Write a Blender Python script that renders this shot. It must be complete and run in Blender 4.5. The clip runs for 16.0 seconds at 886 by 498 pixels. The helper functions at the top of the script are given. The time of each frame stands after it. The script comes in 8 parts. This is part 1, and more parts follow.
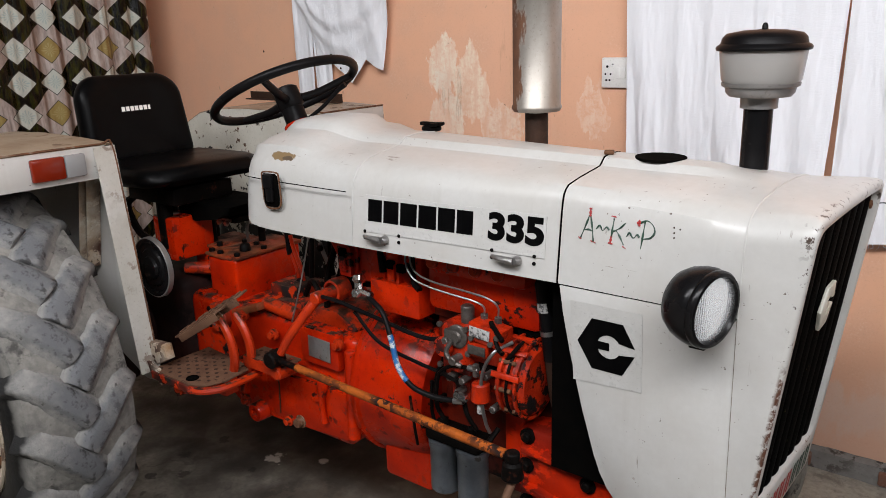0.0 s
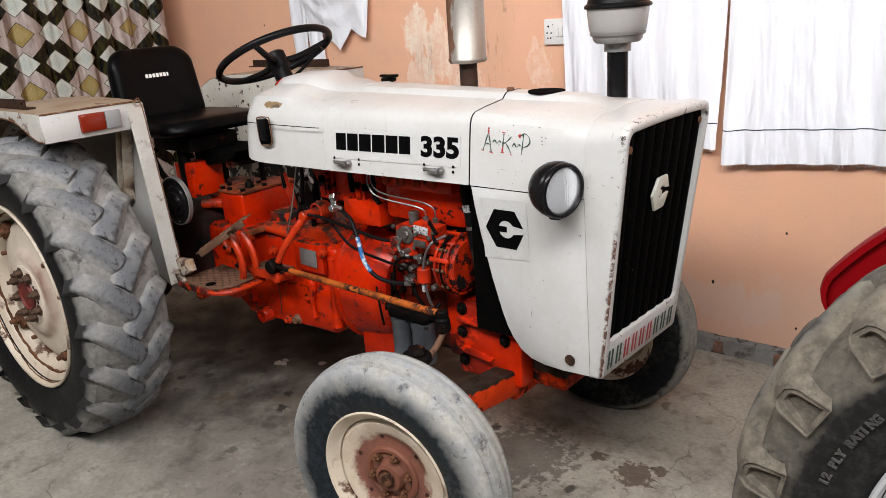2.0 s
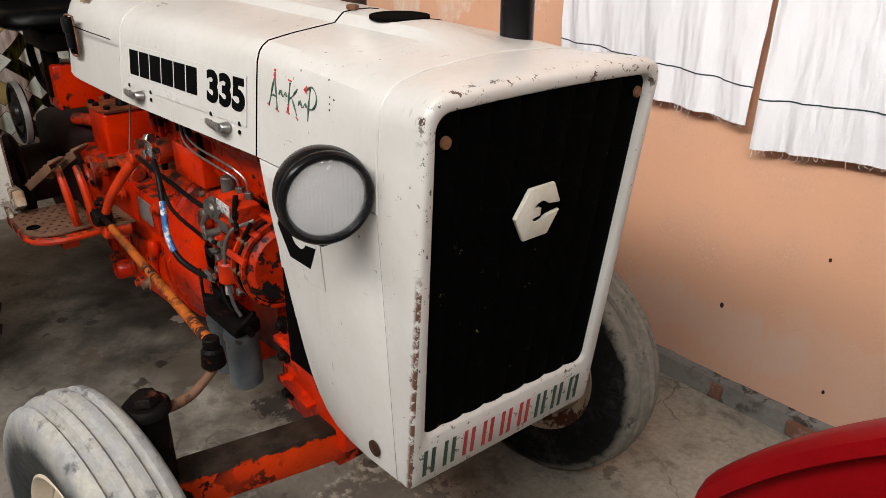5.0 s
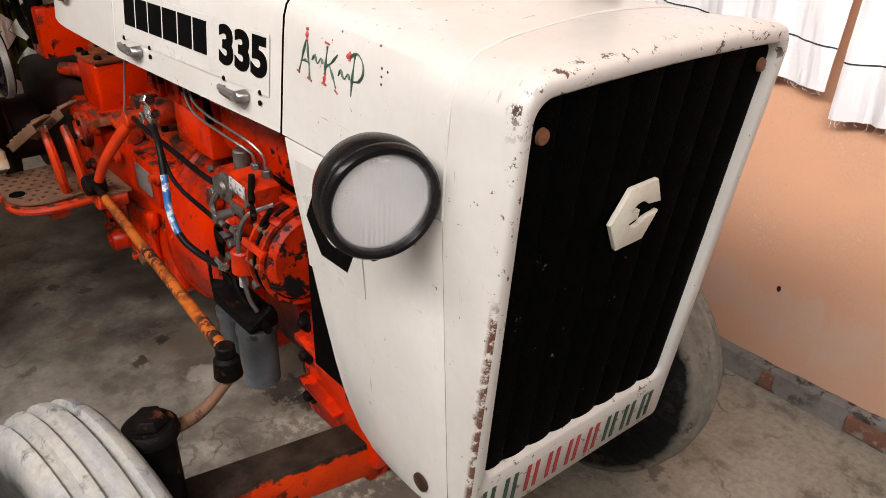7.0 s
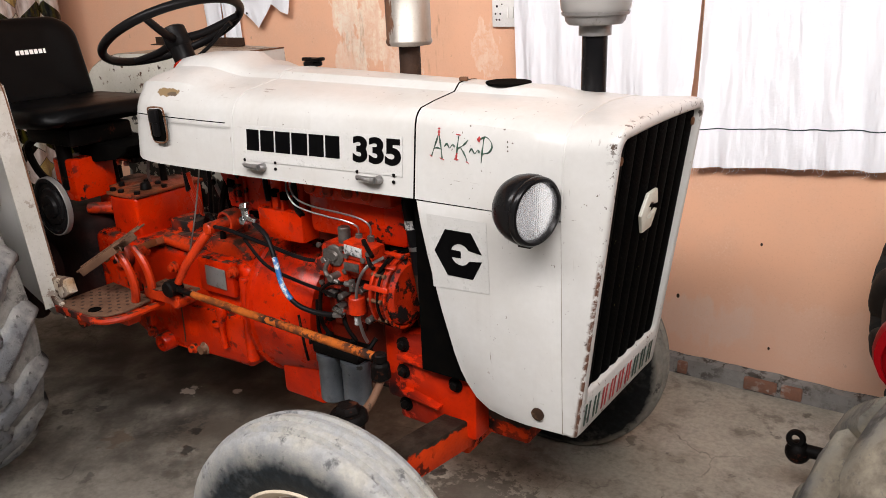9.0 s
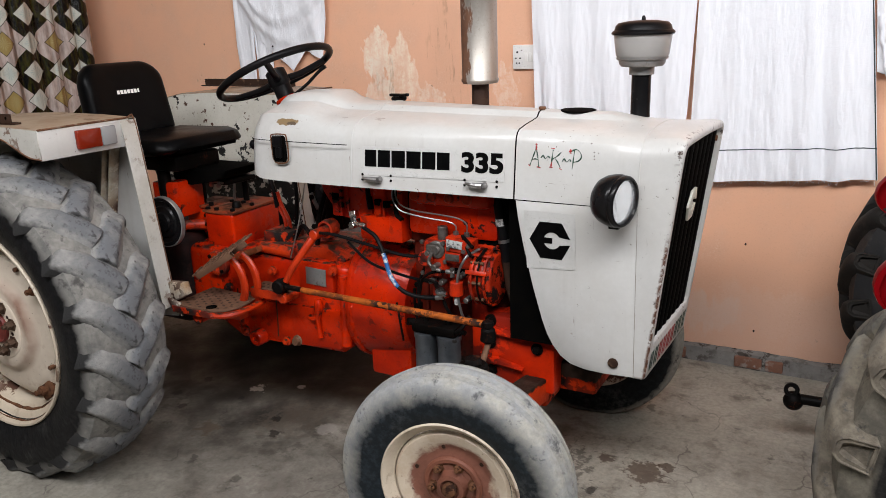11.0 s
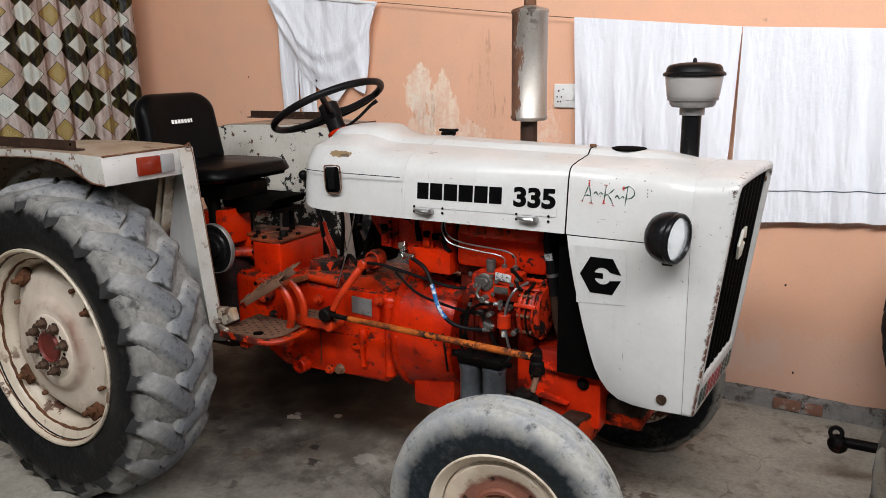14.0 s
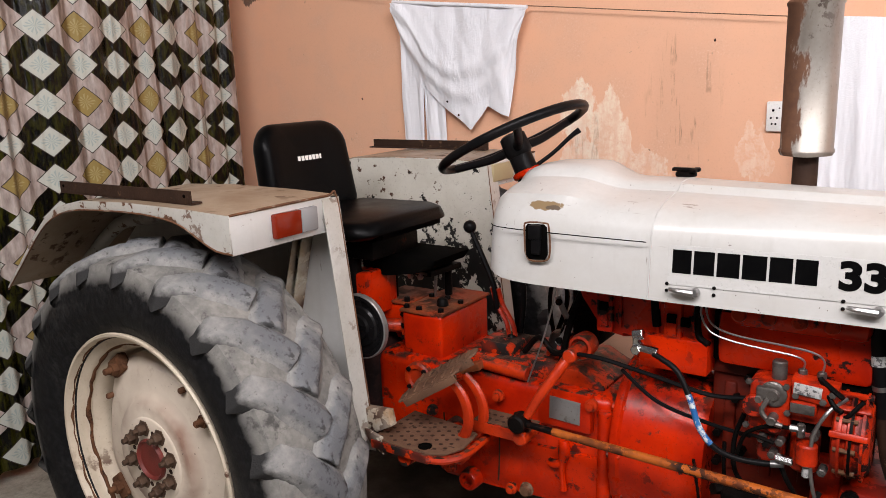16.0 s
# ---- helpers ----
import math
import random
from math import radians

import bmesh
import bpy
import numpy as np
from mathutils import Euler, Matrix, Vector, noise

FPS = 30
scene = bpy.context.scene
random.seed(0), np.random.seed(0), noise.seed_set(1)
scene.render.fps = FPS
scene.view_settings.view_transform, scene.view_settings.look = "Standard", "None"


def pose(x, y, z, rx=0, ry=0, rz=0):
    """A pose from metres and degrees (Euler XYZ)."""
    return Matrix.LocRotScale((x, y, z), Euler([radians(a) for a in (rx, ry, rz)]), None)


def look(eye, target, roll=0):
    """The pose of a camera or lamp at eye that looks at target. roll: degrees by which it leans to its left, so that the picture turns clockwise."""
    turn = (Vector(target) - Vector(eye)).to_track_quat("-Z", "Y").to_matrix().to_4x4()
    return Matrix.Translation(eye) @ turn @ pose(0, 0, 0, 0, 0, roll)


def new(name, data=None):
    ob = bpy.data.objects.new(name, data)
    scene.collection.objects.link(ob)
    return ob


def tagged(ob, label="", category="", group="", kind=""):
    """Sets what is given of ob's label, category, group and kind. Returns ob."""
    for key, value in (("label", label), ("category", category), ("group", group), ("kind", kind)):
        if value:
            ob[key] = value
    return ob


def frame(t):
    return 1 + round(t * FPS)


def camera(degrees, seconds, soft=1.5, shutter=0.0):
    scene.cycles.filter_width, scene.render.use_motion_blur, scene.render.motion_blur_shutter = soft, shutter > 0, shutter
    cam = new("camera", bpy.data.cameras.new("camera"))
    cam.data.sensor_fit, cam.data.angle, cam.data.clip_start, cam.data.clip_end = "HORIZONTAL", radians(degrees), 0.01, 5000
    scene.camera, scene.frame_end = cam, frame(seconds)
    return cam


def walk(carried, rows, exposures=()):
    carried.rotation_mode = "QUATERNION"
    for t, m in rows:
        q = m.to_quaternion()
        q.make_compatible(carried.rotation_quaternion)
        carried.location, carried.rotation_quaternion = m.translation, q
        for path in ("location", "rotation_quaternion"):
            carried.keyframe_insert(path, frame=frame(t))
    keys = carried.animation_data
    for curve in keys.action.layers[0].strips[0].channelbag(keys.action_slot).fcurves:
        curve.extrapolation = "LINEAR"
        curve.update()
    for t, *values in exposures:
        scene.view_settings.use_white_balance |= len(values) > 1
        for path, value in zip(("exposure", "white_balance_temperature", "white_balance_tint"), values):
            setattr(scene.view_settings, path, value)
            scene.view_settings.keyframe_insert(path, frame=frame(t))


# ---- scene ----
cam = camera(60.6, 16.0, soft=0.8)
PATH = [
    (0, (2.556, -1.578, 1.591), (1.358, -0.074, 1.042), -1.8),
    (0.5, (2.707, -1.631, 1.594), (1.464, -0.162, 1.049), -2.0),
    (1, (2.884, -1.688, 1.589), (1.606, -0.246, 1.052), -2.8),
    (1.5, (3.015, -1.836, 1.582), (1.753, -0.391, 1.018), -3.7),
    (2, (3.109, -1.933, 1.58), (1.881, -0.48, 0.964), -4.0),
    (2.5, (3.189, -1.862, 1.563), (1.945, -0.444, 0.899), -4.2),
    (3, (3.312, -1.673, 1.562), (2.037, -0.294, 0.873), -4.2),
    (3.5, (3.269, -1.471, 1.548), (1.975, -0.126, 0.829), -3.2),
    (4, (3.098, -1.192, 1.546), (1.77, 0.105, 0.802), -1.7),
    (4.5, (3.053, -0.982, 1.521), (1.681, 0.25, 0.746), -0.5),
    (6.8, (2.803, -0.744, 1.474), (1.481, 0.401, 0.502), 1.1),
    (7, (2.776, -0.773, 1.475), (1.455, 0.384, 0.517), 1.2),
    (7.5, (2.806, -0.985, 1.488), (1.471, 0.221, 0.614), 0.6),
    (8, (2.832, -1.229, 1.522), (1.545, 0.098, 0.757), -0.4),
    (8.2, (2.821, -1.307, 1.528), (1.576, 0.078, 0.8), -0.8),
    (10.3, (2.804, -2.064, 1.571), (1.868, -0.415, 0.934), -3.1),
    (10.5, (2.779, -2.135, 1.574), (1.838, -0.48, 0.96), -2.9),
    (11, (2.696, -2.288, 1.586), (1.757, -0.616, 1.018), -2.1),
    (11.5, (2.741, -2.304, 1.597), (1.813, -0.612, 1.07), -1.5),
    (12, (2.743, -2.296, 1.601), (1.837, -0.584, 1.102), -1.3),
    (12.5, (2.719, -2.309, 1.598), (1.819, -0.591, 1.109), -1.2),
    (13, (2.708, -2.326, 1.598), (1.788, -0.618, 1.112), -1.2),
    (13.5, (2.683, -2.35, 1.596), (1.733, -0.657, 1.114), -1.1),
    (14, (2.623, -2.374, 1.59), (1.635, -0.702, 1.112), -1.0),
    (14.5, (2.543, -2.273, 1.576), (1.49, -0.639, 1.106), -1.4),
    (15, (2.397, -2.093, 1.599), (1.291, -0.488, 1.149), -1.6),
    (15.5, (2.149, -2.025, 1.577), (1.03, -0.424, 1.148), -1.7),
    (16, (1.825, -1.96, 1.604), (0.705, -0.361, 1.169), -2.1),
]
EXPOSURES = [(0.0, -0.8, 6550, 14), (0.5, -0.78, 6550, 14), (1.0, -0.5, 6600, 14), (2.0, -0.45, 6600, 14), (3.0, -0.36, 7000, 15), (3.5, -0.38, 7050, 15), (4.0, -0.55, 7100, 15), (4.5, -0.6, 7050, 14), (6.8, -0.29, 7250, 18), (7.5, -0.55, 7350, 19), (8.2, -0.38, 7150, 18), (10.3, -0.55, 6650, 15), (12.0, -0.75, 6450, 13), (14.5, -0.6, 6450, 13), (15.5, -0.55, 6750, 17), (16.0, -0.52, 6800, 19)]
walk(cam, [(t, look(eye, target, roll)) for t, eye, target, roll in PATH], EXPOSURES)

# ---- light and exposure ----
world = bpy.data.worlds.new("world")
scene.world = world
world.use_nodes = True
wn = world.node_tree.nodes
sky = wn.new("ShaderNodeTexSky")
sky.sky_type = "NISHITA"
sky.sun_disc = False
sky.sun_elevation = radians(48)
sky.sun_rotation = radians(20)
wn["Background"].inputs["Strength"].default_value = 0.012
world.node_tree.links.new(sky.outputs[0], wn["Background"].inputs["Color"])

sun = new("sun", bpy.data.lights.new("sun", "SUN"))
sun.data.energy, sun.data.angle, sun.data.color = 2.0, radians(0.6), (1.0, 0.95, 0.88)
sun.matrix_world = look((0, 0, 20), (3, -8, 0))

# added lamps standing in for sky daylight through the unseen open front and end
gate_light = new("added_front_daylight", bpy.data.lights.new("added_front_daylight", "AREA"))
gate_light.data.shape, gate_light.data.size, gate_light.data.size_y = "RECTANGLE", 4.4, 0.8
gate_light.data.energy, gate_light.data.color = 460, (0.95, 0.98, 1.0)
# hangs inside the front wall, high under the ceiling
gate_light.matrix_world = look((2.35, -2.5, 3.6), (1.4, 0.9, 1.2))
end_light = new("added_end_daylight", bpy.data.lights.new("added_end_daylight", "AREA"))
end_light.data.shape, end_light.data.size, end_light.data.size_y = "RECTANGLE", 3.6, 1.1
end_light.data.energy, end_light.data.color = 130, (0.95, 0.98, 1.0)
end_light.matrix_world = look((6.0, -1.1, 3.2), (1.6, 0.8, 0.9))

# ---- materials ----
def material(name):
    m = bpy.data.materials.new(name)
    m.use_nodes = True
    nt = m.node_tree
    return m, nt, nt.nodes["Principled BSDF"]


def link(nt, a, b):
    nt.links.new(a, b)


def node(nt, kind, **values):
    n = nt.nodes.new(kind)
    for key, value in values.items():
        if key in n.inputs:
            n.inputs[key].default_value = value
    return n


def noise_tex(nt, co, scale, detail=5.0, rough=0.55, stretch=None):
    if stretch:
        mp = node(nt, "ShaderNodeMapping", Scale=stretch)
        link(nt, co, mp.inputs["Vector"])
        co = mp.outputs[0]
    n = node(nt, "ShaderNodeTexNoise", Scale=scale, Detail=detail, Roughness=rough)
    link(nt, co, n.inputs["Vector"])
    return n.outputs["Fac"]


def ramp(nt, fac, lo, hi):
    r = node(nt, "ShaderNodeMapRange")
    r.inputs["From Min"].default_value, r.inputs["From Max"].default_value = lo, hi
    link(nt, fac, r.inputs["Value"])
    return r.outputs[0]


def math_n(nt, op, a, b=None, c=None):
    n = nt.nodes.new("ShaderNodeMath")
    n.operation = op
    for i, v in enumerate((a, b, c)):
        if v is None:
            continue
        if isinstance(v, (int, float)):
            n.inputs[i].default_value = v
        else:
            link(nt, v, n.inputs[i])
    return n.outputs[0]


def mix(nt, fac, a, b):
    n = nt.nodes.new("ShaderNodeMix")
    n.data_type = "RGBA"
    for sock, v in ((n.inputs[0], fac), (n.inputs[6], a), (n.inputs[7], b)):
        if isinstance(v, (int, float)):
            sock.default_value = v
        elif isinstance(v, tuple):
            sock.default_value = (*v, 1.0)[:4]
        else:
            link(nt, v, sock)
    return n.outputs[2]


def place(nt):
    return node(nt, "ShaderNodeTexCoord").outputs["Object"]


def bump(nt, bsdf, height, strength=0.3, distance=0.004):
    b = node(nt, "ShaderNodeBump", Strength=strength, Distance=distance)
    link(nt, height, b.inputs["Height"])
    link(nt, b.outputs[0], bsdf.inputs["Normal"])


def worn(name, base, alt, chip=None, rough=0.45, metal=0.0, scale=6.0, chips=(0.66, 0.70), chip_scale=22.0,
         relief=0.15, coat=0.0, rough_span=0.15, alt_span=(0.4, 0.7), stretch=None, gloss=0.5, specks=0.30):
    """Paint, metal or rubber: broad tone, fine grain, and chips or stains of a second stuff."""
    m, nt, b = material(name)
    co = place(nt)
    broad = noise_tex(nt, co, scale, 6, 0.6, stretch)
    fine = noise_tex(nt, co, scale * 14, 4, 0.6)
    col = mix(nt, ramp(nt, broad, *alt_span), base, alt)
    col = mix(nt, math_n(nt, "MULTIPLY", fine, 0.35), col, tuple(c * 0.72 for c in alt))
    speck = ramp(nt, noise_tex(nt, co, 120, 3, 0.7), 0.60, 0.68)
    col = mix(nt, math_n(nt, "MULTIPLY", speck, specks), col, tuple(c * 0.45 for c in alt))
    r = ramp(nt, broad, 0.2, 0.8)
    r = math_n(nt, "MULTIPLY_ADD", r, rough_span, rough - rough_span / 2)
    if chip:
        mask = math_n(nt, "MULTIPLY", ramp(nt, noise_tex(nt, co, chip_scale, 7, 0.65), *chips), ramp(nt, noise_tex(nt, co, chip_scale * 0.16, 3), 0.42, 0.58))
        col = mix(nt, mask, col, chip)
        r = math_n(nt, "MULTIPLY_ADD", mask, 0.3, r)
    link(nt, col, b.inputs["Base Color"])
    link(nt, r, b.inputs["Roughness"])
    b.inputs["Metallic"].default_value = metal
    b.inputs["Coat Weight"].default_value = coat
    b.inputs["Specular IOR Level"].default_value = gloss
    bump(nt, b, fine, relief, 0.003)
    return m


def peeled_below(m, level, bare):
    """Paint that has come off in sharp flakes below a ragged height."""
    nt = m.node_tree
    b = next(n for n in nt.nodes if n.type == "BSDF_PRINCIPLED")
    col = b.inputs["Base Color"].links[0].from_socket
    co = place(nt)
    sep = node(nt, "ShaderNodeSeparateXYZ")
    link(nt, co, sep.inputs[0])
    low = ramp(nt, sep.outputs[2], level, level - 0.30)
    flake = math_n(nt, "ADD", noise_tex(nt, co, 13, 7, 0.66), math_n(nt, "MULTIPLY", low, 0.20))
    link(nt, mix(nt, ramp(nt, flake, 0.635, 0.645), col, bare), b.inputs["Base Color"])
    return m


WHITE = worn("white_paint", (0.54, 0.535, 0.515), (0.485, 0.475, 0.45), (0.17, 0.10, 0.06), 0.36, 0, 4.0, (0.70, 0.73), 30, 0.02, 0.15, specks=0.04)
WHITE_OLD = worn("old_white_paint", (0.52, 0.505, 0.465), (0.40, 0.375, 0.32), (0.11, 0.045, 0.02), 0.5, 0, 5.0, (0.555, 0.585), 20, 0.12)
GUARD_TOP = worn("brown-stained_guard_top", (0.35, 0.27, 0.19), (0.25, 0.17, 0.105), (0.09, 0.045, 0.025), 0.42, 0, 7.0, (0.56, 0.61), 18, 0.12)
RUST_WHITE = worn("rust_stained_white_paint", (0.52, 0.47, 0.39), (0.30, 0.18, 0.09), (0.05, 0.018, 0.009), 0.6, 0, 12.0, (0.47, 0.50), 22, 0.2, specks=0.5)
PEELING = worn("peeling_white_paint", (0.56, 0.535, 0.47), (0.46, 0.43, 0.36), (0.07, 0.03, 0.015), 0.55, 0, 6.0, (0.60, 0.63), 26, 0.15, specks=0.4)
PEELING = peeled_below(PEELING, 1.13, (0.004, 0.0035, 0.003))
ORANGE = worn("orange_paint", (0.62, 0.025, 0.001), (0.32, 0.009, 0.001), (0.012, 0.005, 0.004), 0.28, 0, 5.0, (0.57, 0.61), 22, 0.10, gloss=0.20, alt_span=(0.42, 0.66), specks=0.5)
ORANGE_OLD = worn("greasy_orange_paint", (0.54, 0.036, 0.004), (0.26, 0.014, 0.003), (0.008, 0.005, 0.004), 0.38, 0, 9.0, (0.47, 0.50), 20, 0.2, gloss=0.3, specks=0.5)
# Darker orange for the engine block: its shade and oil are in the colour.
ORANGE_DARK = worn("shade-dark_oily_orange", (0.17, 0.012, 0.003), (0.05, 0.006, 0.003), (0.008, 0.005, 0.004), 0.5, 0, 8.0, (0.42, 0.52), 12, 0.25, gloss=0.25)
# Near-black orange that paints in the shade on the rear axle housing.
ORANGE_DEEP = worn("shade-black_orange_iron", (0.024, 0.003, 0.0015), (0.006, 0.003, 0.002), (0.002, 0.0015, 0.0015), 0.6, 0, 7.0, (0.40, 0.50), 11, 0.3, gloss=0.2)
PUMP_PAINT = worn("oily_pump_paint", (0.56, 0.028, 0.003), (0.20, 0.009, 0.002), (0.002, 0.0015, 0.0015), 0.34, 0, 18.0, (0.50, 0.53), 30, 0.3, gloss=0.35, specks=0.5)
OILY_LID = worn("oily_brown_lid", (0.16, 0.055, 0.02), (0.30, 0.03, 0.006), (0.020, 0.010, 0.007), 0.5, 0, 12.0, (0.45, 0.54), 20, 0.3, gloss=0.25)
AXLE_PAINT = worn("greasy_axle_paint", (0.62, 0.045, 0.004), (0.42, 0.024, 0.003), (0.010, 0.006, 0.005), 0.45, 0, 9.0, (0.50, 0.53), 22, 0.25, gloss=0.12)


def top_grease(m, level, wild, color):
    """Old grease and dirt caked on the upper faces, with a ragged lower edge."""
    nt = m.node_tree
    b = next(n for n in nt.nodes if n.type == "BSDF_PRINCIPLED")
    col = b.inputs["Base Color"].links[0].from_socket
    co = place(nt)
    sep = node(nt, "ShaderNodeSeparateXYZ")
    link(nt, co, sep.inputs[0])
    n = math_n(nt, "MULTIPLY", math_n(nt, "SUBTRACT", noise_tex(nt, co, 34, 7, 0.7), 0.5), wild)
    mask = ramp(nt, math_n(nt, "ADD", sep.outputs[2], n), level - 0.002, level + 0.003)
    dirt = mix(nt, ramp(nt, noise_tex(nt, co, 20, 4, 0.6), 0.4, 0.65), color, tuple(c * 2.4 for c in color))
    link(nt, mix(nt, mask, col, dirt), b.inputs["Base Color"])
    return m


def lying_dirt(m, color, cut=0.46):
    """Oil and dust that lie on the upper faces of a casting, in ragged patches."""
    nt = m.node_tree
    b = next(n for n in nt.nodes if n.type == "BSDF_PRINCIPLED")
    col = b.inputs["Base Color"].links[0].from_socket
    tc = node(nt, "ShaderNodeTexCoord")
    sep = node(nt, "ShaderNodeSeparateXYZ")
    link(nt, tc.outputs["Normal"], sep.inputs[0])
    n = noise_tex(nt, tc.outputs["Object"], 24, 7, 0.68)
    mask = math_n(nt, "MULTIPLY", ramp(nt, sep.outputs[2], 0.45, 0.75), ramp(nt, n, cut, cut + 0.10))
    dirt = mix(nt, ramp(nt, noise_tex(nt, tc.outputs["Object"], 40, 5, 0.6), 0.4, 0.62), color, tuple(c * 4.0 for c in color))
    link(nt, mix(nt, mask, col, dirt), b.inputs["Base Color"])
    return m


ORANGE, ORANGE_OLD = lying_dirt(ORANGE, (0.014, 0.006, 0.004)), lying_dirt(ORANGE_OLD, (0.018, 0.008, 0.005))
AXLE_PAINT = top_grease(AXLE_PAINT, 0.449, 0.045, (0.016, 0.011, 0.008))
SUPPORT_PAINT = worn("oil-blotched_orange_casting", (0.66, 0.028, 0.002), (0.42, 0.014, 0.002), (0.003, 0.002, 0.002), 0.36, 0, 8.0, (0.46, 0.49), 12, 0.2, gloss=0.25)
ROD_PAINT = worn("chipped_orange_rod", (0.44, 0.105, 0.014), (0.26, 0.050, 0.008), (0.020, 0.009, 0.006), 0.5, 0, 16, (0.47, 0.50), 45, 0.3, gloss=0.2)
RUST = worn("rusty_steel", (0.17, 0.075, 0.035), (0.09, 0.045, 0.028), (0.26, 0.20, 0.15), 0.75, 0.1, 14, (0.55, 0.62), 30, 0.4, gloss=0.2)
DARK_RUST = worn("dark_rusty_iron", (0.045, 0.022, 0.013), (0.022, 0.012, 0.008), (0.12, 0.07, 0.04), 0.7, 0.1, 12, (0.58, 0.64), 30, 0.4, gloss=0.2)
DUSTY_STEEL = worn("dusty_brown_steel", (0.155, 0.080, 0.047), (0.085, 0.042, 0.026), (0.05, 0.03, 0.02), 0.7, 0.1, 12, (0.58, 0.64), 40, 0.35, gloss=0.2)
BLACK = worn("black_gloss_paint", (0.005, 0.005, 0.0055), (0.010, 0.009, 0.009), None, 0.27, 0, 8, relief=0.06, gloss=0.15)
BLACK_PLASTIC = worn("black_plastic", (0.004, 0.004, 0.0045), (0.008, 0.007, 0.007), None, 0.38, 0, 12, relief=0.12, gloss=0.09)
VINYL = worn("black_vinyl", (0.0015, 0.0015, 0.0017), (0.003, 0.003, 0.003), None, 0.36, 0, 10, relief=0.12, gloss=0.07)
GREASE = worn("greasy_black_iron", (0.002, 0.0018, 0.0016), (0.006, 0.0045, 0.004), (0.07, 0.02, 0.010), 0.5, 0.0, 12, (0.60, 0.66), 22, 0.4, gloss=0.06)
STEEL = worn("bare_steel", (0.42, 0.41, 0.40), (0.25, 0.24, 0.23), (0.10, 0.06, 0.04), 0.34, 0.9, 14, (0.62, 0.7), 40, 0.2)
OILY_STEEL = worn("oil-darkened_steel", (0.20, 0.185, 0.17), (0.07, 0.055, 0.045), (0.010, 0.007, 0.006), 0.4, 0.7, 25, (0.50, 0.56), 40, 0.3)
CHROME = worn("bright_steel", (0.62, 0.62, 0.61), (0.50, 0.50, 0.49), None, 0.22, 1.0, 14, relief=0.05)
MUFFLER_STEEL = worn("galvanised_muffler", (0.47, 0.435, 0.39), (0.30, 0.265, 0.225), (0.05, 0.02, 0.012), 0.46, 0.5, 7, (0.57, 0.60), 22, 0.1, stretch=(1, 1, 0.35))
def rusty_drum(m, x0):
    """Rust eaten into the driver's side of the drum, in tall runs."""
    nt = m.node_tree
    b = [n for n in nt.nodes if n.type == "BSDF_PRINCIPLED"][0]
    co = place(nt)
    sep = node(nt, "ShaderNodeSeparateXYZ")
    link(nt, co, sep.inputs[0])
    n = noise_tex(nt, co, 16, 6, 0.65, (1, 1, 0.35))
    side_ = math_n(nt, "ADD", math_n(nt, "MULTIPLY", math_n(nt, "SUBTRACT", x0, sep.outputs[0]), 9.0), math_n(nt, "MULTIPLY", math_n(nt, "SUBTRACT", 0.205, sep.outputs[1]), 5.0))
    mask = ramp(nt, math_n(nt, "ADD", side_, math_n(nt, "MULTIPLY", n, 1.9)), 1.36, 1.46)
    col = mix(nt, mask, b.inputs["Base Color"].links[0].from_socket, mix(nt, noise_tex(nt, co, 40, 5), (0.05, 0.018, 0.010), (0.17, 0.075, 0.035)))
    link(nt, col, b.inputs["Base Color"])
    link(nt, math_n(nt, "MULTIPLY_ADD", mask, -0.75, 0.8), b.inputs["Metallic"])
    link(nt, math_n(nt, "MULTIPLY_ADD", mask, 0.30, 0.46), b.inputs["Roughness"])
    return m


MUFFLER_STEEL = rusty_drum(MUFFLER_STEEL, 1.474)
FILTER_GREY = worn("grey_filter_can", (0.135, 0.150, 0.165), (0.070, 0.078, 0.088), (0.03, 0.025, 0.02), 0.35, 0.35, 14, (0.6, 0.66), 26, 0.1)
RUBBER = worn("black_tyre_rubber", (0.016, 0.016, 0.017), (0.028, 0.027, 0.026), (0.075, 0.068, 0.060), 0.62, 0, 8, (0.52, 0.72), 18, 0.3, gloss=0.15)
RUBBER_MARK = worn("raised_tyre_figures", (0.045, 0.043, 0.040), (0.09, 0.085, 0.078), None, 0.8, 0, 30, relief=0.2, gloss=0.1)
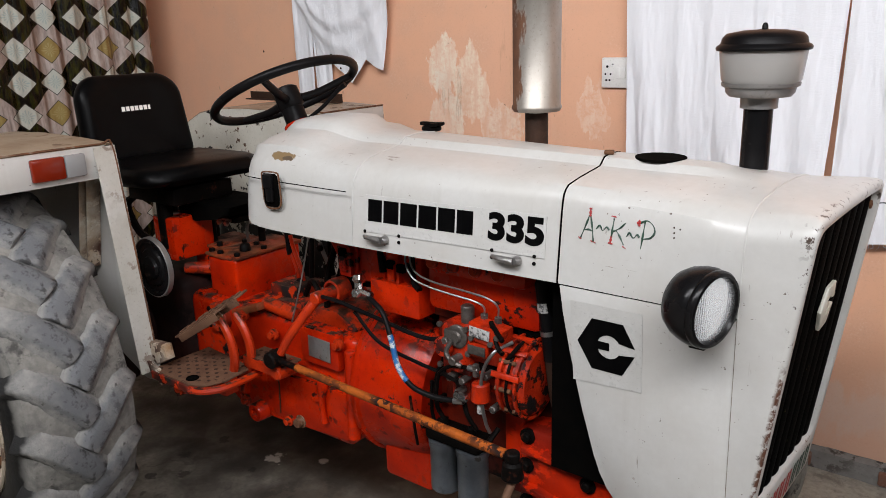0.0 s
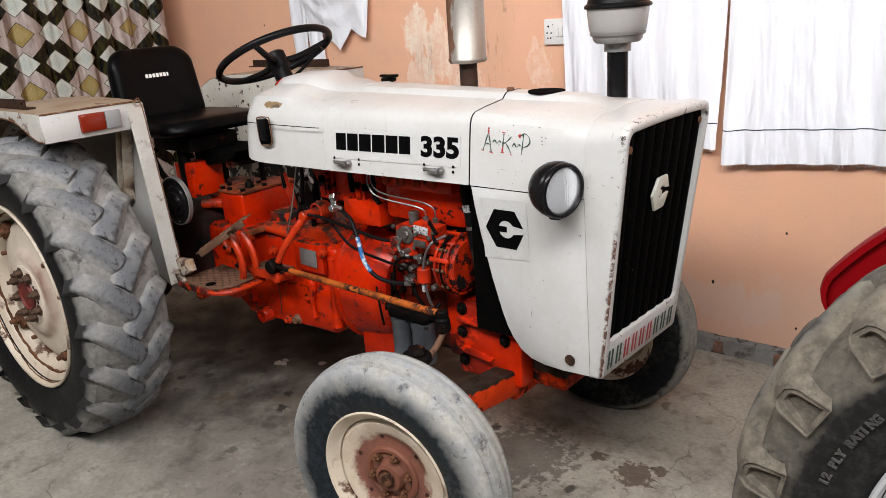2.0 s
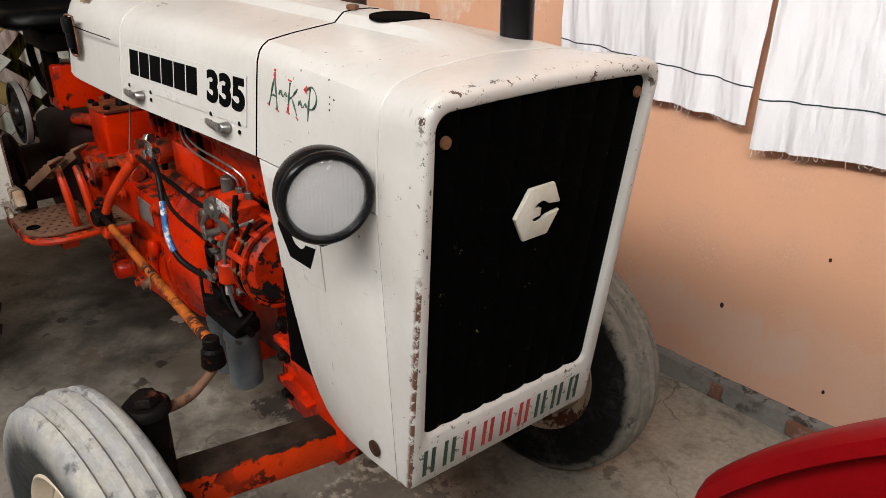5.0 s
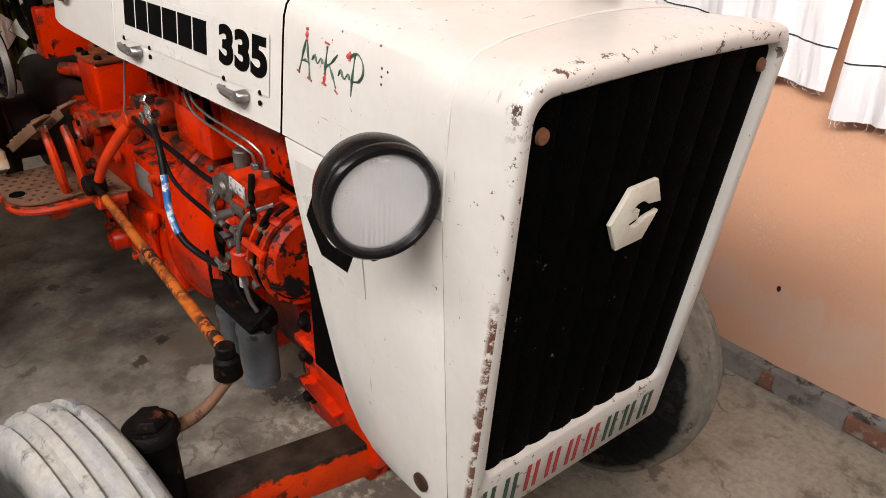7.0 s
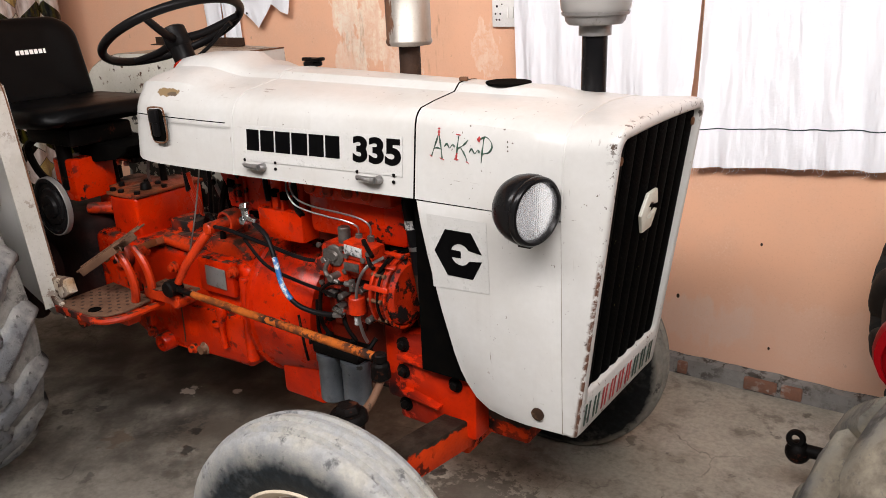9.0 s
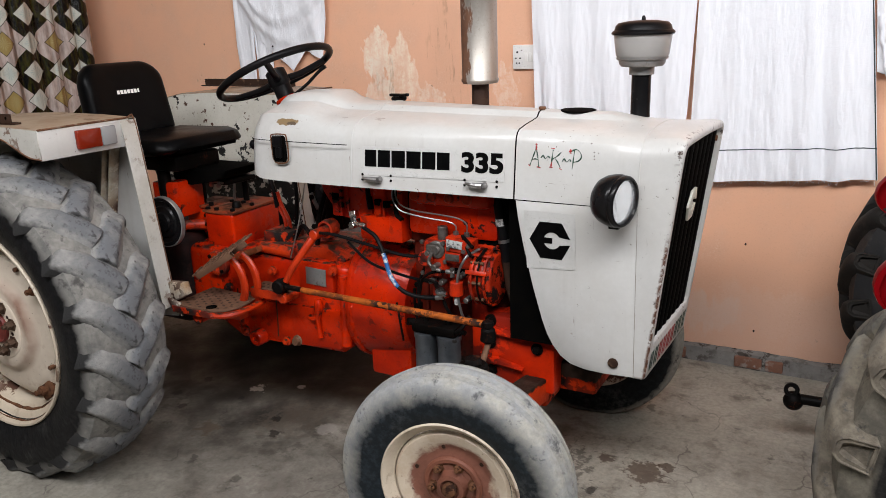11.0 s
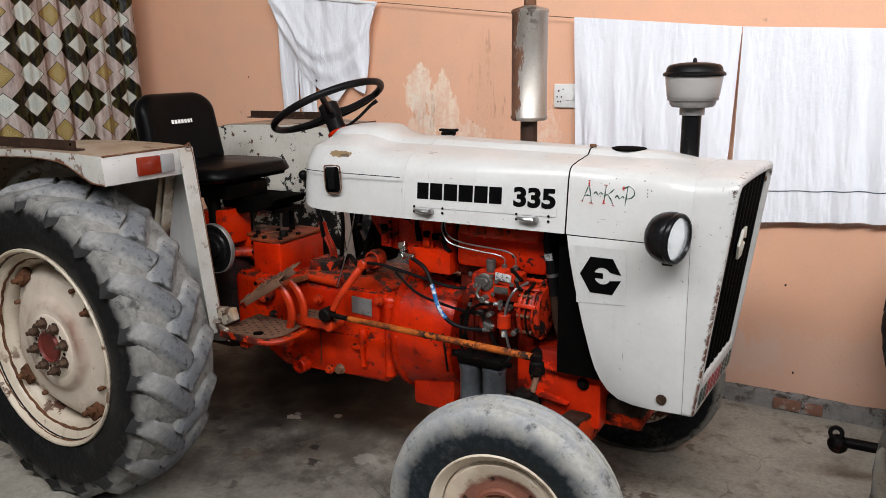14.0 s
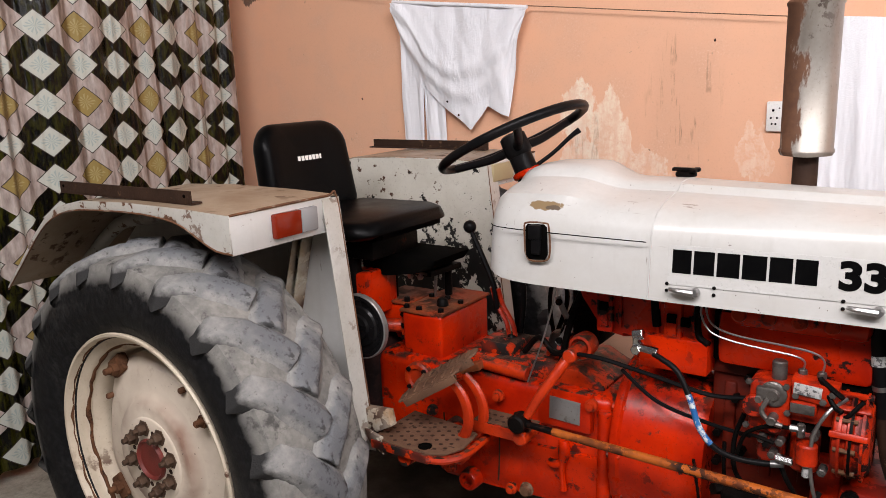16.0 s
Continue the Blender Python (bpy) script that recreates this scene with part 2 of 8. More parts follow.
def tyre_skin(name, edge, soft, dark, dust, dust2, marks, ragged=0.09):
    m, nt, b = material(name)
    co = place(nt)
    sep = node(nt, "ShaderNodeSeparateXYZ")
    link(nt, co, sep.inputs[0])
    r = math_n(nt, "SQRT", math_n(nt, "ADD", math_n(nt, "POWER", sep.outputs[0], 2.0), math_n(nt, "POWER", sep.outputs[2], 2.0)))
    n1, n2, n3 = noise_tex(nt, co, 14, 6, 0.65), noise_tex(nt, co, 55, 5, 0.65), noise_tex(nt, co, 6, 4)
    mask = ramp(nt, math_n(nt, "ADD", r, math_n(nt, "MULTIPLY", math_n(nt, "SUBTRACT", n1, 0.5), ragged)), edge - soft, edge + soft)
    black = mix(nt, ramp(nt, n2, 0.45, 0.75), dark, tuple(c * 2.6 for c in dark))
    pale = mix(nt, ramp(nt, n1, 0.40, 0.62), dust, dust2)
    pale = mix(nt, ramp(nt, noise_tex(nt, co, 19, 7, 0.7), 0.56, 0.66), pale, marks)
    thin = math_n(nt, "MULTIPLY", math_n(nt, "MULTIPLY", ramp(nt, n3, 0.5, 0.7), ramp(nt, n2, 0.4, 0.65)), 0.16)
    col = mix(nt, math_n(nt, "MAXIMUM", mask, thin), black, pale)
    col = mix(nt, math_n(nt, "MULTIPLY", math_n(nt, "MULTIPLY", ramp(nt, n2, 0.35, 0.7), 0.5), mask), col, tuple(c * 0.45 for c in dust))
    link(nt, col, b.inputs["Base Color"])
    link(nt, math_n(nt, "MULTIPLY_ADD", mask, 0.35, 0.5), b.inputs["Roughness"])
    b.inputs["Specular IOR Level"].default_value = 0.15
    bump(nt, b, math_n(nt, "MULTIPLY_ADD", n2, 0.4, n1), 0.5, 0.006)
    return m


REAR_SKIN = tyre_skin("dusty_rear_tyre", 0.535, 0.016, (0.006, 0.006, 0.0065), (0.235, 0.226, 0.205), (0.135, 0.131, 0.124), (0.060, 0.058, 0.055), 0.07)
FRONT_SKIN = tyre_skin("dusty_front_tyre", 0.312, 0.032, (0.009, 0.012, 0.0145), (0.31, 0.315, 0.315), (0.38, 0.365, 0.32), (0.10, 0.10, 0.10), 0.06)
FAR_SKIN = tyre_skin("muddy_front_tyre", 0.333, 0.010, (0.004, 0.0045, 0.005), (0.27, 0.25, 0.215), (0.19, 0.178, 0.155), (0.05, 0.047, 0.043), 0.05)
RED_SKIN = tyre_skin("muddy_rear_tyre", 0.503, 0.010, (0.012, 0.0115, 0.011), (0.098, 0.089, 0.072), (0.165, 0.147, 0.114), (0.045, 0.041, 0.036), 0.03)
DARK_LUG = worn("black_lug_rubber", (0.010, 0.010, 0.010), (0.024, 0.021, 0.018), (0.06, 0.052, 0.042), 0.7, 0, 9, (0.56, 0.66), 12, 0.4, gloss=0.15)
WORN_LUG = worn("worn_lug_rubber", (0.120, 0.125, 0.134), (0.180, 0.180, 0.178), (0.045, 0.044, 0.044), 0.75, 0, 12, (0.53, 0.63), 30, 0.5, alt_span=(0.42, 0.6), gloss=0.2)


def worn_crown(m, level, soft, dust, dust2, tip=0.0):
    """Bare worn rubber on the tread face of a lug; its flanks and ends keep the pale dust."""
    nt = m.node_tree
    b = next(n for n in nt.nodes if n.type == "BSDF_PRINCIPLED")
    col = b.inputs["Base Color"].links[0].from_socket
    co = place(nt)
    sep = node(nt, "ShaderNodeSeparateXYZ")
    link(nt, co, sep.inputs[0])
    r = math_n(nt, "SQRT", math_n(nt, "ADD", math_n(nt, "POWER", sep.outputs[0], 2.0), math_n(nt, "POWER", sep.outputs[2], 2.0)))
    n = math_n(nt, "MULTIPLY", math_n(nt, "SUBTRACT", noise_tex(nt, co, 30, 6, 0.7), 0.5), 0.024)
    mask = ramp(nt, math_n(nt, "ADD", r, n), level - soft, level + soft)
    pale = mix(nt, ramp(nt, noise_tex(nt, co, 22, 6, 0.65), 0.40, 0.62), dust, dust2)
    pale = mix(nt, ramp(nt, noise_tex(nt, co, 48, 6, 0.7), 0.58, 0.68), pale, (0.07, 0.066, 0.062))
    if tip:
        wild = math_n(nt, "MULTIPLY", math_n(nt, "SUBTRACT", noise_tex(nt, co, 17, 5, 0.6), 0.5), 0.06)
        pale = mix(nt, ramp(nt, math_n(nt, "ADD", r, wild), tip + 0.012, tip - 0.012), pale, (0.022, 0.0215, 0.021))
    link(nt, mix(nt, mask, pale, col), b.inputs["Base Color"])
    return m


WORN_LUG = worn_crown(WORN_LUG, 0.6025, 0.005, (0.25, 0.245, 0.230), (0.165, 0.164, 0.160), 0.573)
RED_LUG = worn("mud-caked_lug_rubber", (0.090, 0.089, 0.086), (0.18, 0.163, 0.130), (0.030, 0.028, 0.026), 0.85, 0, 11, (0.50, 0.62), 19, 0.7, alt_span=(0.42, 0.62), gloss=0.15)
RED_LUG = worn_crown(RED_LUG, 0.619, 0.006, (0.17, 0.147, 0.112), (0.085, 0.072, 0.056))
RIM_PAINT = worn("cream_wheel_paint", (0.60, 0.515, 0.40), (0.50, 0.41, 0.305), (0.09, 0.035, 0.018), 0.45, 0, 6, (0.55, 0.60), 12, 0.12)
HUB_RUST = worn("rust_brown_hub", (0.20, 0.070, 0.040), (0.13, 0.048, 0.030), (0.50, 0.44, 0.36), 0.6, 0, 10, (0.66, 0.70), 16, 0.25, gloss=0.3)
HUB_RED = worn("dull_red_hub", (0.17, 0.022, 0.015), (0.10, 0.018, 0.012), None, 0.5, 0, 14, relief=0.2)
SILVER_RIM = worn("silver_wheel_paint", (0.58, 0.59, 0.60), (0.50, 0.50, 0.50), (0.2, 0.17, 0.14), 0.35, 0.25, 7, (0.66, 0.72), 20, 0.06)
RED_PAINT = worn("red_enamel", (0.20, 0.0022, 0.004), (0.15, 0.0016, 0.003), (0.10, 0.02, 0.015), 0.42, 0, 5, (0.70, 0.76), 20, 0.05, 0.0, gloss=0.08)
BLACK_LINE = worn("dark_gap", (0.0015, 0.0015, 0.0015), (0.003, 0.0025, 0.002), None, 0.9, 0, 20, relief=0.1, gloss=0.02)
DIRT_LINE = worn("dirt_in_the_joint", (0.30, 0.26, 0.21), (0.14, 0.11, 0.08), None, 0.8, 0, 30, relief=0.2, gloss=0.1)
DECAL_BLACK = worn("black_vinyl_decal", (0.0015, 0.0015, 0.0017), (0.003, 0.003, 0.003), None, 0.5, 0, 20, relief=0.03, gloss=0.03)
DECAL_CLEAR = worn("yellowed_sticker", (0.535, 0.528, 0.508), (0.48, 0.472, 0.446), None, 0.3, 0, 12, relief=0.03)
PAINT_RED = worn("red_brush_paint", (0.42, 0.035, 0.035), (0.30, 0.03, 0.03), None, 0.5, 0, 30, relief=0.1)
PAINT_GREEN = worn("dark_green_brush_paint", (0.025, 0.070, 0.045), (0.02, 0.045, 0.035), None, 0.5, 0, 30, relief=0.1)
PALE_BADGE = worn("cream_badge", (0.62, 0.61, 0.53), (0.50, 0.48, 0.40), (0.08, 0.07, 0.05), 0.4, 0, 24, (0.62, 0.68), 40, 0.1)
PLASTIC_WHITE = worn("white_plastic", (0.84, 0.83, 0.80), (0.78, 0.77, 0.73), None, 0.35, 0, 10, relief=0.03)
HOSE_PAPER = worn("soiled_paper_label", (0.46, 0.45, 0.43), (0.30, 0.29, 0.28), (0.08, 0.08, 0.08), 0.7, 0, 60, (0.50, 0.56), 120, 0.1)
PLATE_GREY = worn("aluminium_plate", (0.30, 0.29, 0.28), (0.22, 0.21, 0.20), (0.10, 0.05, 0.03), 0.4, 0.6, 18, (0.6, 0.68), 30, 0.1)
BLUE = worn("blue_hose_sleeve", (0.005, 0.08, 0.26), (0.02, 0.16, 0.38), (0.5, 0.52, 0.52), 0.35, 0, 30, (0.55, 0.6), 40, 0.05)
BRICK = worn("brick_red", (0.23, 0.10, 0.06), (0.18, 0.09, 0.06), (0.35, 0.32, 0.29), 0.85, 0, 20, (0.5, 0.6), 25, 0.5)
CEMENT = worn("cement_skirting", (0.25, 0.24, 0.225), (0.15, 0.138, 0.125), (0.05, 0.038, 0.03), 0.85, 0, 7, (0.50, 0.58), 22, 0.6)


def cloth(name, base, alt, weave=260.0):
    m, nt, b = material(name)
    co = place(nt)
    broad = noise_tex(nt, co, 3.0, 5)
    fold = noise_tex(nt, co, 7.0, 4, 0.6, (1.0, 1.0, 0.16))
    link(nt, mix(nt, ramp(nt, broad, 0.3, 0.7), base, alt), b.inputs["Base Color"])
    b.inputs["Roughness"].default_value = 0.9
    b.inputs["Sheen Weight"].default_value = 0.2
    fine = noise_tex(nt, co, weave, 2)
    crease = math_n(nt, "ABSOLUTE", math_n(nt, "SUBTRACT", noise_tex(nt, co, 24.0, 4, 0.6, (1.0, 1.0, 0.30)), 0.5))
    fold = math_n(nt, "MULTIPLY_ADD", math_n(nt, "MULTIPLY", crease, ramp(nt, broad, 0.35, 0.62)), 0.75, fold)
    bump(nt, b, math_n(nt, "MULTIPLY_ADD", fine, 0.06, fold), 0.85, 0.022)
    return m


SELVEDGE = worn("dark_woven_stripe", (0.055, 0.075, 0.080), (0.030, 0.045, 0.050), None, 0.9, 0, 30, relief=0.1, gloss=0.05)
WHITE_CLOTH = cloth("white_cotton", (0.82, 0.825, 0.85), (0.76, 0.77, 0.80))


def glass(name, color, rough, transmission=1.0):
    m, nt, b = material(name)
    b.inputs["Base Color"].default_value = (*color, 1)
    b.inputs["Roughness"].default_value = rough
    b.inputs["Transmission Weight"].default_value = transmission
    b.inputs["IOR"].default_value = 1.45
    return m, nt, b


LENS_GLASS, nt, b = glass("ribbed_lamp_glass", (0.90, 0.92, 0.93), 0.03, 0.0)
b.inputs["Alpha"].default_value = 0.07
BOWL_PLASTIC, nt, b = glass("smoky_plastic_bowl", (0.50, 0.48, 0.455), 0.2, 0.45)
AMBER, nt, b = glass("amber_lamp_lens", (0.17, 0.014, 0.004), 0.15, 0.0)
CLEAR_LENS, nt, b = glass("grey_lamp_lens", (0.24, 0.24, 0.24), 0.2, 0.0)
YELLOWED_LENS, nt, b = glass("yellowed_lamp_lens", (0.42, 0.34, 0.19), 0.35, 0.2)
REFLECTOR, nt, b = material("lamp_reflector")
b.inputs["Base Color"].default_value = (0.93, 0.95, 0.97, 1)
b.inputs["Metallic"].default_value, b.inputs["Roughness"].default_value = 0.78, 0.15
flute = node(nt, "ShaderNodeTexWave", Scale=52.0, Distortion=0.0)
flute.wave_type, flute.bands_direction = "BANDS", "Y"
link(nt, place(nt), flute.inputs["Vector"])
bump(nt, b, flute.outputs["Fac"], 0.04, 0.002)

def stained_white(name, masks):
    """White paint with worn places of a given centre, size, noise scale, cut and colour."""
    m = WHITE.copy()
    m.name = name
    nt = m.node_tree
    b = [n for n in nt.nodes if n.type == "BSDF_PRINCIPLED"][0]
    col = b.inputs["Base Color"].links[0].from_socket
    co = place(nt)
    sep = node(nt, "ShaderNodeSeparateXYZ")
    link(nt, co, sep.inputs[0])
    for mask, color in masks:
        col = mix(nt, mask(nt, co, *sep.outputs), col, color)
    link(nt, col, b.inputs["Base Color"])
    return m


def patch_mask(x0, z0, rx, rz, wild=1.4, scale=40.0):
    def build(nt, co, X, Y, Z):
        dx = math_n(nt, "DIVIDE", math_n(nt, "SUBTRACT", X, x0), rx)
        dz = math_n(nt, "DIVIDE", math_n(nt, "SUBTRACT", Z, z0), rz)
        d = math_n(nt, "SQRT", math_n(nt, "ADD", math_n(nt, "POWER", dx, 2.0), math_n(nt, "POWER", dz, 2.0)))
        n = math_n(nt, "MULTIPLY", math_n(nt, "SUBTRACT", noise_tex(nt, co, scale, 5, 0.6), 0.5), wild)
        near = math_n(nt, "LESS_THAN", Y, 0.0)
        return math_n(nt, "MULTIPLY", near, ramp(nt, math_n(nt, "ADD", math_n(nt, "SUBTRACT", 1.0, d), n), 0.0, 0.12))
    return build


def edge_mask(y_lim, z_lo, z_hi, cut, scale=70.0, band=(-0.018, -0.008), stretch=None):
    """Paint knocked off along the forward edge of the nose, on the strip y < y_lim, between two heights."""
    def build(nt, co, X, Y, Z):
        plane = math_n(nt, "ADD", math_n(nt, "MULTIPLY_ADD", math_n(nt, "SUBTRACT", Z, 0.55), 0.125, 2.213), math_n(nt, "MULTIPLY", Y, 0.04))
        s = ramp(nt, math_n(nt, "SUBTRACT", X, plane), *band)
        rim = math_n(nt, "MULTIPLY_ADD", math_n(nt, "SUBTRACT", Z, 0.55), -0.034, y_lim)
        s = math_n(nt, "MULTIPLY", s, math_n(nt, "LESS_THAN", Y, rim))
        s = math_n(nt, "MULTIPLY", s, math_n(nt, "MULTIPLY", ramp(nt, Z, z_lo - 0.04, z_lo), ramp(nt, Z, z_hi + 0.04, z_hi)))
        return math_n(nt, "MULTIPLY", s, ramp(nt, noise_tex(nt, co, scale, 6, 0.7, stretch), *cut))
    return build


def streaks(nt, co, X, Y, Z):
    return math_n(nt, "MULTIPLY", ramp(nt, noise_tex(nt, co, 30, 5, 0.6, (1, 1, 0.05)), 0.55, 0.75), 0.22)


def dots(nt, co, X, Y, Z):
    return math_n(nt, "MULTIPLY", ramp(nt, noise_tex(nt, co, 85, 4, 0.65), 0.685, 0.705), ramp(nt, noise_tex(nt, co, 6, 3), 0.46, 0.54))


def scratches(nt, co, X, Y, Z):
    a = ramp(nt, noise_tex(nt, co, 40, 4, 0.6, (0.22, 1.0, 2.6)), 0.68, 0.70)
    b_ = ramp(nt, noise_tex(nt, co, 36, 4, 0.6, (2.4, 1.0, 0.25)), 0.69, 0.71)
    return math_n(nt, "MULTIPLY", math_n(nt, "MAXIMUM", a, b_), math_n(nt, "MULTIPLY", ramp(nt, noise_tex(nt, co, 4.5, 4), 0.47, 0.58), 0.75))


def grime(nt, co, X, Y, Z):
    return math_n(nt, "MULTIPLY", ramp(nt, noise_tex(nt, co, 3.4, 6, 0.65), 0.42, 0.70), 0.55)


AGED = [(grime, (0.43, 0.405, 0.365)), (streaks, (0.36, 0.34, 0.31)), (scratches, (0.20, 0.17, 0.14)), (dots, (0.09, 0.06, 0.045))]
WHITE_COWL = stained_white("white_cowl_paint", AGED + [(patch_mask(0.945, 1.282, 0.05, 0.012), (0.22, 0.145, 0.07)), (patch_mask(0.965, 1.278, 0.025, 0.006), (0.10, 0.07, 0.045))])
WHITE_EDGE = stained_white("white_nose_paint", AGED + [
    (edge_mask(-0.2145, 0.50, 0.97, (0.42, 0.50), 60, (-0.011, -0.005)), (0.09, 0.035, 0.018)),
    (edge_mask(-0.207, 0.50, 1.27, (0.60, 0.64), 60), (0.05, 0.028, 0.02)),
    (edge_mask(0.30, 1.235, 1.30, (0.57, 0.60), 55, (-0.03, -0.015)), (0.06, 0.04, 0.03)),
    (edge_mask(0.30, 0.50, 0.70, (0.60, 0.64), 50), (0.10, 0.05, 0.03)),
])

WHITE_BODY = stained_white("aged_white_paint", AGED)

# pressed grille sheet: dark, perforated, with flecks of old paint
GRILLE, nt, b = material("black_perforated_grille")
co = place(nt)
vor = node(nt, "ShaderNodeTexVoronoi", Scale=190.0, Randomness=0.0)
link(nt, co, vor.inputs["Vector"])
hole = ramp(nt, vor.outputs["Distance"], 0.25, 0.4)
fleck = ramp(nt, noise_tex(nt, co, 42, 6, 0.7), 0.67, 0.71)
col = mix(nt, hole, (0.0004, 0.0004, 0.0004), (0.0014, 0.0014, 0.0014))
col = mix(nt, fleck, col, (0.10, 0.10, 0.04))
col = mix(nt, ramp(nt, noise_tex(nt, co, 14, 6, 0.7), 0.70, 0.74), col, (0.01, 0.09, 0.07))
link(nt, col, b.inputs["Base Color"])
b.inputs["Roughness"].default_value = 0.6
b.inputs["Specular IOR Level"].default_value = 0.012
bump(nt, b, hole, 0.6, 0.002)

# plaster wall: limewash in peach, with washed-off patches, drips and rising damp
WALL, nt, b = material("peach_limewash")
co = place(nt)
sep = node(nt, "ShaderNodeSeparateXYZ")
link(nt, co, sep.inputs[0])
X, Y, Z = sep.outputs
broad, mid, fine = noise_tex(nt, co, 0.9, 5), noise_tex(nt, co, 5.0, 6, 0.6), noise_tex(nt, co, 60.0, 4)
col = mix(nt, ramp(nt, broad, 0.35, 0.68), (0.80, 0.435, 0.270), (0.77, 0.43, 0.28))
col = mix(nt, ramp(nt, mid, 0.45, 0.8), col, (0.71, 0.41, 0.275))


def blot(x0, z0, rx, rz, scale=9.0, cut=0.10, wild=1.5, stretch=(1, 1, 0.45)):
    dx = math_n(nt, "DIVIDE", math_n(nt, "SUBTRACT", X, x0), rx)
    dz = math_n(nt, "DIVIDE", math_n(nt, "SUBTRACT", Z, z0), rz)
    d = math_n(nt, "SQRT", math_n(nt, "ADD", math_n(nt, "POWER", dx, 2.0), math_n(nt, "POWER", dz, 2.0)))
    n = math_n(nt, "SUBTRACT", noise_tex(nt, co, scale, 7, 0.62, stretch), 0.5)
    return ramp(nt, math_n(nt, "ADD", math_n(nt, "SUBTRACT", 1.0, d), math_n(nt, "MULTIPLY", n, wild * 2)), 0.0, cut)


wash = math_n(nt, "MULTIPLY", ramp(nt, noise_tex(nt, co, 30, 6, 0.7, (1, 1, 0.16)), 0.34, 0.58), ramp(nt, noise_tex(nt, co, 38, 6, 0.7), 0.36, 0.56))
for args, color, amount, streaky in (
    ((-1.70, 2.12, 0.07, 0.05, 14.0), (0.03, 0.02, 0.015), 0.9, 0.1),
    ((0.36, 1.46, 0.085, 0.17), (0.86, 0.72, 0.57), 1.0, 0.65),
    ((0.50, 1.33, 0.12, 0.17), (0.86, 0.70, 0.54), 0.95, 0.75),
    ((0.38, 1.22, 0.10, 0.20), (0.82, 0.70, 0.57), 0.9, 0.7),
    ((0.66, 1.18, 0.13, 0.12), (0.84, 0.68, 0.54), 0.8, 0.85),
    ((1.12, 1.26, 0.07, 0.12, 26.0), (0.86, 0.68, 0.54), 0.6, 0.95),
    ((2.45, 0.27, 0.40, 0.14, 7.0, 0.3), (0.76, 0.53, 0.41), 0.35, 0.3),
    ((3.3, 0.30, 0.50, 0.16, 7.0, 0.3), (0.74, 0.53, 0.41), 0.3, 0.3),
    ((1.9, 0.25, 0.35, 0.12, 7.0, 0.3), (0.72, 0.56, 0.46), 0.5, 0.3),
):
    amount_ = math_n(nt, "MULTIPLY", math_n(nt, "MULTIPLY_ADD", wash, streaky, 1 - streaky), amount)
    col = mix(nt, math_n(nt, "MULTIPLY", blot(*args), amount_), col, color)
drip_zone = math_n(nt, "MAXIMUM", blot(0.84, 1.46, 0.17, 0.34, 5.0, 0.5, 0.5), math_n(nt, "MULTIPLY", blot(0.42, 1.30, 0.10, 0.16, 8.0, 0.5, 0.6), 0.7))
drip = ramp(nt, noise_tex(nt, co, 42, 6, 0.68, (1, 1, 0.09)), 0.55, 0.64)
drip = math_n(nt, "MULTIPLY", drip, ramp(nt, noise_tex(nt, co, 11, 5, 0.6), 0.40, 0.56))
col = mix(nt, math_n(nt, "MULTIPLY", math_n(nt, "MULTIPLY", drip, drip_zone), 0.8), col, (0.26, 0.14, 0.075))
col = mix(nt, math_n(nt, "MULTIPLY", drip_zone, 0.16), col, (0.42, 0.25, 0.16))
speckle = math_n(nt, "MULTIPLY", ramp(nt, noise_tex(nt, co, 20, 5, 0.6, (1, 1, 0.7)), 0.70, 0.73), 0.6)
col = mix(nt, speckle, col, (0.45, 0.27, 0.18))
grain = noise_tex(nt, co, 130, 4, 0.7)
col = mix(nt, math_n(nt, "MULTIPLY", ramp(nt, grain, 0.55, 0.72), 0.22), col, (0.50, 0.27, 0.17))
col = mix(nt, math_n(nt, "MULTIPLY", math_n(nt, "MULTIPLY", ramp(nt, grain, 0.45, 0.30), ramp(nt, mid, 0.5, 0.66)), 0.5), col, (0.86, 0.62, 0.46))
spot = ramp(nt, noise_tex(nt, co, 24, 3), 0.775, 0.79)
col = mix(nt, spot, col, (0.16, 0.09, 0.06))
damp = math_n(nt, "MULTIPLY", ramp(nt, math_n(nt, "MULTIPLY_ADD", mid, 0.5, Z), 0.75, 0.25), 0.55)
col = mix(nt, damp, col, (0.56, 0.385, 0.315))
link(nt, col, b.inputs["Base Color"])
b.inputs["Roughness"].default_value = 0.88
bump(nt, b, math_n(nt, "MULTIPLY_ADD", fine, 0.25, mid), 0.25, 0.01)

# trowelled cement floor with dust, oil and damp marks, and painted shade under the tractor
FLOOR, nt, b = material("cement_floor")
co = place(nt)
broad, mid, fine = noise_tex(nt, co, 1.1, 6, 0.6), noise_tex(nt, co, 5.5, 7, 0.65), noise_tex(nt, co, 55.0, 5, 0.6)
col = mix(nt, ramp(nt, broad, 0.35, 0.7), (0.30, 0.28, 0.228), (0.46, 0.435, 0.37))
col = mix(nt, math_n(nt, "MULTIPLY", ramp(nt, mid, 0.46, 0.74), 0.8), col, (0.20, 0.178, 0.145))
col = mix(nt, math_n(nt, "MULTIPLY", ramp(nt, noise_tex(nt, co, 3.3, 7, 0.7), 0.56, 0.66), 0.5), col, (0.42, 0.39, 0.345))
col = mix(nt, math_n(nt, "MULTIPLY", ramp(nt, fine, 0.40, 0.68), 0.45), col, (0.16, 0.142, 0.12))
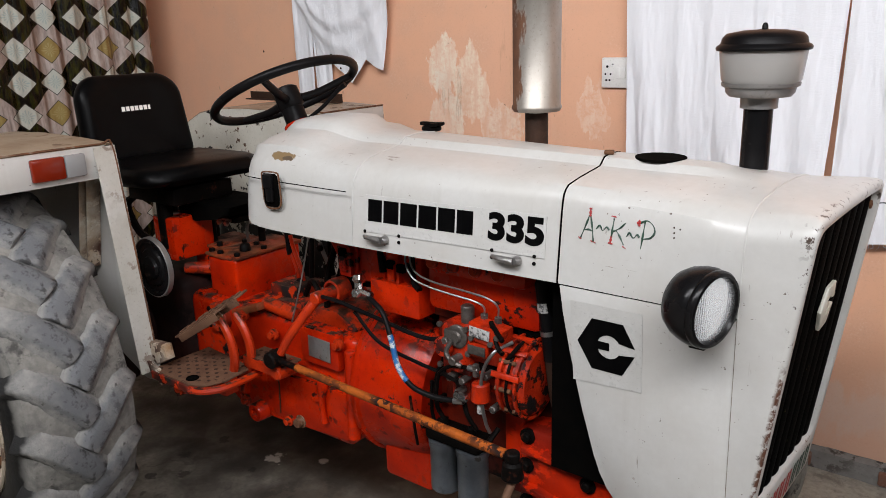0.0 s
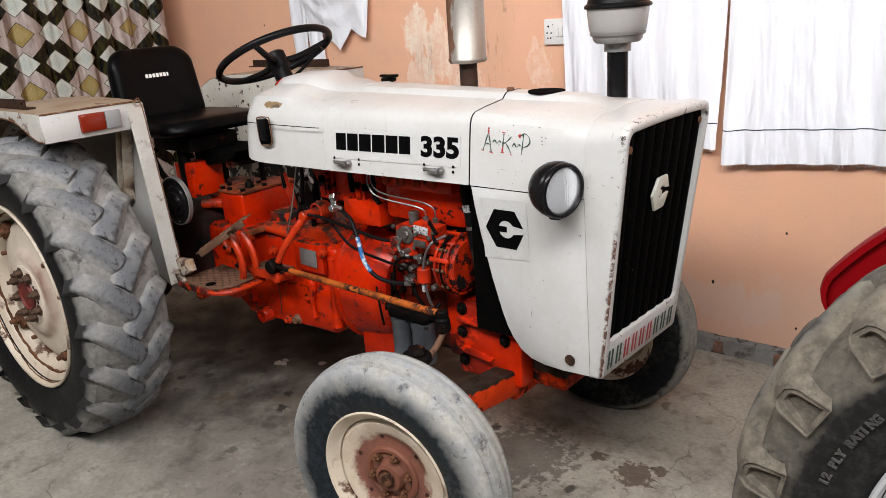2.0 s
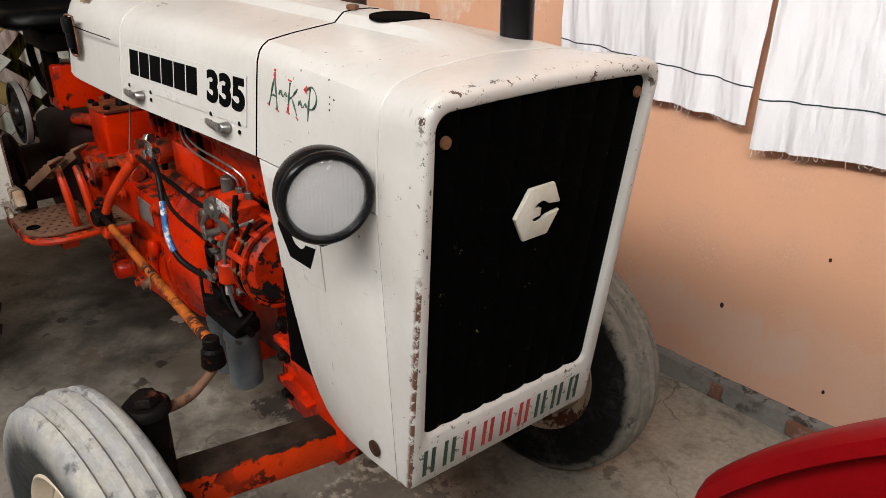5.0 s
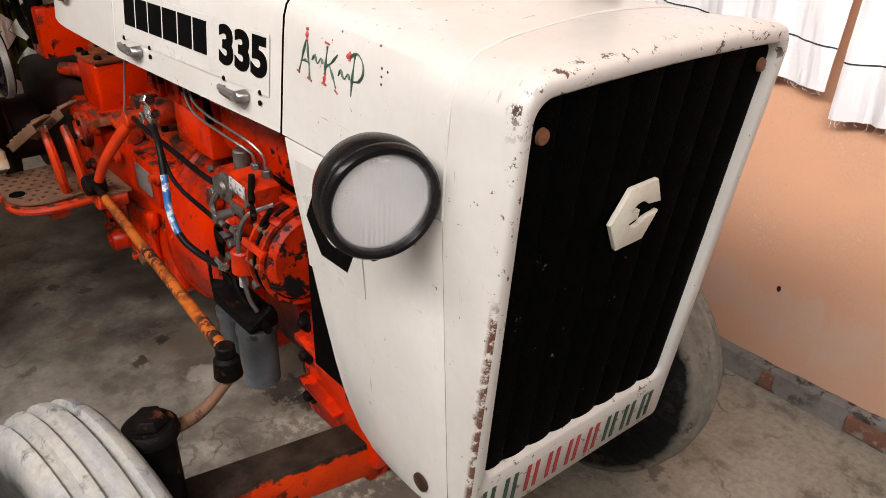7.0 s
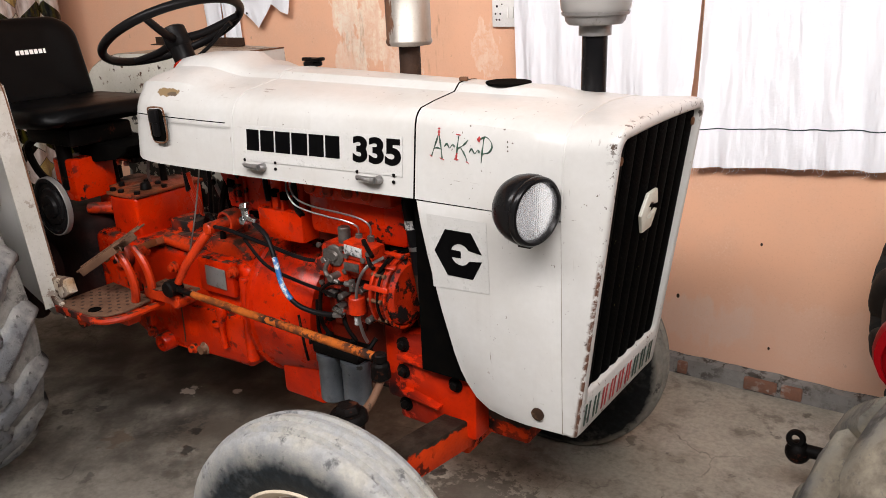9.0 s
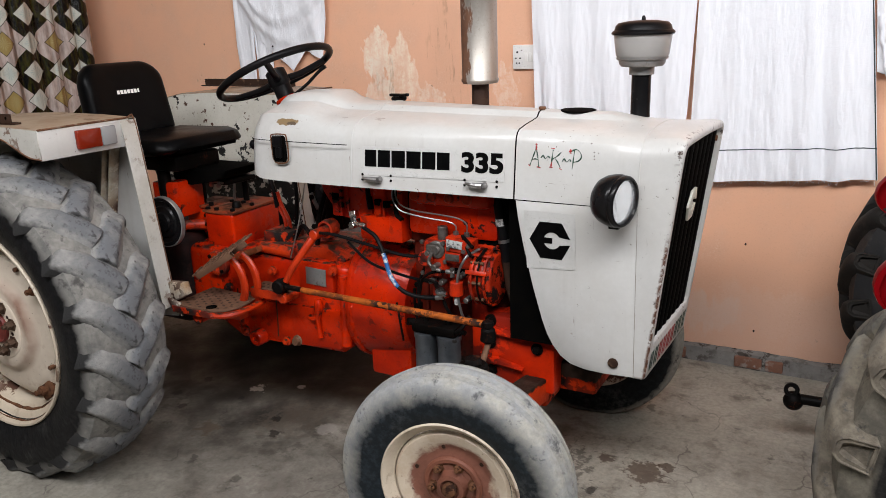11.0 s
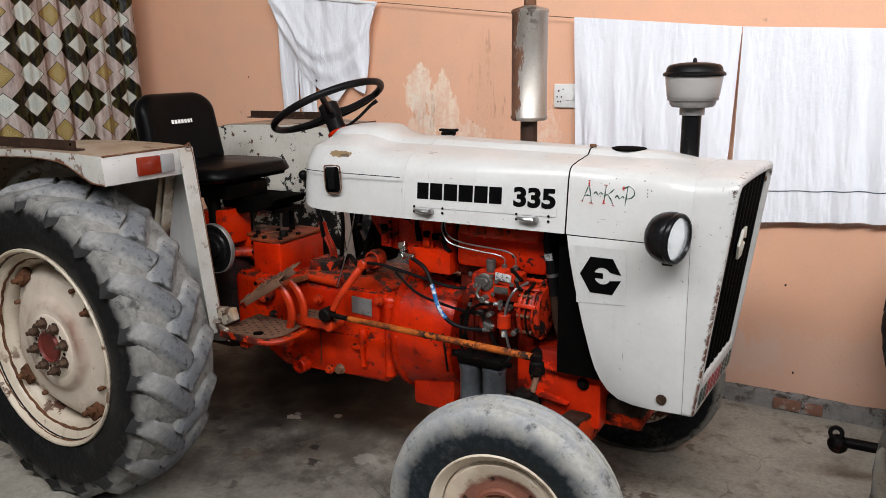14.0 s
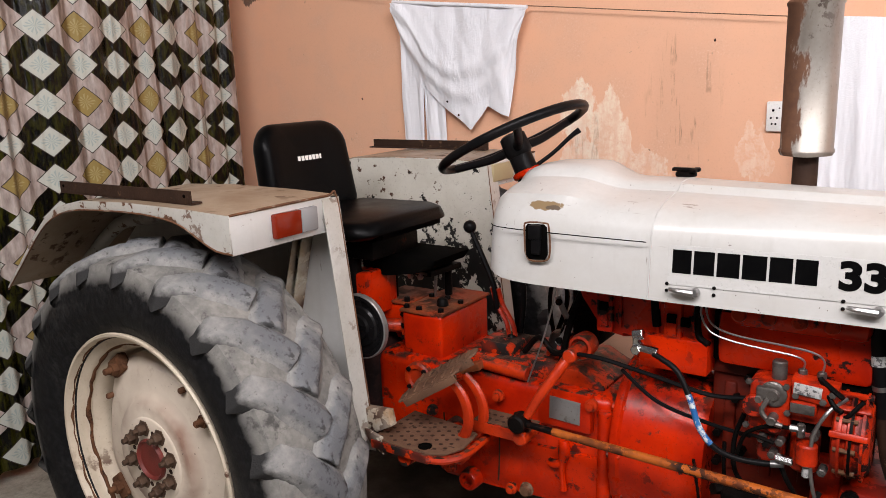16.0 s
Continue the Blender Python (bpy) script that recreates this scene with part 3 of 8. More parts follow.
oil = math_n(nt, "MULTIPLY", ramp(nt, noise_tex(nt, co, 7, 5, 0.6), 0.645, 0.675), ramp(nt, noise_tex(nt, co, 1.3, 2), 0.44, 0.54))
smear = math_n(nt, "MULTIPLY", ramp(nt, noise_tex(nt, co, 2.1, 6, 0.62), 0.50, 0.68), ramp(nt, noise_tex(nt, co, 4.5, 4, 0.55), 0.34, 0.66))
col = mix(nt, math_n(nt, "MULTIPLY", smear, 0.6), col, (0.085, 0.070, 0.054))
pale_spot = math_n(nt, "MULTIPLY", ramp(nt, noise_tex(nt, co, 34, 4, 0.6), 0.66, 0.72), ramp(nt, noise_tex(nt, co, 4, 3), 0.5, 0.6))
col = mix(nt, math_n(nt, "MULTIPLY", pale_spot, 0.4), col, (0.46, 0.44, 0.40))
grit = noise_tex(nt, co, 150, 4, 0.7)
col = mix(nt, math_n(nt, "MULTIPLY", ramp(nt, grit, 0.58, 0.72), 0.45), col, (0.09, 0.076, 0.06))
col = mix(nt, math_n(nt, "MULTIPLY", math_n(nt, "MULTIPLY", ramp(nt, grit, 0.44, 0.30), ramp(nt, mid, 0.40, 0.60)), 0.45), col, (0.44, 0.41, 0.36))
crack = node(nt, "ShaderNodeTexVoronoi", Scale=2.3)
crack.feature = "DISTANCE_TO_EDGE"
wob = node(nt, "ShaderNodeVectorMath")
wob.operation = "MULTIPLY_ADD"
nz = node(nt, "ShaderNodeTexNoise", Scale=3.0, Detail=6.0)
link(nt, co, nz.inputs["Vector"])
link(nt, nz.outputs["Color"], wob.inputs[0])
wob.inputs[1].default_value = (0.5, 0.5, 0.5)
link(nt, co, wob.inputs[2])
link(nt, wob.outputs[0], crack.inputs["Vector"])
line = math_n(nt, "MULTIPLY", ramp(nt, crack.outputs["Distance"], 0.012, 0.004), ramp(nt, noise_tex(nt, co, 2.4, 3), 0.50, 0.58))
col = mix(nt, math_n(nt, "MULTIPLY", line, 0.6), col, (0.07, 0.06, 0.05))
sep = node(nt, "ShaderNodeSeparateXYZ")
link(nt, co, sep.inputs[0])
ragged = math_n(nt, "SUBTRACT", noise_tex(nt, co, 30, 6, 0.65), 0.5)


shade_rag = math_n(nt, "SUBTRACT", noise_tex(nt, co, 5, 4, 0.55), 0.5)


def stain_or_shade(x0, y0, r, wild=1.2, soft=0.25):
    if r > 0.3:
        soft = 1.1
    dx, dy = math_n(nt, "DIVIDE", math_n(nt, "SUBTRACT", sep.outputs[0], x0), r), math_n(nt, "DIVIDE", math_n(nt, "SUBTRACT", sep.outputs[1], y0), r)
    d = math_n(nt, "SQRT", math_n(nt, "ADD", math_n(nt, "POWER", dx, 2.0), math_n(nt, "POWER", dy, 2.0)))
    return ramp(nt, math_n(nt, "ADD", math_n(nt, "SUBTRACT", 1.0, d), math_n(nt, "MULTIPLY", shade_rag if r > 0.3 else ragged, wild * 2)), 0.0, soft)


# Radius over 0.3: shade, with old oil, painted under the tractor; others are stains.
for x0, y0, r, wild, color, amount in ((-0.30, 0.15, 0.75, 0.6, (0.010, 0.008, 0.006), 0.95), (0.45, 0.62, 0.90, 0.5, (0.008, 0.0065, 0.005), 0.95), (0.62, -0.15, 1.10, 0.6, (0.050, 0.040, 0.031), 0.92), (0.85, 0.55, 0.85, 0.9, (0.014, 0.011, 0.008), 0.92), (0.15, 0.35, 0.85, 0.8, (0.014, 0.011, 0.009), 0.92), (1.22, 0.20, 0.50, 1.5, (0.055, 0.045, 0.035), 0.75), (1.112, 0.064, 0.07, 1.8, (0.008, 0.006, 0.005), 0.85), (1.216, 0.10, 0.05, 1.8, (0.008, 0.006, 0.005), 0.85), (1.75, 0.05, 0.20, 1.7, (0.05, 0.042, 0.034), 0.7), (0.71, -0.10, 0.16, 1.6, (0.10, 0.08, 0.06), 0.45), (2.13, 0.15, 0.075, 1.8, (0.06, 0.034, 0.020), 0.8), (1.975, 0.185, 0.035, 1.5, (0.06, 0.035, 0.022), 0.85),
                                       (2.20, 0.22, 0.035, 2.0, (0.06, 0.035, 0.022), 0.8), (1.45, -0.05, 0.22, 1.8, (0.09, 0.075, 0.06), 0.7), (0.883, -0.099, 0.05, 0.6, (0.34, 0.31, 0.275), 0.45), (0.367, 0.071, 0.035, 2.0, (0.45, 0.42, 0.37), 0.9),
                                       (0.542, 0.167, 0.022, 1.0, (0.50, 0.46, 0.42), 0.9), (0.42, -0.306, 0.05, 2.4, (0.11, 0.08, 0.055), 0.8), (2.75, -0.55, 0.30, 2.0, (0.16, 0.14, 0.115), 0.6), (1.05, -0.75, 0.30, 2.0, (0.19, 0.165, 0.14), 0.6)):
    col = mix(nt, math_n(nt, "MULTIPLY", stain_or_shade(x0, y0, r, wild), amount), col, color)
for x0, y0, r in ((0.08, 0.037, 0.030), (0.051, -0.127, 0.026), (0.165, -0.211, 0.030), (0.632, -0.119, 0.026), (0.71, -0.215, 0.030), (1.555, 0.138, 0.032), (0.077, -0.297, 0.024), (1.993, -0.038, 0.022), (0.364, -0.04, 0.018)):
    col = mix(nt, math_n(nt, "MULTIPLY", stain_or_shade(x0, y0, r, 1.5, 0.3), 0.8), col, (0.008, 0.006, 0.005))
blotch = math_n(nt, "MULTIPLY", ramp(nt, noise_tex(nt, co, 11, 7, 0.72), 0.53, 0.60), ramp(nt, noise_tex(nt, co, 1.7, 3), 0.40, 0.62))
col = mix(nt, math_n(nt, "MULTIPLY", blotch, 0.45), col, (0.06, 0.049, 0.038))
col = mix(nt, math_n(nt, "MULTIPLY", oil, 0.6), col, (0.03, 0.024, 0.018))
link(nt, col, b.inputs["Base Color"])
rr = ramp(nt, mid, 0.3, 0.75)
link(nt, math_n(nt, "MULTIPLY_ADD", rr, 0.3, 0.45), b.inputs["Roughness"])
bump(nt, b, math_n(nt, "MULTIPLY_ADD", fine, 0.3, mid), 0.3, 0.008)

# Unseen front wall, ceiling and yard, coloured dark to hold down bounced light.
UNSEEN_DARK = worn("unseen_dark_plaster", (0.075, 0.068, 0.06), (0.05, 0.045, 0.04), None, 0.9, 0, 2, relief=0.1)
CEILING = worn("unseen_dark_ceiling", (0.065, 0.058, 0.05), (0.045, 0.04, 0.035), None, 0.9, 0, 2, relief=0.1)
YARD = worn("yard_ground", (0.05, 0.043, 0.03), (0.04, 0.034, 0.024), (0.04, 0.05, 0.02), 0.95, 0, 0.6, (0.5, 0.6), 2, 0.4)

# printed satin curtain: olive and pale lozenges with small flowered ones on their corners
CURTAIN, nt, b = material("lozenge_print_satin")
uvm = node(nt, "ShaderNodeUVMap")
sp = node(nt, "ShaderNodeSeparateXYZ")
link(nt, uvm.outputs[0], sp.inputs[0])
U, V = sp.outputs[0], sp.outputs[1]
pa, pb = math_n(nt, "PINGPONG", math_n(nt, "ADD", U, 1.0), 1.0), math_n(nt, "PINGPONG", math_n(nt, "ADD", V, 1.0), 1.0)
qa, qb = math_n(nt, "PINGPONG", U, 0.5), math_n(nt, "PINGPONG", V, 0.5)
pale = math_n(nt, "LESS_THAN", math_n(nt, "ADD", pa, pb), 1.0)
small_d = math_n(nt, "ADD", qa, qb)
inner, border = math_n(nt, "LESS_THAN", small_d, 0.40), math_n(nt, "LESS_THAN", small_d, 0.43)
gold = math_n(nt, "MULTIPLY", math_n(nt, "LESS_THAN", pa, 0.5), math_n(nt, "LESS_THAN", pb, 0.5))
thread = noise_tex(nt, place(nt), 40, 4, 0.6, (1, 1, 0.3))
olive = mix(nt, ramp(nt, thread, 0.45, 0.72), (0.0015, 0.0012, 0.0006), (0.038, 0.036, 0.003))
blush = mix(nt, ramp(nt, thread, 0.3, 0.7), (0.23, 0.185, 0.165), (0.48, 0.41, 0.37))
col = mix(nt, pale, olive, blush)
col = mix(nt, border, col, (0.045, 0.035, 0.030))
ang = math_n(nt, "ARCTAN2", math_n(nt, "SUBTRACT", math_n(nt, "FRACT", math_n(nt, "ADD", V, 0.5)), 0.5), math_n(nt, "SUBTRACT", math_n(nt, "FRACT", math_n(nt, "ADD", U, 0.5)), 0.5))
petal = math_n(nt, "GREATER_THAN", math_n(nt, "SINE", math_n(nt, "MULTIPLY", ang, 12.0)), 0.1)
petal = math_n(nt, "MULTIPLY", petal, math_n(nt, "LESS_THAN", small_d, 0.24))
silver = mix(nt, math_n(nt, "MULTIPLY", petal, 0.6), (0.45, 0.465, 0.41), (0.25, 0.33, 0.32))
golden = mix(nt, math_n(nt, "MULTIPLY", petal, 0.6), (0.26, 0.19, 0.065), (0.36, 0.30, 0.14))
col = mix(nt, inner, col, mix(nt, gold, silver, golden))
link(nt, col, b.inputs["Base Color"])
b.inputs["Roughness"].default_value = 0.27
b.inputs["Specular IOR Level"].default_value = 0.20
sag = noise_tex(nt, place(nt), 11, 2, 0.45, (1, 1, 0.05))
bump(nt, b, math_n(nt, "MULTIPLY_ADD", thread, 0.05, sag), 1.0, 0.085)


# ---- mesh helpers ----
def thing(name, label, category, group="", at=(0, 0, 0)):
    ob = new(name)
    ob.empty_display_size = 0.1
    ob.location = at
    return tagged(ob, label, category, group)


def finish(bm, angle=38):
    bmesh.ops.remove_doubles(bm, verts=bm.verts, dist=1e-5)
    bmesh.ops.recalc_face_normals(bm, faces=bm.faces)


def part(name, bm, mat, parent=None, label="", angle=38, keep_normals=False):
    if not keep_normals:
        finish(bm)
    me = bpy.data.meshes.new(name)
    bm.to_mesh(me)
    bm.free()
    for p in me.polygons:
        p.use_smooth = True
    me.set_sharp_from_angle(angle=radians(angle))
    for m in mat if isinstance(mat, (list, tuple)) else (mat,):
        me.materials.append(m)
    ob = new(name, me)
    if parent:
        ob.parent = parent
        if parent.parent is None:
            ob.matrix_parent_inverse = Matrix.Translation(-Vector(parent.location))
    if label:
        ob["label"] = label
    return ob


def islands(bm):
    bm.verts.ensure_lookup_table()
    seen, out = set(), []
    for v in bm.verts:
        if v in seen:
            continue
        stack, group = [v], {v}
        while stack:
            for e in stack.pop().link_edges:
                for u in e.verts:
                    if u not in group:
                        group.add(u)
                        stack.append(u)
        seen |= group
        out.append(group)
    return sorted(out, key=len, reverse=True)


def parts(name, piece, bm, mat, parent, label="", by_size=True):
    """Splits a bmesh into its loose pieces: the first is the part itself, the others hang under it."""
    finish(bm)
    groups = islands(bm)
    if by_size:
        def bulk(g):
            lo, hi = [min(v.co[i] for v in g) for i in range(3)], [max(v.co[i] for v in g) for i in range(3)]
            return -(hi[0] - lo[0]) * (hi[1] - lo[1]) * (hi[2] - lo[2])
        groups.sort(key=bulk)
    main = None
    for g in groups:
        sub, copy = bmn(), {}
        for v in g:
            copy[v] = sub.verts.new(v.co)
        for f in {f for v in g for f in v.link_faces}:
            sub.faces.new([copy[v] for v in f.verts])
        if main is None:
            main = part(name, sub, mat, parent, label)
        else:
            part(piece, sub, mat, main if parent is None or parent.parent is None else parent)
    bm.free()
    return main


def solid(ob, thickness, offset=-1.0):
    bm = bmesh.new()
    bm.from_mesh(ob.data)
    for e in bm.edges:
        if e.is_boundary:
            e.smooth = False
    bm.to_mesh(ob.data)
    bm.free()
    md = ob.modifiers.new("thickness", "SOLIDIFY")
    md.thickness, md.offset = thickness, offset
    return ob


def box(bm, c, size, bevel=0.0, rot=None, seg=2):
    m = Matrix.Translation(c) @ (rot or Matrix()) @ Matrix.Diagonal((*size, 1))
    vs = bmesh.ops.create_cube(bm, size=1.0, matrix=m)["verts"]
    if bevel:
        es = list({e for v in vs for e in v.link_edges})
        bmesh.ops.bevel(bm, geom=es, offset=bevel, segments=seg, affect="EDGES", profile=0.5)
    return bm


def span(bm, lo, hi, bevel=0.0, seg=2):
    lo, hi = Vector(lo), Vector(hi)
    return box(bm, (lo + hi) / 2, tuple(hi - lo), bevel, None, seg)


def axis_to(p0, p1):
    d = Vector(p1) - Vector(p0)
    return Matrix.Translation(p0) @ d.to_track_quat("Z", "Y").to_matrix().to_4x4(), d.length


def lathe(bm, profile, m=None, seg=32, close=False):
    """Turns (radius, height) pairs round the local z of m."""
    m = m or Matrix()
    rings = []
    for r, h in profile:
        rings.append([bm.verts.new(m @ Vector((r * math.cos(2 * math.pi * i / seg), r * math.sin(2 * math.pi * i / seg), h))) for i in range(seg)])
    pairs = list(zip(rings, rings[1:])) + ([(rings[-1], rings[0])] if close else [])
    for a, b_ in pairs:
        for i in range(seg):
            j = (i + 1) % seg
            bm.faces.new((a[i], a[j], b_[j], b_[i]))
    if not close:
        for ring in (rings[0], rings[-1]):
            if (ring[0].co - ring[seg // 2].co).length > 1e-4:
                bm.faces.new(ring)
    return bm


def rod(bm, p0, p1, r0, r1=None, seg=16, bevel=0.0):
    m, length = axis_to(p0, p1)
    r1 = r0 if r1 is None else r1
    e = min(bevel, r0 * 0.5, r1 * 0.5, length * 0.3)
    prof = [(r0 - e, 0), (r0, e), (r1, length - e), (r1 - e, length)] if e else [(r0, 0), (r1, length)]
    return lathe(bm, prof, m, seg)


def smooth_path(pts, steps=8):
    pts = [Vector(p) for p in pts]
    ext = [2 * pts[0] - pts[1]] + pts + [2 * pts[-1] - pts[-2]]
    out = []
    for i in range(1, len(ext) - 2):
        p0, p1, p2, p3 = ext[i - 1:i + 3]
        for k in range(steps):
            t = k / steps
            out.append(0.5 * (2 * p1 + (p2 - p0) * t + (2 * p0 - 5 * p1 + 4 * p2 - p3) * t * t + (3 * p1 - p0 - 3 * p2 + p3) * t ** 3))
    return out + [pts[-1]]


def tube(bm, pts, r, seg=10, steps=8, smooth=True):
    path = smooth_path(pts, steps) if smooth else [Vector(p) for p in pts]
    rings, side = [], None
    for i, p in enumerate(path):
        d = (path[min(i + 1, len(path) - 1)] - path[max(i - 1, 0)]).normalized()
        if side is None:
            side = d.orthogonal().normalized()
        side = (side - d * side.dot(d)).normalized()
        up = d.cross(side)
        rr = r(i / (len(path) - 1)) if callable(r) else r
        rings.append([bm.verts.new(p + rr * (math.cos(2 * math.pi * k / seg) * side + math.sin(2 * math.pi * k / seg) * up)) for k in range(seg)])
    for a, b_ in zip(rings, rings[1:]):
        for k in range(seg):
            bm.faces.new((a[k], a[(k + 1) % seg], b_[(k + 1) % seg], b_[k]))
    bm.faces.new(rings[0]), bm.faces.new(rings[-1])
    return bm


def prism(bm, outline, depth, m=None, bevel=0.0):
    """Extrudes a flat outline (x, y) by depth along z of m."""
    m = m or Matrix()
    lo = [bm.verts.new(m @ Vector((x, y, 0))) for x, y in outline]
    hi = [bm.verts.new(m @ Vector((x, y, depth))) for x, y in outline]
    n = len(outline)
    fs = [bm.faces.new(lo[::-1]), bm.faces.new(hi)]
    for i in range(n):
        fs.append(bm.faces.new((lo[i], lo[(i + 1) % n], hi[(i + 1) % n], hi[i])))
    if bevel:
        es = [e for e in fs[1].edges] + [e for e in fs[0].edges]
        bmesh.ops.bevel(bm, geom=es, offset=bevel, segments=2, affect="EDGES", profile=0.5)
    return bm


def sheet(bm, rows):
    """A skin over rows of points."""
    grid = [[bm.verts.new(p) for p in row] for row in rows]
    for a, b_ in zip(grid, grid[1:]):
        for i in range(len(a) - 1):
            bm.faces.new((a[i], a[i + 1], b_[i + 1], b_[i]))
    return grid


XZ = lambda y: Matrix(((1, 0, 0, 0), (0, 0, -1, y), (0, 1, 0, 0), (0, 0, 0, 1)))   # outline in x, z; depth towards -y
FRONT = lambda x: Matrix(((0, 0, 1, x), (1, 0, 0, 0), (0, 1, 0, 0), (0, 0, 0, 1)))  # outline in y, z; depth towards +x
bmn = bmesh.new


def rounded(half_top, half_bottom, z_top, z_bottom, r_top, r_bottom, n=7):
    """Loop of a rounded trapezoid in y, z."""
    pts = []
    for cy, cz, r, a0 in ((half_top - r_top, z_top - r_top, r_top, 0), (-(half_top - r_top), z_top - r_top, r_top, 90),
                          (-(half_bottom - r_bottom), z_bottom + r_bottom, r_bottom, 180), (half_bottom - r_bottom, z_bottom + r_bottom, r_bottom, 270)):
        for k in range(n):
            a = radians(a0 + 90 * k / (n - 1))
            pts.append((cy + r * math.cos(a), cz + r * math.sin(a)))
    return pts


# ---- the shed ----
W_Y, W_X0, W_X1, S_Y, TOP = 1.225, -2.6, 6.2, -3.15, 3.8
def structure(name, bm, mat, label, category):
    ob = part(name, bm, mat)
    return tagged(ob, label, category, kind="structure")

structure("floor", span(bmn(), (W_X0 - 0.2, S_Y - 0.2, -0.15), (W_X1 + 0.2, W_Y + 0.2, 0.0)), FLOOR, "worn grey cement floor with oil stains, dust and painted shade under the tractor", "floor")
structure("wall_north", span(bmn(), (W_X0 - 0.2, W_Y, 0), (W_X1 + 0.2, W_Y + 0.22, TOP)), WALL, "peach limewashed plaster wall with washed-off patches", "wall")
structure("wall_west", span(bmn(), (W_X0 - 0.2, S_Y, 0), (W_X0, W_Y, TOP)), WALL, "peach limewashed plaster end wall", "wall")
east = bmn()
span(east, (W_X1, 0.75, 0), (W_X1 + 0.2, W_Y, TOP))
span(east, (W_X1, S_Y, 3.6), (W_X1 + 0.2, 0.75, TOP))
structure("wall_east", east, WALL, "peach end wall with a tall open gateway", "wall")
south = bmn()
span(south, (W_X0 - 0.2, S_Y - 0.2, 0), (0.6, S_Y, TOP))
span(south, (4.8, S_Y - 0.2, 0), (W_X1 + 0.2, S_Y, TOP))
span(south, (0.6, S_Y - 0.2, 3.65), (4.8, S_Y, TOP))
structure("wall_south", south, UNSEEN_DARK, "unseen front wall with a wide open gateway, kept dark to cut bounce", "wall")
structure("ceiling", span(bmn(), (W_X0 - 0.2, S_Y - 0.2, TOP), (W_X1 + 0.2, W_Y + 0.22, TOP + 0.15)), CEILING, "unseen flat ceiling slab, kept dark to cut bounced light", "ceiling")
structure("ground", span(bmn(), (-300, -400, -0.4), (300, S_Y - 0.2, -0.02)), YARD, "unseen earth yard outside the gateway, kept dark to cut bounce", "ground")
skirt = bmn()
rows = []
for i in range(221):
    x = W_X0 + (W_X1 - W_X0) * i / 220
    n1, n2 = noise.noise((x * 9, 0, 0)), noise.noise((x * 23, 5, 0))
    h, d = 0.075 + 0.004 * n1, 0.028 + 0.004 * n1
    rows.append([(x, W_Y - d - 0.006 * n2 - 0.004, 0.0), (x, W_Y - d, h * 0.45), (x, W_Y - d * 0.95, h - 0.006 + 0.003 * n2), (x, W_Y - d * 0.6, h + 0.002 * n2), (x, W_Y + 0.005, h + 0.006 + 0.005 * n1)])
sheet(skirt, rows)
base = structure("baseboard", skirt, CEMENT, "chipped grey cement skirting along the wall", "skirting")
for x0, x1 in ((2.28, 2.40), (2.415, 2.49), (2.02, 2.06)):
    bm = span(bmn(), (x0, W_Y - 0.041, 0.006), (x1, W_Y - 0.018, 0.058), 0.006)
    part("brick", bm, BRICK, base, "bare red brick where the cement broke off")

# ---- wheels ----
def press(bm, zc):
    """Flattens what would sink below the ground, zc under the axle."""
    low = -zc + 0.001
    for v in bm.verts:
        if v.co.z < low + 0.03:
            v.co.y *= 1 + 0.10 * min(1.0, (low + 0.03 - v.co.z) / 0.05)
        if v.co.z < low:
            v.co.z = low + 0.02 * (v.co.z - low)


def plain_mesh(name, bm, angle=40):
    finish(bm)
    me = bpy.data.meshes.new(name)
    bm.to_mesh(me)
    bm.free()
    for p in me.polygons:
        p.use_smooth = True
    me.set_sharp_from_angle(angle=radians(angle))
    return me


def tyre_mesh(profile, zc, seg=72, crown=0.59):
    """A tyre round the local y axis, pressed flat where it meets the ground. Slot 0 sidewall, slot 1 tread."""
    bm = bmn()
    lathe(bm, profile, Matrix.Rotation(radians(-90), 4, "X"), seg, close=True)
    for f in bm.faces:
        c = f.calc_center_median()
        f.material_index = 1 if math.hypot(c.x, c.z) > crown - 0.028 else 0
    press(bm, zc)
    return plain_mesh("tyre", bm)


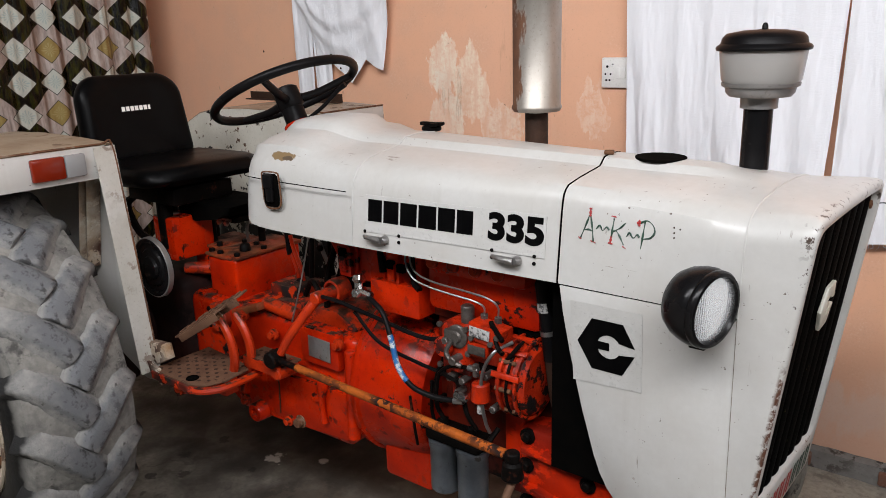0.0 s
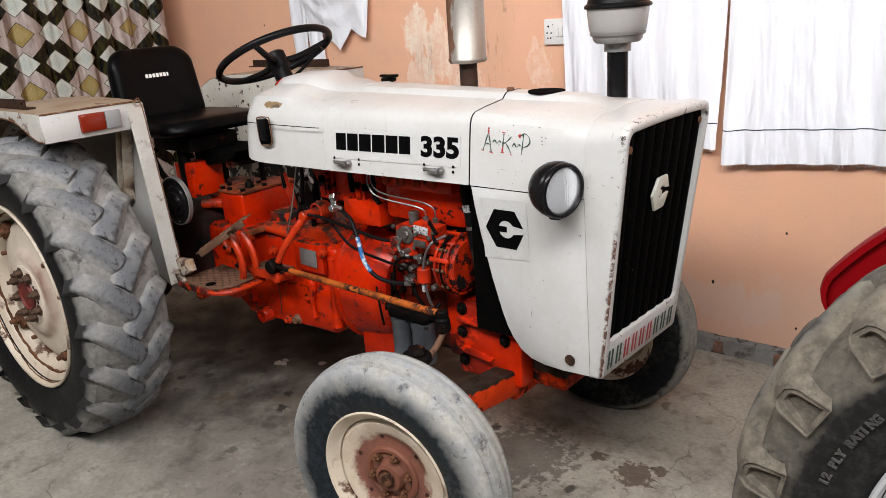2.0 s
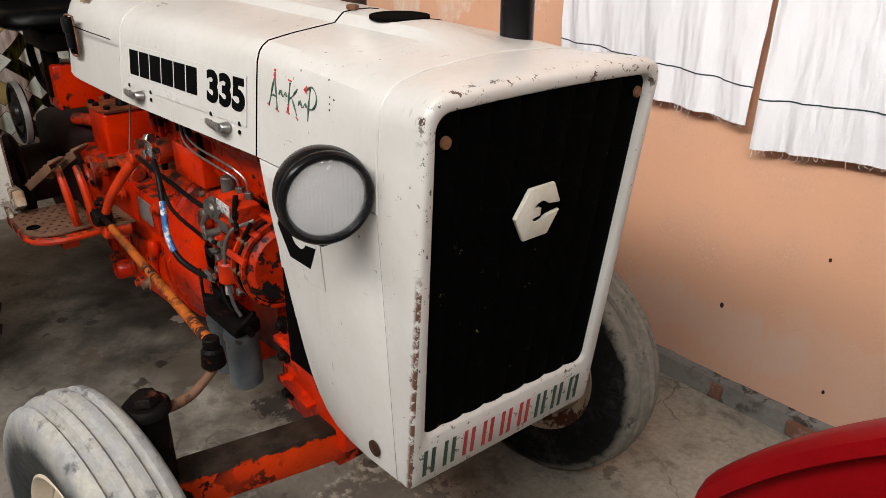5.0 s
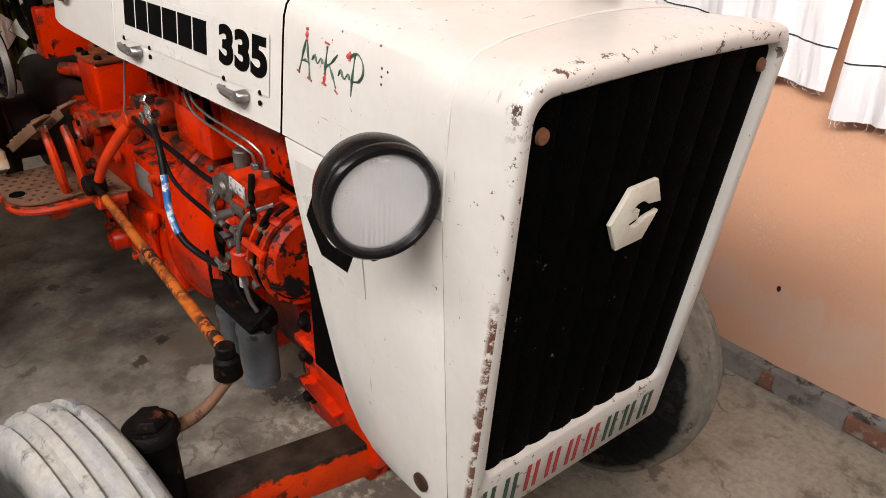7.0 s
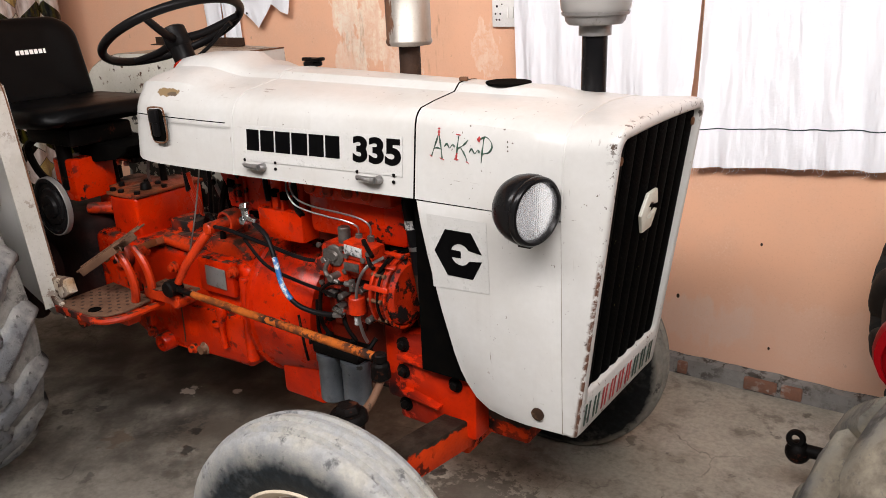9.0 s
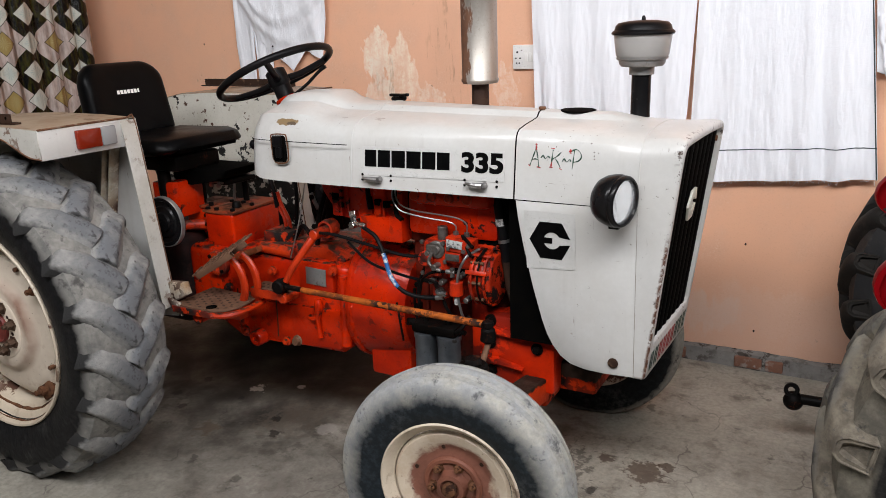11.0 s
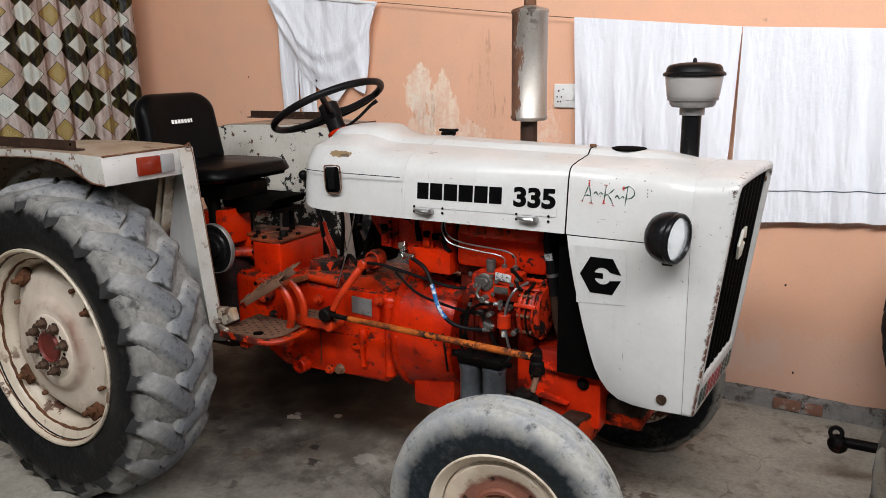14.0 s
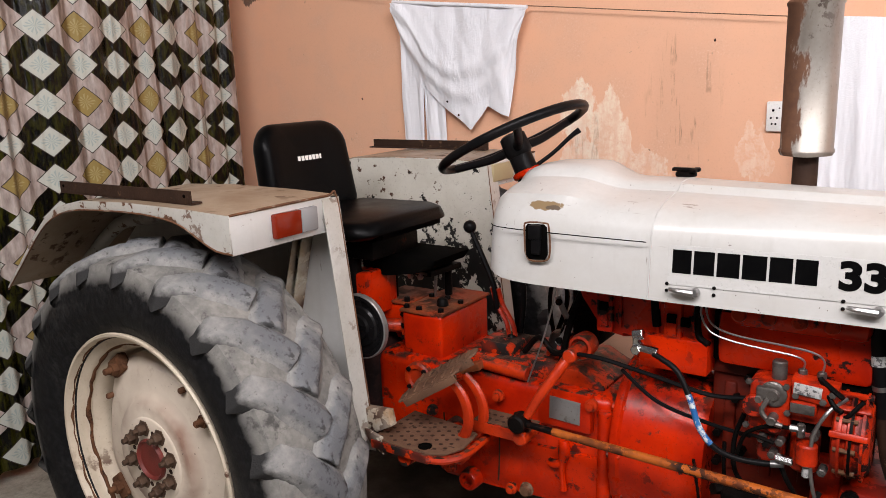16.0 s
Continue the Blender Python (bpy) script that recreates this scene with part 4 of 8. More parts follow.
def lug_bm(side, half, crown, height, swing, wide=0.026, reach=0.07, drop=0.075):
    """One chevron lug, its outer end at the top of the wheel: a blunt block with a moulded pocket in its end face."""
    bm = bmn()
    n = 9
    stations = []
    for i in range(n + 1):
        t = i / n
        v = side * (-0.012 + (half + 0.032) * t)
        a = swing * (1 - t) ** 1.25
        stations.append((a, v, crown - 0.012 - reach * t ** 2.2, wide + 0.010 * t, crown + height * (1 - 0.10 * t) - drop * 0.62 * t ** 3))

    def at(a, v, r):
        return Vector((r * math.sin(a), v, r * math.cos(a)))
    rows = []
    for i, (a, v, low, hw, high) in enumerate(stations):
        p, q = stations[max(i - 1, 0)], stations[min(i + 1, n)]
        d = (at(q[0], q[1], high) - at(p[0], p[1], high)).normalized()
        up = Vector((math.sin(a), 0, math.cos(a)))
        w = d.cross(up).normalized()
        e = 0.010
        wob = 0.003 * math.sin(i * 2.1)
        t_ = (i / n) ** 2
        lo, hi = at(a, v, low), at(a, v, high)
        lo += Vector((0, side * 0.012 * (i == n), 0))
        rows.append([lo - w * (hw + 0.030 - 0.024 * t_), hi - w * (hw + wob) - up * e, hi - w * (hw - e), hi + w * (hw - e), hi + w * (hw - wob) - up * e, lo + w * (hw + 0.030 - 0.024 * t_)])
    grid = sheet(bm, rows)
    bm.faces.new(grid[0])
    cap = bm.faces.new(grid[-1])
    bmesh.ops.recalc_face_normals(bm, faces=bm.faces)
    bmesh.ops.bevel(bm, geom=[e for e in bm.edges if len(e.link_faces) == 2 and e.calc_face_angle() > 0.5], offset=0.006, segments=2, affect="EDGES", profile=0.5)
    for v in bm.verts:
        v.co += 0.005 * Vector(noise.noise_vector(v.co * 22.0))
    return bm


def block_lug(side):
    """A broad worn lug whose end stands on the shoulder as a framed trapezoid with a waisted pocket."""
    bm = bmn()
    n = 8
    rows = []
    for i in range(n + 1):
        t = i / n
        a = 0.27 * (1 - t) ** 1.2
        v = side * (-0.010 + 0.178 * t)
        high = 0.628 - 0.006 * t - 0.030 * t ** 4
        low = 0.580 - 0.068 * t ** 2.4
        hw, foot = 0.040 - 0.015 * t ** 4, 0.064 - 0.026 * t ** 3
        lean_ = 0.012 * t ** 3

        def at(da, r, dv=0.0):
            return Vector((r * math.sin(a) + da * math.cos(a), v + side * dv, r * math.cos(a) - da * math.sin(a)))
        rows.append([at(-foot, low, lean_), at(-hw - 0.006, high - 0.016, lean_ * 0.3), at(-hw, high - 0.006), at(-hw * 0.62, high + 0.002), at(hw * 0.62, high + 0.002), at(hw, high - 0.006), at(hw + 0.008, high - 0.018, lean_ * 0.3), at(foot + 0.012 * (1 - t), low, lean_)])
    grid = sheet(bm, rows)
    bm.faces.new(grid[0])
    cap = bm.faces.new(grid[-1])
    bmesh.ops.recalc_face_normals(bm, faces=bm.faces)
    bmesh.ops.inset_individual(bm, faces=[cap], thickness=0.003, depth=0.0)
    bmesh.ops.inset_individual(bm, faces=[cap], thickness=0.002, depth=-0.003)
    bmesh.ops.inset_individual(bm, faces=[cap], thickness=0.009, depth=0.0)
    bmesh.ops.inset_individual(bm, faces=[cap], thickness=0.003, depth=-0.010)
    c = sum((v.co for v in cap.verts), Vector()) / len(cap.verts)
    for v in cap.verts:
        d = v.co - c
        if abs(d.z) < 0.018:
            v.co.x = c.x + d.x * 0.5
    for v in bm.verts:
        v.co += 0.004 * Vector(noise.noise_vector(v.co * 24.0))
    return bm


def block_lugs(count, zc, phase):
    free = {s_: plain_mesh("tread_lug", block_lug(s_)) for s_ in (-1, 1)}
    out = []
    for side in (-1, 1):
        for k in range(count):
            m = Matrix.Rotation(radians(phase) + 2 * math.pi * (k + (0.5 if side > 0 else 0.0)) / count, 4, "Y")
            bm = block_lug(side)
            bm.transform(m)
            if min(v.co.z for v in bm.verts) < -zc + 0.03:
                press(bm, zc)
                out.append((plain_mesh("tread_lug", bm), Matrix()))
            else:
                bm.free()
                out.append((free[side], m))
    return out


def lugs_for(count, zc, half, crown, height, swing, wide=0.026, reach=0.07):
    """Pairs of mesh and pose for all lugs of a tyre; those that touch the ground are pressed."""
    free = {s: plain_mesh("tread_lug", lug_bm(s, half, crown, height, swing, wide, reach)) for s in (-1, 1)}
    out = []
    for side in (-1, 1):
        for k in range(count):
            m = Matrix.Rotation(2 * math.pi * (k + (0.5 if side > 0 else 0.0)) / count + 0.008 * math.sin(k * 7.3 + side), 4, "Y")
            bm = lug_bm(side, half, crown, height, swing, wide, reach)
            bm.transform(m)
            if min(v.co.z for v in bm.verts) < -zc + 0.03:
                press(bm, zc)
                out.append((plain_mesh("tread_lug", bm), Matrix()))
            else:
                bm.free()
                out.append((free[side], m))
    return out


def local_part(name, me_or_bm, mats, parent, m=None, label=""):
    if isinstance(me_or_bm, bpy.types.Mesh):
        me = me_or_bm
        if not me.materials:
            for x in mats:
                me.materials.append(x)
        ob = new(name, me)
        ob.parent = parent
    else:
        ob = part(name, me_or_bm, mats, parent)
        me = ob.data
    if m is not None:
        ob.matrix_basis = m
    if parent.parent is None:
        ob.matrix_parent_inverse = Matrix.Translation(-Vector(parent.location))
    if label:
        ob["label"] = label
    return ob


AX = Matrix.Rotation(radians(90), 4, "X")  # lathe height runs towards -y, the outer side of a right-hand wheel
REAR_PROFILE = [(0.362, -0.125), (0.40, -0.150), (0.455, -0.167), (0.505, -0.168), (0.545, -0.160), (0.572, -0.148), (0.584, -0.115), (0.590, -0.06), (0.592, 0.0),
                (0.590, 0.06), (0.584, 0.115), (0.572, 0.148), (0.545, 0.160), (0.505, 0.168), (0.455, 0.167), (0.40, 0.150), (0.362, 0.125), (0.352, 0.06), (0.352, -0.06)]
FRONT_PROFILE = [(0.205, -0.060), (0.235, -0.076), (0.275, -0.086), (0.312, -0.084), (0.335, -0.076), (0.350, -0.064), (0.354, -0.050), (0.346, -0.045), (0.346, -0.036),
                 (0.358, -0.030), (0.361, -0.018), (0.361, -0.012), (0.352, -0.006), (0.352, 0.006), (0.361, 0.012), (0.361, 0.018), (0.358, 0.030), (0.346, 0.036), (0.346, 0.045),
                 (0.354, 0.050), (0.350, 0.064), (0.335, 0.076), (0.312, 0.084), (0.275, 0.086), (0.235, 0.076), (0.205, 0.060), (0.200, 0.03), (0.200, -0.03)]
REAR_TYRE = tyre_mesh(REAR_PROFILE, 0.585, 96, 0.560)
REAR_LUGS = lugs_for(20, 0.585, 0.136, 0.592, 0.027, 0.30, 0.030, 0.055)
RED_TYRE = tyre_mesh(REAR_PROFILE, 0.590, 96, 0.545)
RED_LUGS = block_lugs(19, 0.590, -6.0)
FRONT_TYRE = tyre_mesh(FRONT_PROFILE, 0.342, 80, 0.358)
FAR_TYRE = FRONT_TYRE.copy()


def bolt_head(r, h):
    bm = bmn()
    lathe(bm, [(r * 1.5, 0), (r * 1.5, h * 0.18), (r, h * 0.2), (r, h * 0.85), (r * 0.8, h), (0.5 * r, h), (0.5 * r, h * 1.5), (0.001, h * 1.55)], AX, 6)
    finish(bm)
    me = bpy.data.meshes.new("wheel_bolt")
    bm.to_mesh(me)
    bm.free()
    return me


BOLT = bolt_head(0.0165, 0.026)
SMALL_BOLT = bolt_head(0.0125, 0.020)


def rear_wheel(parent, m, tyre, lugs, rim_mat, hub_mat, mats, name="rear_wheel"):
    """The wheel's outer side faces its local -y. The steel rim and disc carry tyre, hub, bolts and clamps."""
    bm = bmn()
    rim = [(0.378, 0.132), (0.382, 0.145), (0.379, 0.151), (0.372, 0.150), (0.367, 0.140), (0.364, 0.124), (0.358, 0.118), (0.345, 0.112), (0.338, 0.104), (0.334, 0.086), (0.322, 0.078), (0.312, 0.05),
           (0.308, -0.05), (0.330, -0.09), (0.376, -0.142), (0.378, -0.135), (0.338, -0.085), (0.318, -0.045), (0.320, 0.05), (0.330, 0.074), (0.346, 0.096), (0.372, 0.118)]
    lathe(bm, rim, AX, 80, close=True)
    old = rim_mat is RIM_PAINT
    w = part(name, bm, rim_mat, parent, "cream-painted steel rim with rust marks" if old else "silver-painted steel rim")
    w.matrix_basis = m
    if old:
        for r, h, wide in ((0.3672, 0.1300, 0.0052), (0.3372, 0.095, 0.0085)):
            bm = bmn()
            tube(bm, [AX @ Vector(((r - 0.0012 * noise.noise((k * 0.7, r * 9, 0))) * math.cos(2 * math.pi * k / 120), (r - 0.0012 * noise.noise((k * 0.7, r * 9, 0))) * math.sin(2 * math.pi * k / 120), h + 0.006 * noise.noise((k * 0.45, 3, r * 20)))) for k in range(121)],
                 lambda t, wide=wide: wide * (0.55 + 0.9 * abs(noise.noise((t * 37, 1, r * 10)))), 6, smooth=False)
            local_part("rust_line", bm, (RUST_EDGE,), w, None, "rust along the step of the rim")
    bm = bmn()
    prof = [(0.056, 0.108), (0.150, 0.108), (0.163, 0.104), (0.176, 0.090), (0.196, 0.082), (0.240, 0.080), (0.278, 0.072), (0.300, 0.052), (0.300, 0.044), (0.276, 0.063), (0.238, 0.071), (0.192, 0.073), (0.172, 0.081), (0.158, 0.095), (0.148, 0.099), (0.056, 0.099)]
    lathe(bm, prof, AX, 96, close=True)
    for v in bm.verts:
        r = math.hypot(v.co.x, v.co.z)
        if r > 0.22:
            a = math.atan2(v.co.z, v.co.x)
            turn = (a - 1.32 + math.pi / 4) % (math.pi / 2) - math.pi / 4
            cut = 0.268 / math.cos(turn)
            k = 1 - max(0.0, 1 - min(1.0, cut / 0.300)) * (r - 0.22) / 0.08
            v.co.x *= k
            v.co.z *= k
    disc = local_part("wheel_disc", bm, (DISC_PAINT if old else rim_mat,), w, None, "cream dished wheel disc with rust stains round the hub" if old else "")
    bm = lathe(bmn(), [(0.052, 0.106), (0.052, 0.112), (0.118, 0.112), (0.124, 0.109), (0.126, 0.106)], AX, 48, True)
    local_part("hub_plate", bm, (DISC_PAINT if old else rim_mat,), w)
    bm = lathe(bmn(), [(0.062, 0.09), (0.062, 0.118), (0.057, 0.124), (0.050, 0.116), (0.001, 0.115)], AX, 32)
    local_part("hub_cap", bm, (hub_mat,), w, None, "dull red hub centre")
    for k in range(8):
        a = 2 * math.pi * (k + 0.3) / 8
        local_part("wheel_bolt", BOLT, (BOLT_RUST,), w, Matrix.Translation((0.092 * math.cos(a), -0.110, 0.092 * math.sin(a))))
    for k in range(8) if old else ():
        a = 2 * math.pi * (k + 0.75) / 8
        local_part("stud_hole", lathe(bmn(), [(0.0075, 0.1122), (0.0075, 0.1128), (0.001, 0.1130)], Matrix.Translation((0.083 * math.cos(a), 0, 0.083 * math.sin(a))) @ AX, 12), (DARK_RUST,), w)
    for k in range(4):
        a = 2 * math.pi * k / 4 + 0.62
        bm = bmn()
        rot = Matrix.Rotation(-a, 4, "Y")
        box(bm, rot @ Vector((0.292, -0.072, 0)), (0.055, 0.03, 0.075), 0.008, rot)
        rod(bm, rot @ Vector((0.285, -0.03, 0)), rot @ Vector((0.285, -0.125, 0)), 0.010, None, 10, 0.002)
        rod(bm, rot @ Vector((0.285, -0.086, 0)), rot @ Vector((0.285, -0.104, 0)), 0.019, None, 6)
        local_part("rim_clamp", bm, (RUST_EDGE,), w, None, "rusty rim clamp with bolt")
        b2 = a + 0.42
        rot = Matrix.Rotation(-b2, 4, "Y")
        local_part("rim_stud", rod(bmn(), rot @ Vector((0.262, -0.05, 0)), rot @ Vector((0.262, -0.092, 0)), 0.009, None, 10, 0.002), (RUST,), w)
    local_part("tyre", tyre, mats[:2], w, None, "big agricultural tyre with a dusty tread")
    for me, lm in lugs:
        local_part("tread_lug", me, mats[2:], w, lm)
    return w


def hub_paint():
    m, nt, b = material("flaking_disc_paint")
    co = place(nt)
    sep = node(nt, "ShaderNodeSeparateXYZ")
    link(nt, co, sep.inputs[0])
    r = math_n(nt, "SQRT", math_n(nt, "ADD", math_n(nt, "POWER", sep.outputs[0], 2.0), math_n(nt, "POWER", sep.outputs[2], 2.0)))
    n1, n2 = noise_tex(nt, co, 13, 6, 0.65), noise_tex(nt, co, 60, 5, 0.65)
    brown = ramp(nt, math_n(nt, "ADD", r, math_n(nt, "MULTIPLY", math_n(nt, "SUBTRACT", n1, 0.5), 0.12)), 0.145, 0.125)
    col = mix(nt, ramp(nt, n1, 0.4, 0.65), (0.56, 0.475, 0.37), (0.46, 0.36, 0.26))
    col = mix(nt, brown, col, mix(nt, n2, (0.10, 0.036, 0.022), (0.25, 0.095, 0.06)))
    col = mix(nt, ramp(nt, n2, 0.66, 0.70), col, (0.07, 0.03, 0.02))
    link(nt, col, b.inputs["Base Color"])
    b.inputs["Roughness"].default_value = 0.55
    bump(nt, b, n2, 0.3, 0.003)
    return m


HUB_PAINT = hub_paint()


def disc_paint():
    """Cream paint, speckled with small chips, with rust bled out round the step of the disc."""
    m, nt, b = material("rust-bled_disc_paint")
    co = place(nt)
    sep = node(nt, "ShaderNodeSeparateXYZ")
    link(nt, co, sep.inputs[0])
    r = math_n(nt, "SQRT", math_n(nt, "ADD", math_n(nt, "POWER", sep.outputs[0], 2.0), math_n(nt, "POWER", sep.outputs[2], 2.0)))
    n1, n2, n3 = noise_tex(nt, co, 9, 6, 0.6), noise_tex(nt, co, 70, 4, 0.6), noise_tex(nt, co, 3.0, 4)
    col = mix(nt, ramp(nt, n1, 0.35, 0.7), (0.66, 0.57, 0.465), (0.55, 0.46, 0.365))
    away = math_n(nt, "ABSOLUTE", math_n(nt, "SUBTRACT", math_n(nt, "ADD", r, math_n(nt, "MULTIPLY", math_n(nt, "SUBTRACT", n1, 0.5), 0.045)), 0.163))
    bleed = math_n(nt, "MULTIPLY", ramp(nt, away, 0.034, 0.004), ramp(nt, n3, 0.40, 0.60))
    col = mix(nt, math_n(nt, "MULTIPLY", bleed, 0.8), col, (0.16, 0.055, 0.03))
    streak = math_n(nt, "MULTIPLY", ramp(nt, noise_tex(nt, co, 24, 5, 0.65), 0.56, 0.70), ramp(nt, r, 0.16, 0.24))
    col = mix(nt, math_n(nt, "MULTIPLY", streak, 0.35), col, (0.30, 0.17, 0.09))
    col = mix(nt, ramp(nt, n2, 0.69, 0.715), col, (0.05, 0.022, 0.014))
    link(nt, col, b.inputs["Base Color"])
    b.inputs["Roughness"].default_value = 0.5
    bump(nt, b, n1, 0.12, 0.004)
    return m


DISC_PAINT = disc_paint()
RUST_EDGE = worn("flaking_dark_rust", (0.085, 0.036, 0.018), (0.17, 0.075, 0.036), (0.03, 0.014, 0.009), 0.8, 0, 30, (0.52, 0.6), 45, 0.5, gloss=0.15)
BOLT_RUST = worn("brown_greasy_bolts", (0.045, 0.026, 0.017), (0.10, 0.055, 0.032), None, 0.6, 0.1, 30, relief=0.4, gloss=0.3)


def front_wheel(parent, m, outer=True):
    bm = bmn()
    rim = [(0.216, 0.060), (0.219, 0.068), (0.214, 0.072), (0.205, 0.066), (0.200, 0.052), (0.186, 0.040), (0.180, 0.0), (0.180, -0.04), (0.200, -0.055), (0.216, -0.07),
           (0.216, -0.062), (0.186, -0.03), (0.184, 0.0), (0.19, 0.035)]
    lathe(bm, rim, AX, 56, close=True)
    w = part("front_wheel", bm, RIM_PAINT, parent, "cream-painted steel front rim")
    w.matrix_basis = m
    bm = lathe(bmn(), [(0.182, 0.036), (0.172, 0.044), (0.150, 0.040), (0.125, 0.022), (0.105, 0.018), (0.088, 0.026), (0.050, 0.028), (0.050, 0.020), (0.088, 0.018), (0.108, 0.010), (0.13, 0.014), (0.152, 0.032), (0.176, 0.034)], AX, 48, close=True)
    local_part("wheel_disc", bm, (HUB_PAINT,), w, None, "cream wheel disc, rusted brown round the hub")
    bm = lathe(bmn(), [(0.092, -0.03), (0.092, 0.030), (0.086, 0.036), (0.076, 0.036), (0.070, 0.028), (0.052, 0.024), (0.046, 0.034), (0.042, 0.052), (0.030, 0.056), (0.028, 0.048), (0.001, 0.047)], AX, 32)
    hub = local_part("hub", bm, (HUB_RUST,), w, None, "rusty flanged bearing hub")
    bm = lathe(bmn(), [(0.022, 0.046), (0.022, 0.066), (0.017, 0.072), (0.001, 0.073)], AX, 18)
    local_part("grease_cap", bm, (RUST_EDGE,), w, None, "dark rusty grease cap")
    for k in range(6):
        a = 2 * math.pi * k / 6 + 0.2
        local_part("wheel_bolt", SMALL_BOLT, (RUST_EDGE,), w, Matrix.Translation((0.066 * math.cos(a), -0.026, 0.066 * math.sin(a))))
    for k in range(6):
        a = 2 * math.pi * k / 6 + 0.75
        local_part("disc_hole", lathe(bmn(), [(0.007, 0.0225), (0.006, 0.024), (0.001, 0.024)], Matrix.Translation((0.122 * math.cos(a), 0, 0.122 * math.sin(a))) @ AX, 10), (DARK_RUST,), w)
    far = m.translation.y > 0
    local_part("tyre", FAR_TYRE if far else FRONT_TYRE, (FAR_SKIN, FAR_SKIN) if far else (FRONT_SKIN, FRONT_SKIN), w, None, "three-rib front tyre, black with some mud" if far else "three-rib front tyre, grey with dust")
    return w


# ---- the white and orange tractor ----
tractor = thing("tractor", "old white and orange farm tractor parked on the cement floor", "tractor", at=(1.0, 0, 0))
T = tractor
STEER = 6.5
rear_wheel(T, pose(0, -0.715, 0.585), REAR_TYRE, REAR_LUGS, RIM_PAINT, HUB_RED, (REAR_SKIN, REAR_SKIN, WORN_LUG))
rear_wheel(T, pose(0, 0.715, 0.585, 0, 0, 180), REAR_TYRE, REAR_LUGS, RIM_PAINT, HUB_RED, (REAR_SKIN, REAR_SKIN, WORN_LUG))
front_wheel(T, pose(1.778, -0.626, 0.331, 0, 0, STEER) @ Matrix.Diagonal((0.967, 0.90, 0.967, 1)))
front_wheel(T, pose(1.81, 0.570, 0.331, 0, 0, 180 + STEER) @ Matrix.Scale(0.967, 4))


# hood: cross-sections from the driver's end to the nose: side, tight shoulder, flat slope, low raised plateau
HOOD_MID = [(0.284, 1.082), (0.2765, 1.15), (0.269, 1.215), (0.263, 1.243), (0.252, 1.264), (0.236, 1.279), (0.205, 1.292), (0.16, 1.301), (0.085, 1.311), (0.074, 1.320), (0.062, 1.328), (0.03, 1.331), (0.0, 1.332)]
HOOD_SEAM = [(0.245, 1.076), (0.2365, 1.15), (0.229, 1.215), (0.2245, 1.246), (0.219, 1.262), (0.212, 1.271), (0.200, 1.279), (0.15, 1.287), (0.060, 1.297), (0.050, 1.306), (0.040, 1.314), (0.02, 1.3165), (0.0, 1.317)]
NOSE_MID = [(0.245, 1.075), (0.2405, 1.15), (0.2355, 1.207), (0.231, 1.234), (0.225, 1.252), (0.214, 1.264), (0.198, 1.274), (0.15, 1.284), (0.055, 1.294), (0.046, 1.302), (0.036, 1.309), (0.018, 1.312), (0.0, 1.313)]
NOSE_SEAM = [(0.245, 1.075), (0.2425, 1.15), (0.2385, 1.20), (0.234, 1.226), (0.226, 1.244), (0.214, 1.256), (0.197, 1.266), (0.15, 1.2765), (0.085, 1.2815), (0.06, 1.283), (0.04, 1.284), (0.02, 1.2847), (0.0, 1.285)]


def blend(a, b_, k):
    return [(p[0] + (q[0] - p[0]) * k, p[1] + (q[1] - p[1]) * k) for p, q in zip(a, b_)]


def skin(x, half):
    return [(x, -y, z) for y, z in half] + [(x, y, z) for y, z in half[-2::-1]]


def between(x0, a, x1, b_, n=8):
    return [skin(x0 + (x1 - x0) * k / n, blend(a, b_, k / n)) for k in range(n + 1)]


def hump(rise, narrow, drop):
    """The cowl over the tank: the plateau swells and the sides draw in towards the driver."""
    out = []
    for i, (y, z) in enumerate(HOOD_MID):
        k = max(0.0, (i - 4) / 8.0)
        out.append((y * (1 - narrow) + (0.035 * min(1.0, rise / 0.04) * (1 - k) * k * 4 if i > 5 else 0), z + rise * (1 - (1 - k) ** 2) - drop * (0.25 + 0.75 * k) + (narrow * 0.25 if i < 2 else 0)))
    return out


bm = bmn()
cowl_rows = [(0.772, 0.014, 0.24, 0.085), (0.776, 0.017, 0.17, 0.060), (0.786, 0.024, 0.11, 0.036), (0.804, 0.030, 0.06, 0.016), (0.83, 0.035, 0.024, 0.005), (0.87, 0.038, 0.006, 0.0), (0.92, 0.0395, 0.0, 0.0),
             (0.97, 0.040, 0.0, 0.0), (0.995, 0.038, 0.0, 0.0), (1.015, 0.031, 0.0, 0.0), (1.045, 0.017, 0.0, 0.0), (1.075, 0.005, 0.0, 0.0), (1.10, 0.0008, 0.0, 0.0), (1.14, 0.0, 0.0, 0.0), (1.18, 0.0, 0.0, 0.0), (1.2305, 0.0, 0.0, 0.0)]
grid = sheet(bm, [skin(x, hump(r, w, d)) for x, r, w, d in cowl_rows])
bm.faces.new([v for v in grid[0]])
cowl = solid(part("cowl", bm, WHITE_COWL, T, "white sheet-metal cowl round the fuel tank", angle=30), 0.003)
bm = bmn()
sheet(bm, between(1.2345, HOOD_MID, 1.7955, HOOD_SEAM, 12))
hood = solid(part("hood", bm, WHITE_BODY, T, "white engine hood panel with decals", angle=22), 0.003)
bm = bmn()
sheet(bm, between(1.8005, HOOD_SEAM, 2.03, NOSE_MID, 6) + between(2.03, NOSE_MID, 2.1695, NOSE_SEAM, 6)[1:])
nose_top = solid(part("nose_top", bm, WHITE_BODY, T, "white upper nose panel", angle=22), 0.003)
bm = bmn()
